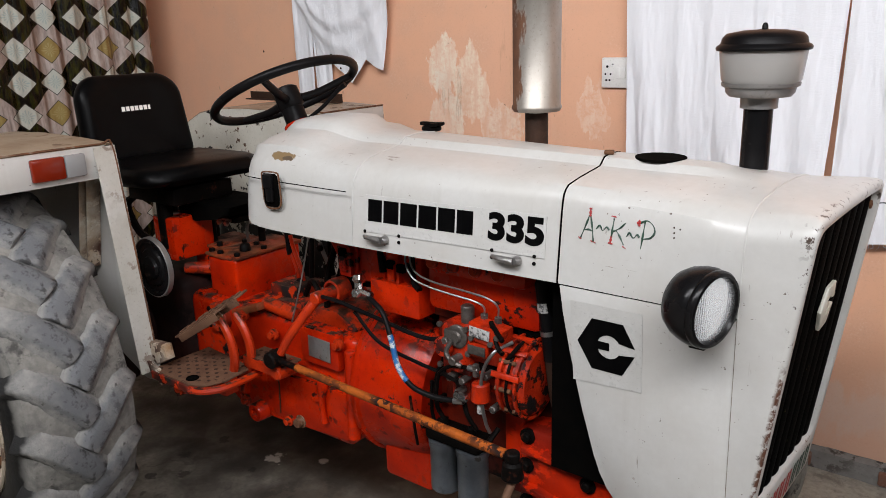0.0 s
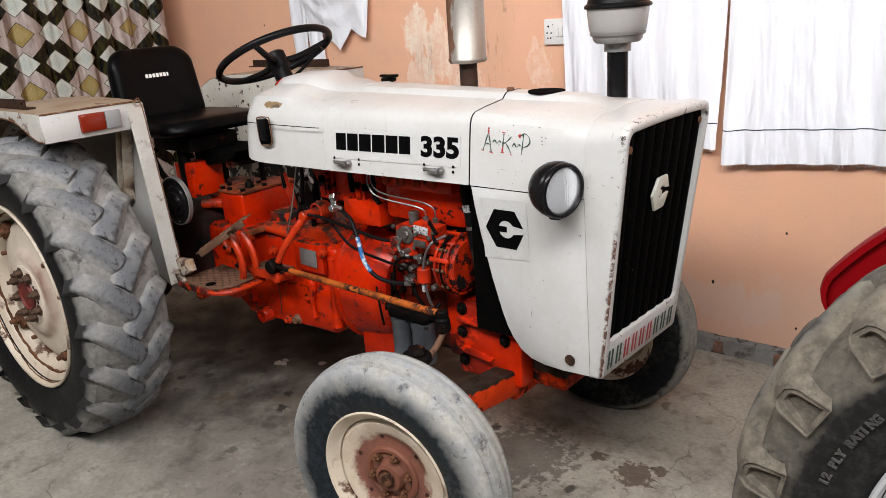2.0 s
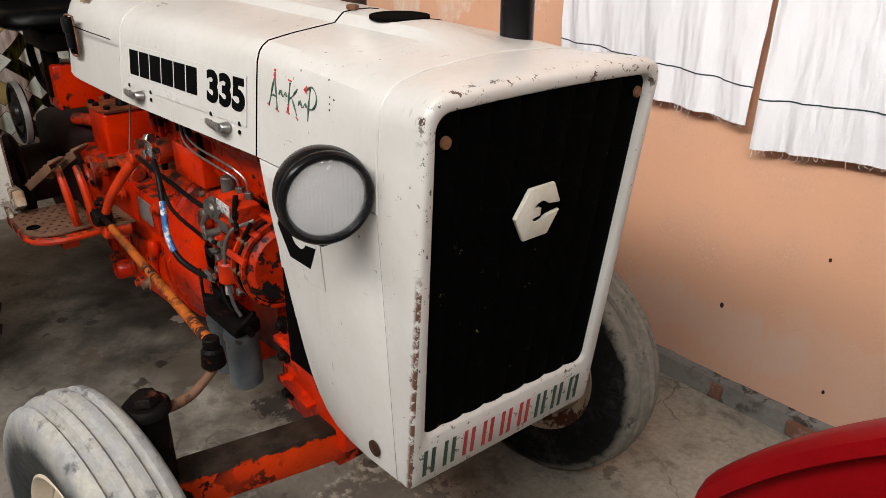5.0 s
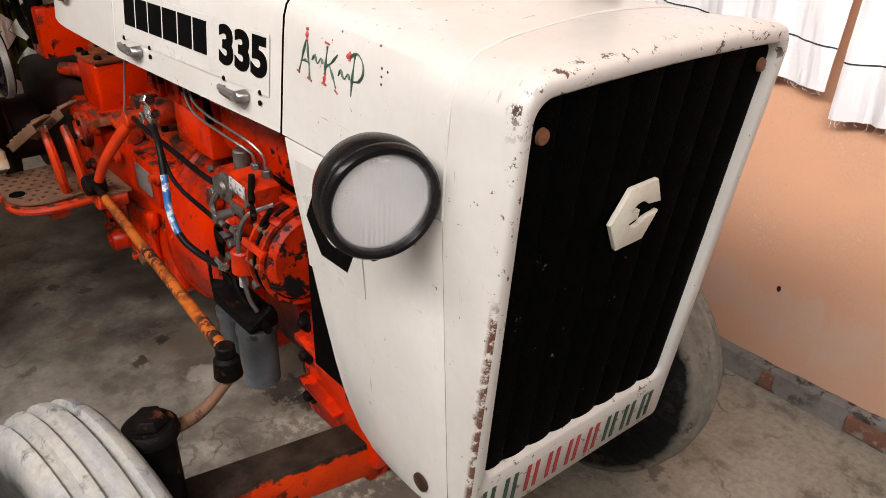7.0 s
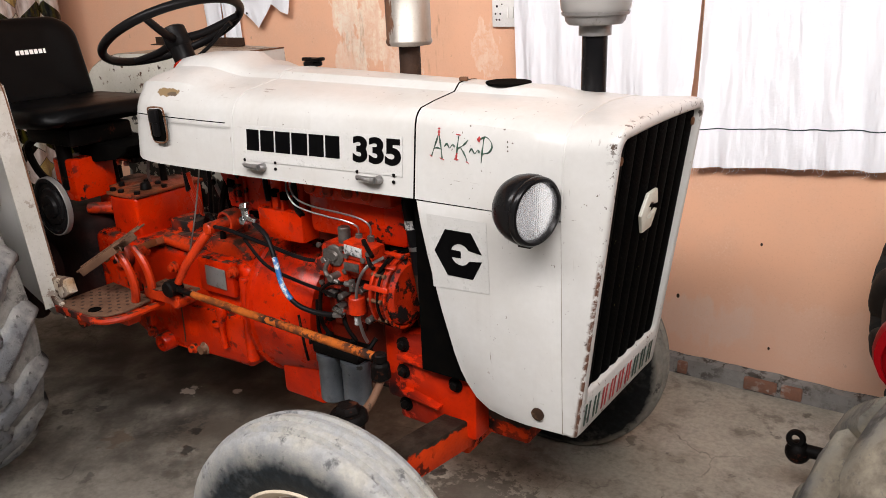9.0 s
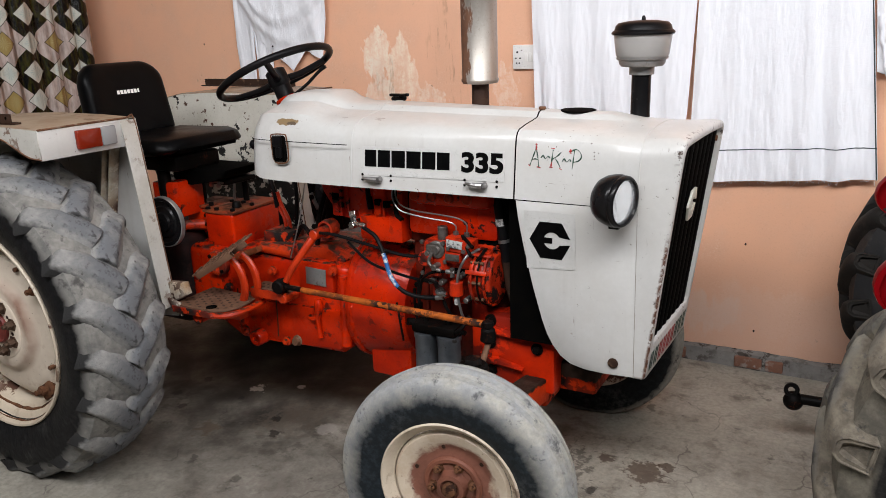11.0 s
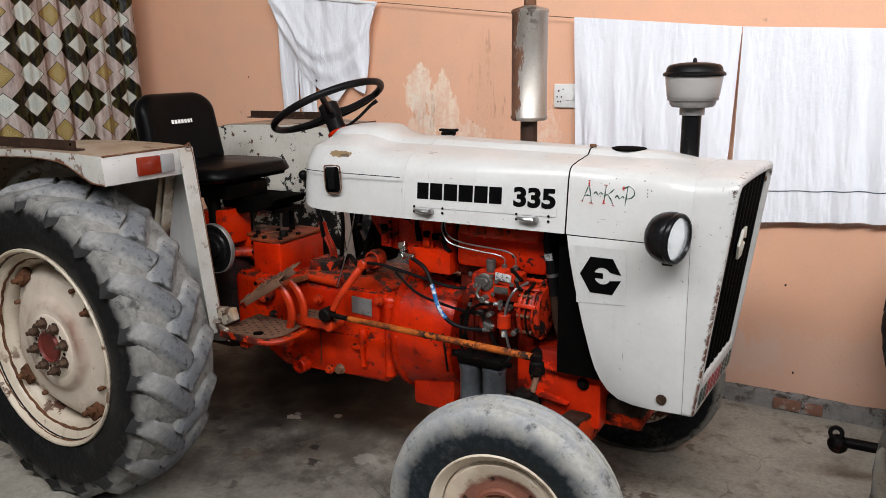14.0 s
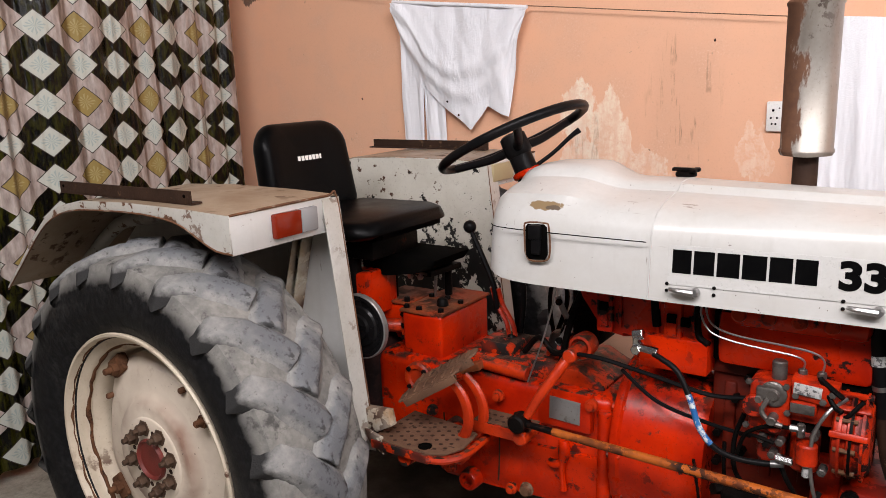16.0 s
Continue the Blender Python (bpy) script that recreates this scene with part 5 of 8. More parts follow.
tube(bm, skin(1.2325, HOOD_MID), 0.0018, 6, smooth=False)
part("seam", bm, WHITE, cowl, "pale paint ridge across the hood joint")
for x, half in ((1.798, HOOD_SEAM), (2.171, NOSE_SEAM)):
    bm = bmn()
    tube(bm, skin(x, half), 0.0017 if x < 2 else 0.0022, 6, smooth=False)
    part("seam", bm, BLACK_LINE if x < 2 else WHITE, nose_top, "dark joint line across the hood" if x < 2 else "painted-over joint ridge round the nose")

SIDE_LEAN = 0.045
for s in (-1, 1):
    edge = [(1.803, 1.0715), (1.811, 1.012), (1.827, 0.924), (1.855, 0.798), (1.884, 0.690), (1.899, 0.648), (1.915, 0.616), (1.941, 0.582), (1.975, 0.560), (2.020, 0.550), (2.08, 0.548), (2.1704, 0.552), (2.1704, 0.80), (2.1704, 1.0715)]
    bm = bmn()
    prism(bm, edge, 0.004, XZ(-0.239), 0.001)
    for v in bm.verts:
        v.co.y = -s * (v.co.y + SIDE_LEAN * max(0.0, 1.06 - v.co.z))
    panel = part("side_panel", bm, WHITE_BODY, T, "white lower nose side panel")
    bm = tube(bmn(), [(2.1706, s * (0.2436 - SIDE_LEAN * max(0.0, 1.06 - z)), z) for z in (0.556, 0.65, 0.75, 0.85, 0.95, 1.06, 1.072)], 0.0009, 6, smooth=False)
    part("seam", bm, DIRT_LINE, panel, "dirty joint line down the cheek")
    bm = bmn()
    lathe(bm, [(0.016, 0), (0.016, 0.003), (0.012, 0.004), (0.001, 0.004)], Matrix.Translation((2.109, s * 0.224, 0.590)) @ Matrix.Rotation(radians(-90 * s), 4, "X"), 24)
    part("drain_hole", bm, DARK_RUST, panel, "dark round hole")

# nose bezel with the grille opening
def front_x(z, y=0.0):
    return 2.213 + 0.125 * (z - 0.55) + 0.04 * y

def lean(y, z):
    """The nose stands a little wider at its lower left-hand corner."""
    return y * (1 + 0.10 * (1.26 - z) / 0.7) if y > 0 else y

def ring(*args):
    pts = rounded(*args, 14)
    a, b_ = pts[13], pts[14]
    top_edge = [(a[0] + (b_[0] - a[0]) * k / 12, a[1]) for k in range(1, 12)]
    side = lambda p, q: [(p[0] + (q[0] - p[0]) * k / 10, p[1] + (q[1] - p[1]) * k / 10) for k in range(1, 10)]
    return pts[:14] + top_edge + pts[14:28] + side(pts[27], pts[28]) + pts[28:] + side(pts[-1], pts[0])

def bezel_loop(ht, hb, zt, zb, rt, rb, dx, crown=0.006, deep=0.0):
    out = []
    for y, z in ring(ht, hb, zt, zb, rt, rb):
        lift = crown * max(0.0, (z - 1.15) / 0.11) * (1 - (y / ht) ** 2)
        out.append((front_x(z, y) + dx - deep * max(0.0, z - 0.66) / 0.6, lean(y, z), z + lift))
    return out

bm = bmn()
def joint(y, z):
    """Onto the outline of the nose joint, above its straight sides."""
    if z < 1.10:
        return y, z
    ys, zs = [p[0] for p in NOSE_SEAM], [p[1] for p in NOSE_SEAM]
    if abs(y) < 0.2:
        return y, float(np.interp(abs(y), ys[::-1], zs[::-1]))
    z = min(z, 1.264)
    return math.copysign(float(np.interp(z, zs, ys)), y), z

back = [(2.1708, *joint(lean(y, z), z)) for y, z in ring(0.2512, 0.2215, 1.270, 0.546, 0.060, 0.012)]
loops = [back, bezel_loop(0.243, 0.220, 1.270, 0.546, 0.048, 0.014, -0.032, 0.010), bezel_loop(0.245, 0.221, 1.268, 0.547, 0.034, 0.012, -0.012, 0.008), bezel_loop(0.243, 0.219, 1.266, 0.549, 0.031, 0.012, -0.004),
         bezel_loop(0.238, 0.214, 1.260, 0.554, 0.029, 0.012, 0.0), bezel_loop(0.229, 0.199, 1.248, 0.655, 0.026, 0.020, 0.0), bezel_loop(0.226, 0.196, 1.245, 0.659, 0.024, 0.020, -0.003, 0.006, 0.0),
         bezel_loop(0.223, 0.193, 1.242, 0.662, 0.022, 0.020, -0.014, 0.006, 0.004)]
rows = [[bm.verts.new(p) for p in lp] for lp in loops]
for a, b_ in zip(rows, rows[1:]):
    n = len(a)
    for i in range(n):
        bm.faces.new((a[i], a[(i + 1) % n], b_[(i + 1) % n], b_[i]))
bezel = part("grille_surround", bm, WHITE_EDGE, T, "white nose surround with chipped rusty edges", angle=50)
bm = bmn()
rows = []
for i in range(97):
    y = -0.229 + 0.458 * i / 96
    wav = 0.0045 * (abs(math.sin(math.pi * 8 * i / 96)) ** 0.6)
    rows.append([(front_x(z, y) - 0.0145 - 0.004 * max(0.0, z - 0.66) / 0.6 + wav, lean(y * (0.86 + 0.14 * (z - 0.65) / 0.6), z), z) for z in (0.648, 0.80, 0.95, 1.1, 1.256)])
sheet(bm, rows)
grille = part("grille", bm, GRILLE, T, "black pressed perforated grille with paint flecks")


def hex_notch(r):
    pts = [(-r, 0.0), (-0.5 * r, 0.86 * r), (0.55 * r, 0.86 * r), (0.95 * r, 0.13 * r), (0.42 * r, 0.20 * r)]
    for a in range(40, 161, 20):
        pts.append((0.08 * r + 0.40 * r * math.cos(radians(a)), 0.40 * r * math.sin(radians(a))))
    pts += [(0.10 * r, 0.13 * r), (0.10 * r, -0.13 * r)]
    for a in range(200, 321, 20):
        pts.append((0.08 * r + 0.40 * r * math.cos(radians(a)), 0.40 * r * math.sin(radians(a))))
    return pts + [(0.42 * r, -0.20 * r), (0.95 * r, -0.13 * r), (0.55 * r, -0.86 * r), (-0.5 * r, -0.86 * r)]


bm = bmn()
tilt = Matrix.Translation((front_x(1.043) - 0.0115, 0.004, 1.045)) @ Matrix.Rotation(radians(7.0), 4, "Y") @ FRONT(0)
prism(bm, hex_notch(0.054), 0.008, tilt, 0.0015)
part("badge", bm, PALE_BADGE, grille, "cream six-sided badge with a notch")
for y, z in ((-0.20, 1.20), (0.205, 1.215)):
    part("grille_screw", lathe(bmn(), [(0.010, 0), (0.009, 0.004), (0.001, 0.006)], Matrix.Translation((front_x(z, y) - 0.012, y, z)) @ Matrix.Rotation(radians(90), 4, "Y"), 14), RUST, grille)

# lettering and marks on the sheet metal
SIDE = Matrix.Translation((1.2345, -0.2852, 1.08)) @ Matrix.Rotation(math.atan2(0.0392, 0.5615), 4, "Z") @ Matrix.Rotation(radians(90 - 6.4), 4, "X")
bm = box(bmn(), (0.288, 0.0905, 0.0003), (0.492, 0.092, 0.0012))
bm.transform(SIDE)
sticker = part("decal", bm, DECAL_CLEAR, hood, "yellowed clear sticker strip behind the lettering")


def bars(name, m, rects, depth, mat, parent, label=""):
    bm = bmn()
    for x0, z0, x1, z1 in rects:
        box(bm, ((x0 + x1) / 2, (z0 + z1) / 2, depth / 2), (x1 - x0, z1 - z0, depth))
    bm.transform(m)
    return parts(name, name[:-1], bm, mat, parent, label)


rects, u = [], 0.052
for wide in (0.042, 0.045, 0.048, 0.050, 0.046, 0.043):
    rects.append((u, 0.0725, u + wide, 0.1265))
    u += wide + 0.0055
bars("brand_mark", SIDE @ Matrix.Translation((0, 0, 0.0009)), rects, 0.0008, DECAL_BLACK, hood, "black bars of a brand lettering")


def text_part(words, size, m, mat, parent, name="lettering", label="", width=1.0, bold=0.0, depth=0.0006):
    cu = bpy.data.curves.new(name, "FONT")
    cu.body, cu.size, cu.extrude, cu.offset = words, size, depth, bold
    tmp = bpy.data.objects.new("tmp", cu)
    scene.collection.objects.link(tmp)
    bpy.context.view_layer.update()
    me = bpy.data.meshes.new_from_object(tmp.evaluated_get(bpy.context.evaluated_depsgraph_get()))
    bpy.data.objects.remove(tmp)
    bm = bmn()
    bm.from_mesh(me)
    bm.transform(m @ Matrix.Diagonal((width, 1, 1, 1)))
    return part(name, bm, mat, parent, label)


text_part("335", 0.080, SIDE @ Matrix.Translation((0.3915, 0.0725, 0.0015)), DECAL_BLACK, hood, "lettering", "bold black model number 335", 1.17, 0.0036)


def on_nose(x, z):
    """A point just proud of the near side of the upper nose panel."""
    k = (x - 1.8005) / (2.03 - 1.8005)
    prof = blend(HOOD_SEAM, NOSE_MID, min(1.0, max(0.0, k)))[:5]
    return Vector((x, -float(np.interp(z, [p[1] for p in prof], [p[0] for p in prof])) - 0.0004, z))


def brush(pts, r, mat, label):
    part("brush_stroke", tube(bmn(), [on_nose(x, z) for x, z in pts], lambda t: r * (0.75 + 0.35 * math.sin(9 * t + pts[0][0] * 90)), 6, 4), mat, nose_top, label)


GREEN_MARK, RED_MARK = "dark green hand-painted letter stroke", "red hand-painted dab on the lettering"
for pts in ([(1.846, 1.180), (1.857, 1.210), (1.864, 1.232)], [(1.864, 1.232), (1.870, 1.206), (1.875, 1.176)], [(1.851, 1.196), (1.862, 1.199), (1.873, 1.196)],
            [(1.880, 1.203), (1.887, 1.210), (1.894, 1.201), (1.902, 1.209), (1.908, 1.204)],
            [(1.917, 1.228), (1.915, 1.205), (1.913, 1.182)], [(1.942, 1.222), (1.930, 1.210), (1.916, 1.202)], [(1.922, 1.206), (1.932, 1.194), (1.941, 1.178)],
            [(1.946, 1.196), (1.952, 1.204), (1.960, 1.195), (1.968, 1.203), (1.973, 1.198)],
            [(1.982, 1.230), (1.980, 1.205), (1.977, 1.176)], [(1.972, 1.226), (1.986, 1.232), (1.999, 1.224), (2.003, 1.211), (1.995, 1.200), (1.981, 1.196)]):
    brush(pts, 0.0021, PAINT_GREEN, GREEN_MARK)
for pts, r in (([(1.861, 1.241), (1.867, 1.241)], 0.0026), ([(1.864, 1.238), (1.865, 1.226)], 0.0034), ([(1.841, 1.181), (1.848, 1.178)], 0.0018), ([(1.868, 1.177), (1.880, 1.174)], 0.0018), ([(1.911, 1.232), (1.922, 1.231)], 0.0018),
               ([(1.914, 1.192), (1.912, 1.179)], 0.0030), ([(1.908, 1.178), (1.918, 1.177)], 0.0020), ([(1.967, 1.225), (1.974, 1.228)], 0.0036), ([(1.971, 1.220), (1.970, 1.232)], 0.0026), ([(1.938, 1.176), (1.946, 1.172)], 0.0016)):
    brush(pts, r, PAINT_RED, RED_MARK)
for x, z in ((2.040, 1.226), (2.041, 1.216), (2.042, 1.207), (2.052, 1.224)):
    part("paint_chip", lathe(bmn(), [(0.0032, 0), (0.0026, 0.0008), (0.0008, 0.001)], Matrix.Translation(on_nose(x, z)) @ Matrix.Rotation(radians(90), 4, "X") @ Matrix.Scale(0.6, 4), 7), DARK_RUST, nose_top)
for s in (-1, 1):
    side = [o for o in T.children if o.name.startswith("side_panel")][0 if s < 0 else 1]
    m = XZ(-0.2432) if s < 0 else Matrix(((1, 0, 0, 0), (0, 0, 1, 0.2432), (0, 1, 0, 0), (0, 0, 0, 1)))
    tip = Matrix.Translation((0, s * 0.0008, 0)) @ Matrix(((1, 0, 0, 0), (0, 1, s * SIDE_LEAN, -s * SIDE_LEAN * 1.06), (0, 0, 1, 0), (0, 0, 0, 1)))
    bm = prism(bmn(), [(1.836, 0.862), (1.992, 0.872), (1.99, 1.045), (1.83, 1.045)], 0.0004, m)
    bm.transform(tip)
    part("decal", bm, DECAL_CLEAR, side, "faint clear sticker patch")
    m = (XZ(-0.2438) if s < 0 else Matrix(((1, 0, 0, 0), (0, 0, 1, 0.2438), (0, 1, 0, 0), (0, 0, 0, 1)))) @ Matrix.Translation((1.913, 0.957, 0))
    bm = prism(bmn(), hex_notch(0.066), 0.001, m)
    bm.transform(tip)
    part("emblem", bm, DECAL_BLACK, side, "black six-sided notched emblem")
# number bars along the lower lip
lip = Matrix.Translation((front_x(0.602) + 0.0012, 0, 0.602)) @ Matrix.Rotation(math.atan(0.04), 4, "Z").inverted() @ Matrix.Rotation(radians(7.1), 4, "Y") @ FRONT(0)
rects_g, rects_r = [], []
for k in range(9):
    y0 = -0.195 + 0.046 * k
    (rects_g if k < 2 or k > 5 else rects_r).append((y0, -0.030, y0 + 0.008, 0.030))
    (rects_g if k < 2 or k > 5 else rects_r).append((y0 + 0.018, -0.030, y0 + 0.026, 0.030))
bars("plate_bars", lip, rects_g, 0.0008, PAINT_GREEN, bezel, "green painted bars")
bars("plate_bars", lip, rects_r, 0.0008, PAINT_RED, bezel, "red painted bars")

# catches, vents and small fittings on the hood
for x in (0.072, 0.435):
    bm = bmn()
    rod(bm, (x + 0.035, 0.032, 0.0), (x + 0.035, 0.032, 0.020), 0.011, 0.009, 14, 0.002)
    tube(bm, [(x - 0.022, 0.036, 0.014), (x, 0.034, 0.020), (x + 0.035, 0.032, 0.020)], lambda t: 0.0045 + 0.004 * t, 8, 4)
    bm.transform(SIDE)
    catch = part("catch", bm, STEEL, hood, "small bare steel hood catch")
    for dx, dz in ((-0.03, 0.046), (-0.03, 0.030), (0.075, 0.046), (0.075, 0.030)):
        bm = lathe(bmn(), [(0.0042, 0), (0.0042, 0.002), (0.001, 0.003)], SIDE @ Matrix.Translation((x + dx, dz, 0)), 10)
        part("screw", bm, GREASE, hood)
bm = bmn()
prism(bm, [(0.915, 1.160), (0.922, 1.150), (0.968, 1.152), (0.976, 1.165), (0.974, 1.236), (0.966, 1.243), (0.920, 1.241), (0.914, 1.232)], 0.004, XZ(-0.2885), 0.0015)
recess = part("latch_recess", bm, BLACK_LINE, cowl, "dark rubber-lined latch recess")
bm = bmn()
box(bm, (0.944, -0.298, 1.222), (0.034, 0.016, 0.038), 0.005)
box(bm, (0.946, -0.297, 1.190), (0.026, 0.012, 0.05), 0.005)
part("latch", bm, BLACK_PLASTIC, cowl, "black rubber strap latch")
bm = bmn()
tube(bm, [(0.912, -0.2895, 1.165), (0.925, -0.2895, 1.147), (0.966, -0.2895, 1.149), (0.981, -0.2895, 1.168), (0.979, -0.2895, 1.235), (0.968, -0.2895, 1.246), (0.918, -0.2895, 1.244), (0.910, -0.2895, 1.230), (0.912, -0.2895, 1.165)], 0.0025, 6, 4)
part("latch_edge", bm, RUST, cowl, "rusty edge round the latch recess")
bm = bmn()
tube(bm, [(0.786, -0.246, 1.224), (0.81, -0.2705, 1.224), (0.85, -0.2835, 1.224), (0.95, -0.2905, 1.223), (1.10, -0.2915, 1.222), (1.228, -0.2885, 1.221)], 0.0014, 6, 4)
part("seam", bm, BLACK_LINE, cowl, "dark seam line along the cowl")
bm = lathe(bmn(), [(0.055, -0.004), (0.055, 0.0015), (0.053, 0.002), (0.052, 0.0008), (0.001, 0.0006)], Matrix.Translation((1.91, 0.006, 1.3150)) @ Matrix.Rotation(radians(0.8), 4, "Y"), 36)
part("radiator_opening", bm, BLACK_LINE, nose_top, "dark round opening over the radiator cap")
bm = bmn()
rod(bm, (1.20, 0.09, 1.325), (1.20, 0.09, 1.340), 0.028, None, 20, 0.004)
box(bm, (1.20, 0.09, 1.345), (0.075, 0.016, 0.010), 0.003)
box(bm, (1.225, 0.085, 1.345), (0.016, 0.05, 0.010), 0.003)
part("fuel_cap", bm, GREASE, T, "dark cast fuel cap")
bm = bmn()
box(bm, (1.80, -0.02, 1.322), (0.022, 0.014, 0.010), 0.003, Matrix.Rotation(radians(20), 4, "Z"))
part("hood_clip", bm, RUST, T, "small rusty hood clip")
# Added black box that gives the gaps between the nose panels their shade.
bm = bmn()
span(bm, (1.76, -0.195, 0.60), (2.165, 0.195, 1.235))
part("radiator", bm, BLACK_LINE, T, "black box for the radiator core, added to darken the nose gaps")

# headlamps on both cheeks
def headlamp(s):
    m = Matrix.Translation((2.146, s * 0.316, 1.111)) @ Matrix.Rotation(radians(16 * s), 4, "Z") @ Matrix.Rotation(radians(92), 4, "Y") @ Matrix.Scale(0.84, 4)
    shell = part("headlamp", lathe(bmn(), [(0.001, -0.096), (0.024, -0.0955), (0.048, -0.089), (0.067, -0.075), (0.079, -0.055), (0.085, -0.034), (0.087, -0.016), (0.0855, -0.008), (0.0835, -0.004), (0.0855, -0.001), (0.085, 0.008), (0.081, 0.013), (0.074, 0.014), (0.070, 0.008), (0.068, -0.012), (0.05, -0.052), (0.001, -0.075)], m, 56), BLACK, T,
                 "round black headlamp with ribbed glass")
    part("reflector", lathe(bmn(), [(0.069, 0.002), (0.060, -0.022), (0.042, -0.046), (0.018, -0.058), (0.001, -0.060)], m, 48), REFLECTOR, shell, "bright lamp reflector")
    part("bulb", lathe(bmn(), [(0.010, -0.056), (0.011, -0.030), (0.008, -0.020), (0.001, -0.017)], m, 20), CHROME, shell)
    # domed glass with a plain back
    bm = bmn()
    front, back_ = [], []
    n_r, n_a = 14, 72
    for i in range(n_r + 1):
        r = 0.0725 * i / n_r
        for rows_, base_ in ((front, 0.026 - 0.018 * (r / 0.0725) ** 2), (back_, 0.0225 - 0.018 * (r / 0.0725) ** 2)):
            loop = []
            for k in range(n_a):
                a = 2 * math.pi * k / n_a
                x, y = r * math.cos(a), r * math.sin(a)
                loop.append((x, y, base_))
            rows_.append(loop)
    for rows_ in (front, back_):
        c = bm.verts.new(m @ Vector((0, 0, rows_[0][0][2])))
        rings = [[bm.verts.new(m @ Vector(p)) for p in lp] for lp in rows_[1:]]
        for k in range(n_a):
            bm.faces.new((c, rings[0][k], rings[0][(k + 1) % n_a]))
        for a_, b_ in zip(rings, rings[1:]):
            for k in range(n_a):
                bm.faces.new((a_[k], a_[(k + 1) % n_a], b_[(k + 1) % n_a], b_[k]))
        if rows_ is front:
            edge_ring = rings[-1]
        else:
            for k in range(n_a):
                bm.faces.new((edge_ring[k], edge_ring[(k + 1) % n_a], rings[-1][(k + 1) % n_a], rings[-1][k]))
    lens = part("lens", bm, LENS_GLASS, shell, "clear ribbed lamp glass", angle=60)
    lens.visible_shadow = False
    bm = bmn()
    box(bm, (2.112, s * 0.255, 1.085), (0.05, 0.04, 0.03), 0.006)
    box(bm, (2.128, s * 0.312, 1.040), (0.03, 0.03, 0.012), 0.003)
    parts("lamp_bracket", "lamp_mount", bm, BLACK, shell)
headlamp(-1), headlamp(1)

# pre-cleaner and exhaust
PC = Matrix.Translation((2.066, 0.148, 1.591)) @ Matrix.Scale(0.84, 4) @ Matrix.Translation((0, 0, -1.591))
stack = part("air_precleaner", lathe(bmn(), [(0.036, 1.15), (0.036, 1.402), (0.033, 1.404), (0.033, 1.15)], PC, 28, True), BLACK, T, "air pre-cleaner with smoky bowl on a black pipe")
part("collar", lathe(bmn(), [(0.034, 1.378), (0.046, 1.380), (0.046, 1.408), (0.040, 1.412), (0.034, 1.412)], PC, 28, True), PLATE_GREY, stack, "grey metal collar")
part("base_ring", lathe(bmn(), [(0.036, 1.408), (0.075, 1.410), (0.084, 1.420), (0.086, 1.432), (0.094, 1.436), (0.096, 1.444), (0.036, 1.444)], PC, 40, True), PLATE_GREY, stack, "grey plastic base ring")
part("bowl", lathe(bmn(), [(0.090, 1.442), (0.097, 1.452), (0.103, 1.500), (0.106, 1.528), (0.101, 1.528), (0.098, 1.500), (0.092, 1.455), (0.03, 1.448), (0.03, 1.442)], PC, 44, True), BOWL_PLASTIC, stack, "smoky translucent dust bowl")
part("cap", lathe(bmn(), [(0.001, 1.524), (0.112, 1.524), (0.115, 1.530), (0.112, 1.536), (0.104, 1.541), (0.100, 1.556), (0.090, 1.566), (0.05, 1.573), (0.008, 1.575), (0.007, 1.584), (0.004, 1.590), (0.001, 1.591)], PC, 44), BLACK_PLASTIC, stack, "black domed cap with wing nut")
MU = Matrix.Translation((1.474, 0.205, 0))
pipe = part("exhaust_pipe", lathe(bmn(), [(0.031, 1.15), (0.031, 1.385), (0.027, 1.385), (0.027, 1.15)], MU, 24, True), DARK_RUST, T, "dark rusty upright exhaust pipe")
part("muffler", lathe(bmn(), [(0.031, 1.376), (0.062, 1.380), (0.067, 1.388), (0.067, 1.394), (0.064, 1.398), (0.064, 1.752), (0.067, 1.756), (0.067, 1.762), (0.062, 1.768), (0.022, 1.780), (0.022, 1.376)], MU, 40, True), MUFFLER_STEEL, pipe, "galvanised muffler drum with rust patches")
part("tail_pipe", lathe(bmn(), [(0.022, 1.77), (0.022, 1.98), (0.019, 1.98), (0.019, 1.77)], MU, 20, True), RUST, pipe, "thin rusty tail pipe")

# steering wheel and controls
C, NRM = Vector((0.735, -0.032, 1.432)), Vector((-0.43, 0.0, 0.90)).normalized()
SW = Matrix.Translation(C) @ NRM.to_track_quat("Z", "Y").to_matrix().to_4x4()
bm = bmn()
ring = [SW @ Vector((0.220 * math.cos(a), 0.220 * math.sin(a), 0)) for a in (2 * math.pi * k / 56 for k in range(57))]
tube(bm, ring, 0.0135, 12, smooth=False)
wheel = part("steering_wheel", bm, BLACK_PLASTIC, T, "black three-spoke steering wheel")
for a in (radians(35), radians(155), radians(275)):
    d = Vector((math.cos(a), math.sin(a), 0))
    bm = tube(bmn(), [SW @ (d * 0.03 + Vector((0, 0, -0.030))), SW @ (d * 0.10 + Vector((0, 0, -0.026))), SW @ (d * 0.217 + Vector((0, 0, -0.002)))], lambda t: 0.014 - 0.003 * t, 10)
    part("spoke", bm, BLACK_PLASTIC, wheel)
part("hub", lathe(bmn(), [(0.001, 0.012), (0.030, 0.012), (0.038, 0.006), (0.040, -0.045), (0.030, -0.06), (0.001, -0.06)], SW, 28), BLACK_PLASTIC, wheel)
bm = rod(bmn(), SW @ Vector((0, 0, -0.05)), SW @ Vector((0, 0, -0.20)), 0.034, 0.036, 20, 0.006)
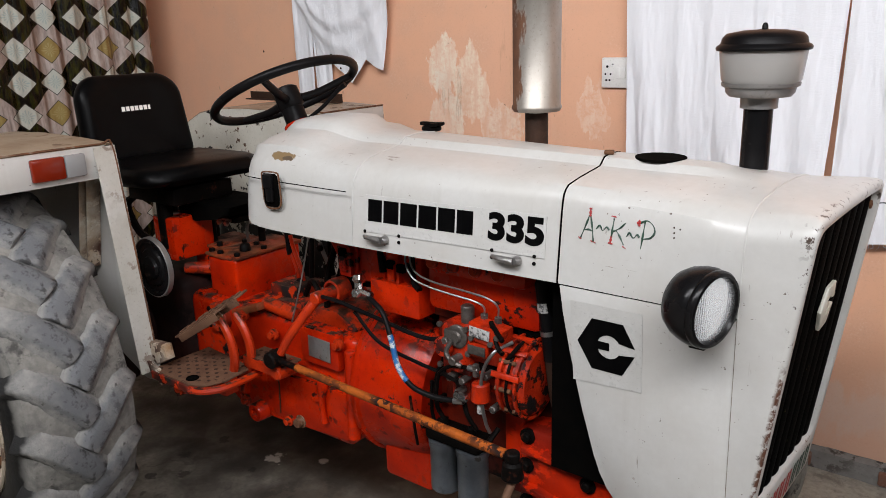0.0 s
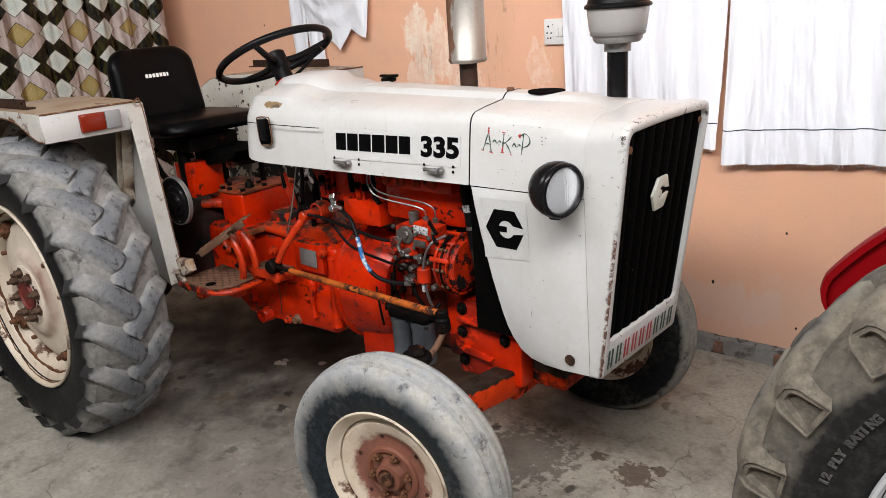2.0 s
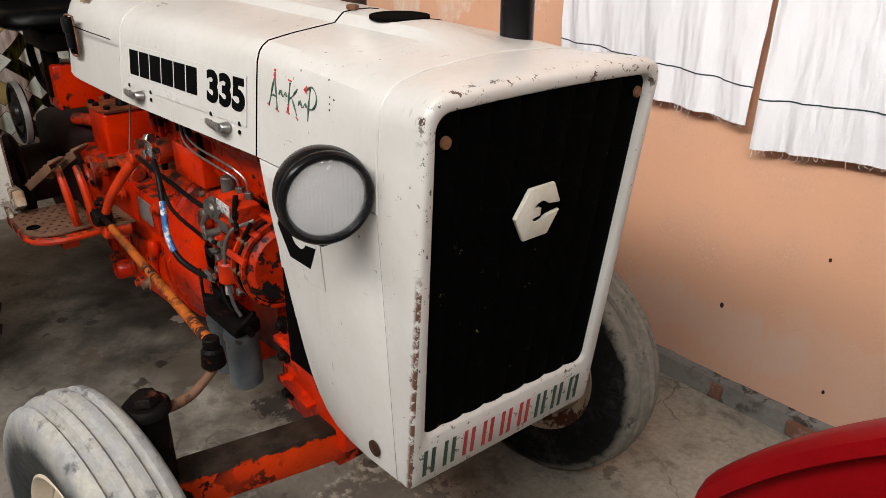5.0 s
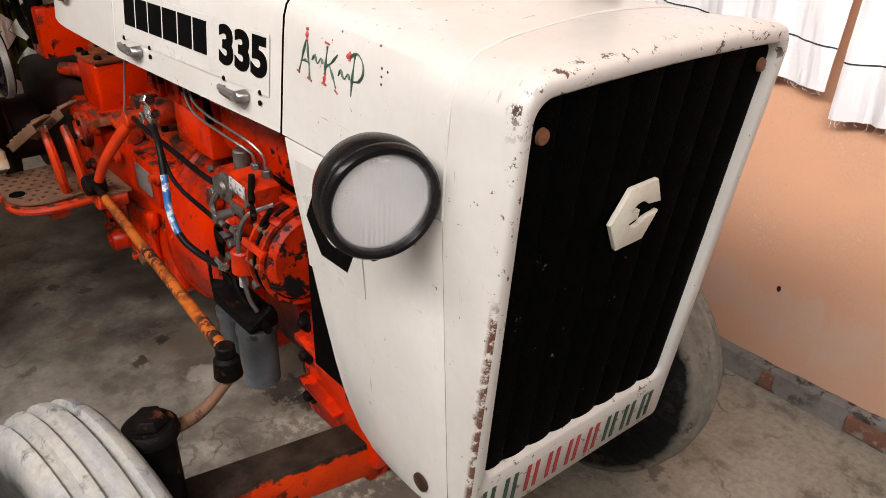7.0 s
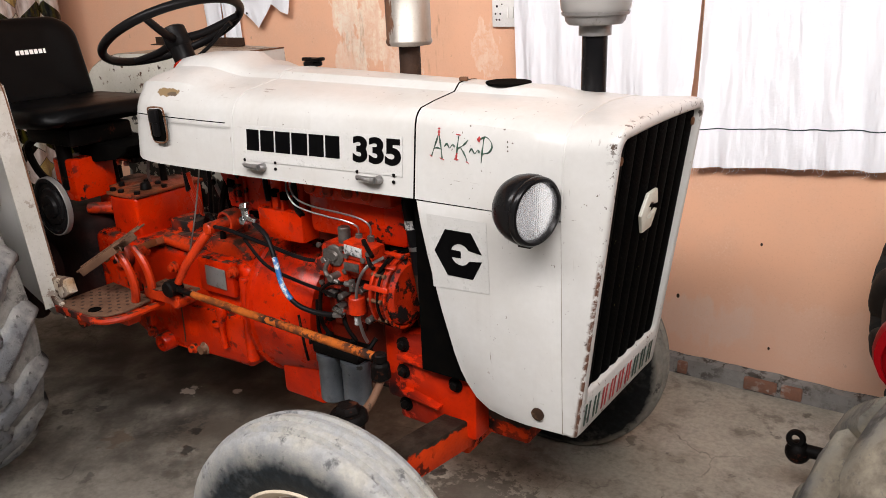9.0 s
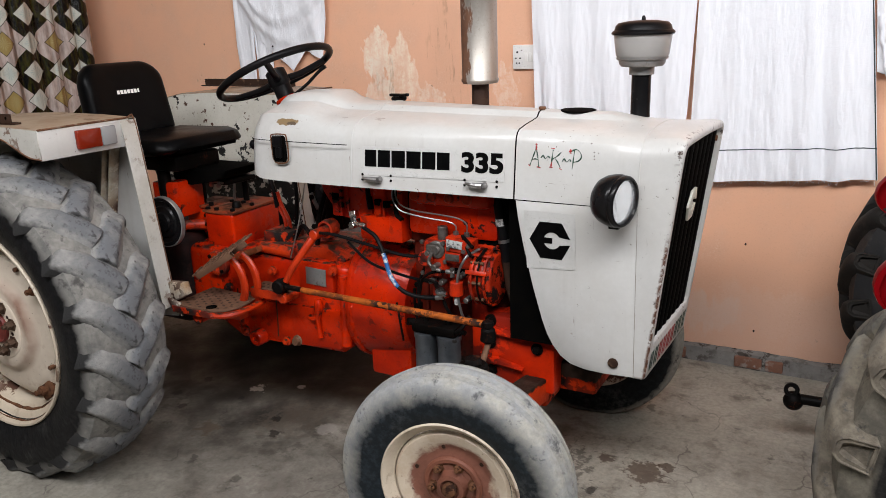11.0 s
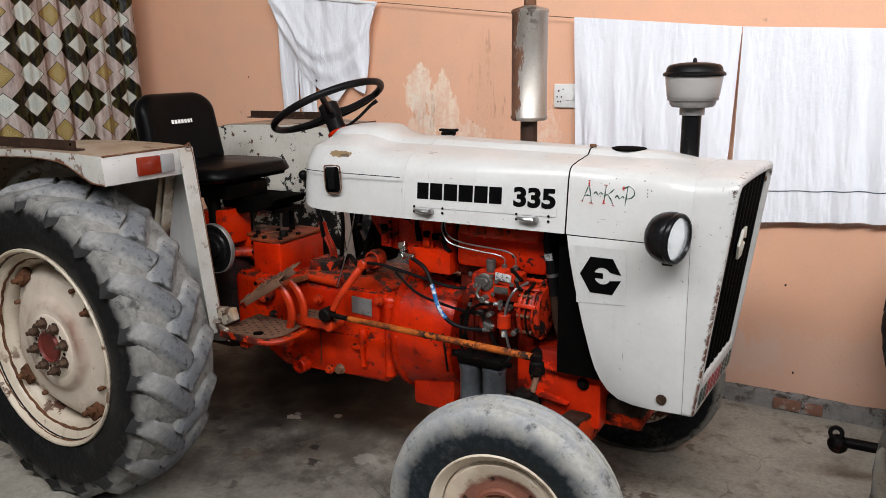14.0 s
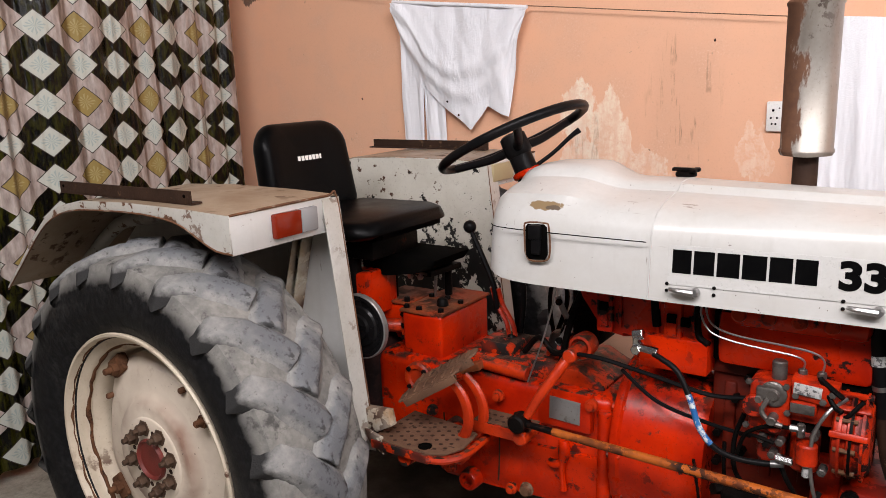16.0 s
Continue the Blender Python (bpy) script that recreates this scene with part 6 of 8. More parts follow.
column = part("steering_column", bm, BLACK_PLASTIC, T, "black steering column")
part("column_collar", rod(bmn(), SW @ Vector((0, 0, -0.10)), SW @ Vector((0, 0, -0.118)), 0.044, None, 20, 0.004), ORANGE, column, "orange collar")
bm = tube(bmn(), [C + Vector((0.05, 0.03, -0.085)), C + Vector((0.10, 0.055, -0.045)), C + Vector((0.145, 0.075, 0.0)), C + Vector((0.17, 0.085, 0.020))], lambda t: 0.006 + 0.006 * max(0, t - 0.55), 10)
part("throttle_lever", bm, BLACK_PLASTIC, T, "black hand throttle lever")
bm = bmn()
span(bm, (0.783, -0.20, 1.14), (0.80, 0.20, 1.24), 0.005)
part("dashboard", bm, BLACK_PLASTIC, T, "dark dashboard panel behind the cowl")

# driver's seat
SEAT_Y = -0.085


def padded(outline, thick, curl=0.0, rings=9):
    """A stuffed pad over an outline in y, z: full faces with a soft rounded edge, thick along x."""
    bm = bmn()
    n = len(outline)
    cy, cz = sum(p[0] for p in outline) / n, sum(p[1] for p in outline) / n
    bend = []
    for k in range(rings):
        a = math.pi / 2 * k / (rings - 1)
        bend.append((1 - (1 - math.sin(a)) * 0.34, max(0.0, math.cos(a)) ** 0.8))
    order = [(1, 0.3, 1.03)] + [(1, r, h) for r, h in bend] + [(-1, r, h) for r, h in bend[-2::-1]] + [(-1, 0.3, 1.03)]
    grid_ = []
    for s_, r, h in order:
        grid_.append([bm.verts.new((s_ * h * thick / 2 + curl * (cy + (y - cy) * r) ** 2, cy + (y - cy) * r, cz + (z - cz) * r)) for y, z in outline])
    for a, b_ in zip(grid_, grid_[1:]):
        for k in range(n):
            bm.faces.new((a[k], a[(k + 1) % n], b_[(k + 1) % n], b_[k]))
    bm.faces.new(grid_[0]), bm.faces.new(grid_[-1])
    return bm


out = []
for cy, cz, r, a0 in ((0.105, 0.235, 0.095, 0), (-0.105, 0.235, 0.095, 90), (-0.165, 0.045, 0.045, 180), (0.165, 0.045, 0.045, 270)):
    for k in range(10):
        a = radians(a0 + 10 * k)
        out.append((cy + r * math.cos(a), cz + r * math.sin(a)))
bm = padded(out, 0.105, 0.9)
bm.transform(Matrix.Translation((-0.062, SEAT_Y, 1.152)) @ Matrix.Rotation(radians(-8), 4, "Y"))
backrest = part("seat_back", bm, VINYL, T, "black vinyl seat back with white brand bars", angle=80)
bm = bmn()
for k in range(8):
    box(bm, (0, -0.060 + 0.0172 * k, 0), (0.002, 0.0125, 0.016))
bm.transform(Matrix.Translation((-0.0345, SEAT_Y + 0.015, 1.362)) @ Matrix.Rotation(radians(-8), 4, "Y"))
parts("brand_mark", "brand_bar", bm, PLASTIC_WHITE, backrest, "white bars of a brand lettering")
bm = bmn()
out = []
for cx, cy, r, a0 in ((0.33, 0.15, 0.09, 0), (0.04, 0.16, 0.05, 90), (0.04, -0.16, 0.05, 180), (0.33, -0.15, 0.09, 270)):
    for k in range(7):
        a = radians(a0 + 15 * k)
        out.append((cx + r * math.cos(a), cy + r * math.sin(a)))
prism(bm, out, 0.074, None, 0.034)
for v in bm.verts:
    if v.co.z > 0.03:
        v.co.z -= 0.10 * max(0.0, v.co.x - 0.22)
bm.transform(Matrix.Translation((-0.02, SEAT_Y, 1.120)) @ Matrix.Rotation(radians(-3), 4, "Y"))
cushion = part("seat_cushion", bm, VINYL, T, "black vinyl seat cushion with scuffed front", angle=75)
bm = bmn()
span(bm, (0.05, SEAT_Y - 0.12, 1.06), (0.33, SEAT_Y + 0.12, 1.122), 0.01)
for dy in (-0.09, 0.09):
    tube(bm, [(0.05, SEAT_Y + dy, 1.07), (-0.02, SEAT_Y + dy, 1.02), (0.04, SEAT_Y + dy, 0.93), (0.16, SEAT_Y + dy, 0.90)], 0.014, 8)
    rod(bm, (0.22, SEAT_Y + dy, 0.90), (0.22, SEAT_Y + dy, 1.07), 0.026, None, 14)
parts("seat_mount", "seat_spring", bm, GREASE, T, "greasy black seat springs and frame")


# mudguards
def mudguard(s, mat, inner_mat):
    f = lambda y: s * y
    prof = [(0.418, 1.306), (0.25, 1.312), (0.0, 1.314), (-0.22, 1.306), (-0.33, 1.285), (-0.42, 1.245), (-0.50, 1.185), (-0.60, 1.098), (-0.72, 0.992)]
    bm = bmn()
    sheet(bm, [[(x, f(y), z) for y in (0.400, 0.45, 0.52, 0.60, 0.68, 0.74, 0.772, 0.776)] for x, z in prof])
    top = solid(part("mudguard", bm, GUARD_TOP, T, "flat-topped mudguard stained brown, rusty at its edges"), 0.003)
    bm = bmn()
    inner = [(0.418, 1.304), (0.497, 0.66), (0.505, 0.555), (0.42, 0.545), (0.25, 0.62), (0.10, 0.72), (-0.20, 0.75), (-0.50, 0.95), (-0.62, 1.075), (-0.50, 1.18), (-0.42, 1.24), (-0.33, 1.28), (-0.22, 1.302), (0.0, 1.31), (0.25, 1.308)]
    m = XZ(-0.398) if s < 0 else Matrix(((1, 0, 0, 0), (0, 0, 1, 0.398), (0, 1, 0, 0), (0, 0, 0, 1)))
    prism(bm, inner, 0.003, m)
    part("inner_plate", bm, inner_mat, top, "upright mudguard plate")
    bm = bmn()
    lo, hi = Vector((0.500, 0.60)), Vector((0.420, 1.30))
    sheet(bm, [[(lo.x + (hi.x - lo.x) * t, f(y), lo.y + (hi.y - lo.y) * t) for y in (0.396, 0.43, 0.462)] for t in (0, 0.25, 0.5, 0.75, 1.0)])
    solid(part("front_flange", bm, mat, top, "folded front edge of the mudguard"), 0.003, 0)
    bm = bmn()
    sheet(bm, [[(0.30 - 0.09 * t, f(y), 1.20 - 0.30 * t) for y in (0.405, 0.425, 0.455, 0.46)] for t in (0, 0.3, 0.6, 1.0)])
    sheet(bm, [[(0.33 - 0.09 * t, f(y), 1.22 - 0.32 * t) for y in (0.405, 0.43, 0.45)] for t in (0, 0.3, 0.6, 1.0)])
    solid(part("stiffener", bm, RUST_WHITE, top, "rust-stained folded stiffener"), 0.003, 0)
    # outer lip: deep at the front corner, a narrow roll further back
    bm = bmn()
    lip = [(0.418, 0.094), (0.36, 0.092), (0.31, 0.075), (0.25, 0.050), (0.20, 0.036), (0.12, 0.028), (0.0, 0.026), (-0.22, 0.026), (-0.33, 0.024), (-0.42, 0.022), (-0.50, 0.02), (-0.60, 0.018), (-0.72, 0.012)]
    zs = np.interp([x for x, _ in lip], [p[0] for p in prof][::-1], [p[1] for p in prof][::-1])
    sheet(bm, [[(x, f(0.776), float(z)), (x - 0.0, f(0.778), float(z) - d * 0.5), (x, f(0.776), float(z) - d)] for (x, d), z in zip(lip, zs)])
    solid(part("lip", bm, mat, top, "folded outer lip"), 0.003, 0)
    bm = span(bmn(), (0.412, min(f(0.776), f(0.425)), 1.208), (0.418, max(f(0.776), f(0.425)), 1.304), 0.001)
    face = part("lamp_board", bm, WHITE_BODY, top, "white lamp board on the mudguard")
    bm = tube(bmn(), [(0.4185, f(0.776), 1.307), (0.4190, f(0.60), 1.3085), (0.4185, f(0.44), 1.307), (0.419, f(0.404), 1.304), (0.440, f(0.400), 1.13), (0.462, f(0.3995), 0.94), (0.484, f(0.3995), 0.75), (0.499, f(0.3995), 0.62)], 0.0032, 6, 4)
    part("rusty_edge", bm, RUST, top, "rusty bare edge of the mudguard")
    bm = tube(bmn(), [(x, f(0.7785), float(z) - d) for (x, d), z in zip(lip, zs)], 0.0026, 6, 2)
    part("rusty_edge", bm, RUST, top, "rusty bare edge of the mudguard lip")
    if s < 0:
        amber = part("indicator_lens", span(bmn(), (0.418, -0.648, 1.226), (0.437, -0.556, 1.290), 0.005), AMBER, face, "amber indicator lens")
        part("side_lens", span(bmn(), (0.418, -0.555, 1.226), (0.436, -0.495, 1.290), 0.005), CLEAR_LENS, face, "grey side lamp lens")
    else:
        part("side_lens", span(bmn(), (0.418, 0.425, 1.226), (0.434, 0.575, 1.292), 0.006), YELLOWED_LENS, face, "yellowed lamp lens")
    bm = bmn()
    span(bm, (-0.39, min(f(0.735), f(0.700)), 1.314), (0.225, max(f(0.735), f(0.700)), 1.319))
    span(bm, (-0.39, min(f(0.735), f(0.731)), 1.318), (0.225, max(f(0.735), f(0.731)), 1.350))
    part("grab_rail", bm, DARK_RUST, top, "rusty angle-iron rail")
    if s < 0:
        for x in (0.20, -0.37):
            part("rail_hole", rod(bmn(), (x, -0.7355, 1.336), (x, -0.7365, 1.336), 0.005, None, 10), BLACK_LINE, top)
    bm = bmn()
    tube(bm, [(-0.62, f(0.56), 1.03), (-0.42, f(0.56), 1.17), (-0.30, f(0.56), 1.21), (-0.12, f(0.56), 1.235)], 0.022, 10)
    part("support_tube", bm, WHITE_OLD, top, "white support tube under the mudguard")
    top.location = (-0.026 if s < 0 else -0.050, s * 0.018, 0)
    return top


mudguard(-1, WHITE_OLD, WHITE_BODY), mudguard(1, WHITE_OLD, PEELING)
bm = bmn()
prism(bm, [(0.440, 0.69), (0.545, 0.70), (0.555, 0.655), (0.50, 0.625), (0.455, 0.635)], 0.03, XZ(-0.405), 0.004)
part("step_bracket", bm, RUST_WHITE, T, "rust-stained white step bracket")
bm = bmn()
prism(bm, [(0.475, 0.64), (0.535, 0.625), (0.540, 0.575), (0.490, 0.60)], 0.012, XZ(-0.445), 0.002)
part("step_bracket", bm, RUST_WHITE, T)

# foot step, pedals and linkages
bm = bmn()
prism(bm, [(0.500, -0.455), (0.690, -0.455), (0.735, -0.43), (0.760, -0.375), (0.745, -0.27), (0.500, -0.25)], 0.008, Matrix.Translation((0, 0, 0.612)), 0.002)
plate = part("foot_plate", bm, DUSTY_STEEL, T, "dusty brown perforated foot plate")
hole_mesh = plain_mesh("hole", lathe(bmn(), [(0.0062, 0), (0.0060, 0.0008), (0.0003, 0.0010)], None, 10))
hole_mesh.materials.append(DARK_RUST)
for i in range(9):
    for j in range(6):
        x, y = 0.520 + 0.025 * i, -0.438 + 0.031 * j + 0.015 * (i % 2)
        if y > -0.27 or x > 0.745 or (x > 0.70 and y < -0.41):
            continue
        local_part("hole", hole_mesh, (DARK_RUST,), plate, Matrix.Translation((x, y, 0.6195)))
bm = lathe(bmn(), [(0.020, 0.0), (0.019, 0.002), (0.015, 0.002), (0.014, 0.0006), (0.001, 0.0006)], Matrix.Translation((0.665, -0.425, 0.6200)), 24)
part("hole", bm, BLACK_LINE, plate, "large round hole")
bm = prism(bmn(), [(0.735, -0.285), (0.905, -0.270), (0.905, -0.205), (0.735, -0.205)], 0.008, Matrix.Translation((0, 0, 0.655)), 0.002)
shelf = part("foot_plate", bm, DUSTY_STEEL, T, "narrow dusty perforated plate beside the gearbox")
for i in range(7):
    for j in range(2):
        local_part("hole", hole_mesh, (DARK_RUST,), shelf, Matrix.Translation((0.755 + 0.022 * i, -0.262 + 0.028 * j, 0.6625)))
bm = span(bmn(), (0.735, -0.290, 0.628), (0.905, -0.282, 0.662), 0.002)
part("plate_flange", bm, ORANGE_OLD, shelf, "chipped orange folded edge")
bm = bmn()
rod(bm, (0.885, -0.215, 0.640), (0.885, -0.292, 0.640), 0.024, 0.022, 16, 0.004)
part("plate_boss", bm, ORANGE_OLD, shelf, "orange fixing boss with bolt")
bm = bmn()
span(bm, (0.50, -0.462, 0.590), (0.70, -0.452, 0.615), 0.003)
tube(bm, [(0.69, -0.455, 0.602), (0.735, -0.432, 0.600), (0.765, -0.375, 0.600), (0.76, -0.25, 0.598)], 0.012, 8)
box(bm, (0.62, -0.35, 0.585), (0.26, 0.05, 0.05), 0.006)
rod(bm, (0.60, -0.12, 0.57), (0.60, -0.44, 0.57), 0.022, None, 14)
parts("step_frame", "step_bar", bm, ORANGE_OLD, T, "greasy orange step frame")
for dx, dy in ((0.0, 0.0), (0.022, 0.045)):
    bm = tube(bmn(), [(0.690 + dx, -0.335 + dy, 0.790), (0.728 + dx, -0.337 + dy, 0.757), (0.748 + dx, -0.334 + dy, 0.705), (0.738 + dx, -0.325 + dy, 0.645), (0.695 + dx, -0.305 + dy, 0.595), (0.62, -0.28 + dy, 0.562)], lambda t: 0.0135 + 0.003 * math.sin(3 * t), 8)
    for v in bm.verts:
        v.co.y = -0.32 + dy + (v.co.y + 0.32 - dy) * 0.75
    part("pedal_arm", bm, ORANGE_OLD, T, "worn orange brake pedal arm")
R = Matrix.Translation((0.645, -0.312, 0.788)) @ Matrix.Rotation(radians(14), 4, "Z") @ Matrix.Rotation(radians(-31), 4, "Y") @ Matrix.Rotation(radians(9), 4, "X")
for k, (y0, x0, x1) in enumerate(((-0.040, -0.125, 0.085), (0.024, -0.095, 0.125))):
    bm = bmn()
    prism(bm, [(x0, y0 - 0.026), (x1 - 0.02, y0 - 0.028), (x1, y0 - 0.010), (x1, y0 + 0.018), (x1 - 0.015, y0 + 0.027), (x0 + 0.02, y0 + 0.027), (x0, y0 + 0.012)], 0.007, None, 0.002)
    bm.transform(R)
    pad = part("brake_pedal", bm, DUSTY_STEEL, T, "worn dusty steel brake pedal pad")
    bm = box(bmn(), ((x0 + x1) / 2, y0 - 0.028, -0.008), (x1 - x0 - 0.03, 0.005, 0.022), 0.002)
    bm.transform(R)
    part("pedal_flange", bm, DUSTY_STEEL, pad)
    for i in range(6):
        bm = box(bmn(), (x0 + 0.025 + 0.033 * i, y0, 0.009), (0.007, 0.044, 0.006), 0.002)
        bm.transform(R)
        part("pedal_rib", bm, DUSTY_STEEL, pad)
for dx in (-0.02, 0.045):
    bm = lathe(bmn(), [(0.013, 0), (0.013, 0.006), (0.007, 0.007), (0.007, 0.016), (0.001, 0.017)], R @ Matrix.Translation((dx, -0.031, -0.014)) @ Matrix.Rotation(radians(90), 4, "X"), 6)
    part("pedal_bolt", bm, RUST, T)
bm = bmn()
tube(bm, [(0.995, -0.195, 0.875), (0.975, -0.225, 0.835), (0.935, -0.262, 0.765), (0.905, -0.280, 0.705)], lambda t: 0.016 - 0.004 * t, 10)
rod(bm, (1.0, -0.13, 0.875), (1.0, -0.222, 0.875), 0.019, None, 18, 0.004)
part("drop_arm", bm, ORANGE_OLD, T, "orange steering drop arm")
bm = bmn()
rod(bm, (0.885, -0.262, 0.688), (0.885, -0.312, 0.688), 0.026, None, 16, 0.005)
rod(bm, (0.885, -0.285, 0.670), (0.885, -0.285, 0.712), 0.016, None, 12)
ball = part("ball_joint", bm, GREASE, T, "greasy black ball joint")
bm = bmn()
rod(bm, (0.90, -0.287, 0.688), (1.00, -0.297, 0.690), 0.009, None, 12)
part("drag_link_end", bm, GREASE, T, "black threaded link end")
part("drag_link", rod(bmn(), (0.99, -0.296, 0.690), (1.745, -0.364, 0.708), 0.0108, 0.0120, 14, 0.002), ROD_PAINT, T, "long chipped orange steering drag link")
bm = bmn()
rod(bm, (1.763, -0.366, 0.655), (1.763, -0.366, 0.700), 0.025, 0.022, 18, 0.006)
rod(bm, (1.763, -0.366, 0.700), (1.763, -0.366, 0.722), 0.017, None, 12, 0.003)
part("ball_joint", bm, GREASE, T, "greasy ball joint with rubber boot")
bm = tube(bmn(), [(1.763, -0.366, 0.650), (1.770, -0.42, 0.618), (1.778, -0.47, 0.615), (1.785, -0.515, 0.632)], lambda t: 0.009 + 0.004 * t, 10)
part("steering_arm", bm, DUSTY_STEEL, T, "rusty orange steering arm")
for s in (-1, 1):
    bm = bmn()
    y = s * 0.515
    rod(bm, (1.785, y, 0.33), (1.785, y, 0.625), 0.036, None, 20, 0.004)
    rod(bm, (1.785, y, 0.625), (1.785, y, 0.650), 0.046, 0.044, 20, 0.006)
    rod(bm, (1.785, y, 0.650), (1.785, y, 0.668), 0.030, 0.026, 6, 0.003)
    part("kingpin", bm, GREASE, T, "greasy dark kingpin post")
    part("stub_axle", rod(bmn(), (1.785, y, 0.35), (1.79, s * 0.61, 0.342), 0.030, 0.025, 16), GREASE, T)
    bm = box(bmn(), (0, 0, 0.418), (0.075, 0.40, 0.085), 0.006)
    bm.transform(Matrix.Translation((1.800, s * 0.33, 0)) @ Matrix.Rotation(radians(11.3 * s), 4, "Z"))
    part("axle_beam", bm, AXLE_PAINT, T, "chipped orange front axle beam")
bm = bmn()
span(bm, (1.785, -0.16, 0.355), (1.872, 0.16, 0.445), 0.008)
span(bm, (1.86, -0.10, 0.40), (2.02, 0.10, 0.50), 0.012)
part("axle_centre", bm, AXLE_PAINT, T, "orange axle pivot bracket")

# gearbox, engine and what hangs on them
# Black block for the seat bracket and the shade under the seat.
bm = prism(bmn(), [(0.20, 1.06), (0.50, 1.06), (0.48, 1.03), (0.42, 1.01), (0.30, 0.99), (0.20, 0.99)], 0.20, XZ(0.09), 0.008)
part("seat_bracket", bm, BLACK_LINE, T, "black block for the seat bracket and the shade below the seat")
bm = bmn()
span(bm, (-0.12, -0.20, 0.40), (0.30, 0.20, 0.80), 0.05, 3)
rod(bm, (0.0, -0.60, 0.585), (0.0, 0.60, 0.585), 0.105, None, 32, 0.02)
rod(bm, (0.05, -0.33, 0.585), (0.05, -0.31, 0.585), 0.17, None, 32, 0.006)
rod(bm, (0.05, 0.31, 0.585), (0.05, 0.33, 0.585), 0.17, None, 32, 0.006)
parts("rear_axle_housing", "axle_tube", bm, ORANGE_DEEP, T, "orange rear axle housing, coloured near black for its shade")
bm = bmn()
span(bm, (0.28, -0.165, 0.425), (1.105, 0.165, 0.752), 0.035, 3)
prism(bm, [(0.46, 0.44), (0.56, 0.385), (0.74, 0.40), (1.06, 0.405), (1.10, 0.46), (1.10, 0.58), (0.46, 0.56)], 0.36, XZ(0.18), 0.02)
box(bm, (0.97, -0.175, 0.705), (0.16, 0.03, 0.115), 0.008)
span(bm, (0.55, -0.20, 0.445), (0.60, 0.20, 0.56), 0.018)
rod(bm, (1.085, -0.170, 0.72), (1.085, -0.178, 0.44), 0.020, None, 14, 0.004)
parts("gearbox", "casing_rib", bm, ORANGE, T, "orange gearbox casing with ribs")
for x, z in ((0.585, 0.425), (0.80, 0.415), (0.62, 0.735), (0.76, 0.70), (1.05, 0.735), (0.52, 0.60)):
    part("casing_bolt", lathe(bmn(), [(0.018, 0), (0.018, 0.012), (0.011, 0.014), (0.011, 0.026), (0.001, 0.028)], Matrix.Translation((x, -0.178, z)) @ Matrix.Rotation(radians(90), 4, "X"), 12), ORANGE_OLD, T)
bm = bmn()
lathe(bm, [(0.052, 0), (0.052, 0.020), (0.046, 0.026), (0.034, 0.026), (0.030, 0.018), (0.001, 0.018)], Matrix.Translation((0.468, -0.165, 0.694)) @ Matrix.Rotation(radians(90), 4, "X"), 32)
boss = part("shaft_boss", bm, ORANGE_OLD, T, "round orange shaft boss with worn paint")
for k in range(4):
    a = radians(45 + 90 * k)
    bm = lathe(bmn(), [(0.008, 0), (0.008, 0.007), (0.001, 0.008)], Matrix.Translation((0.468 + 0.041 * math.cos(a), -0.190, 0.694 + 0.041 * math.sin(a))) @ Matrix.Rotation(radians(90), 4, "X"), 6)
    part("boss_bolt", bm, GREASE, boss)
bm = bmn()
lathe(bm, [(0.034, 0), (0.032, 0.045), (0.028, 0.050), (0.017, 0.050), (0.015, 0.035), (0.001, 0.034)], Matrix.Translation((0.662, -0.168, 0.412)) @ Matrix.Rotation(radians(90), 4, "X"), 28)
part("casing_lug", bm, ORANGE, T, "orange casing lug with a bored end")
bm = bmn()
lathe(bm, [(0.022, 0), (0.022, 0.012), (0.016, 0.014), (0.015, 0.030), (0.001, 0.032)], Matrix.Translation((0.848, -0.170, 0.424)) @ Matrix.Rotation(radians(90), 4, "X"), 14)
part("drain_plug", bm, RUST, T, "rusty drain plug")
bm = bmn()
tube(bm, [(0.968, -0.186, 0.612), (0.972, -0.190, 0.575), (0.966, -0.190, 0.530), (0.970, -0.188, 0.462)], lambda t: 0.013 + 0.004 * math.sin(6 * t), 10)
tube(bm, [(0.925, -0.184, 0.534), (0.945, -0.190, 0.536), (0.968, -0.188, 0.545)], 0.013, 10)
parts("cast_rib", "cast_rib", bm, ORANGE, T, "moulded rib on the gearbox casting")
for x0, z0, x1, z1 in ((0.56, 0.425, 0.56, 0.60), (0.752, 0.425, 0.758, 0.58)):
    part("casting_joint", tube(bmn(), [(x0, -0.1815, z0), ((x0 + x1) / 2 + 0.002, -0.1815, (z0 + z1) / 2), (x1, -0.1812, z1)], 0.0022, 6, 4), DARK_RUST, T, "dark oily joint in the casting")
bm = span(bmn(), (0.556, -0.190, 0.742), (0.700, -0.150, 0.766), 0.004)
bm.transform(Matrix.Translation((0.63, 0, 0.754)) @ Matrix.Rotation(radians(-20), 4, "Y") @ Matrix.Translation((-0.63, 0, -0.754)))
part("lever_bracket", bm, OILY_LID, T, "oily brown lever bracket")
part("gear_boot", lathe(bmn(), [(0.050, 0.76), (0.048, 0.785), (0.036, 0.800), (0.022, 0.815), (0.012, 0.830), (0.001, 0.832)], Matrix.Translation((0.715, -0.02, 0)), 24), BLACK_PLASTIC, T, "black rubber gear lever boot")
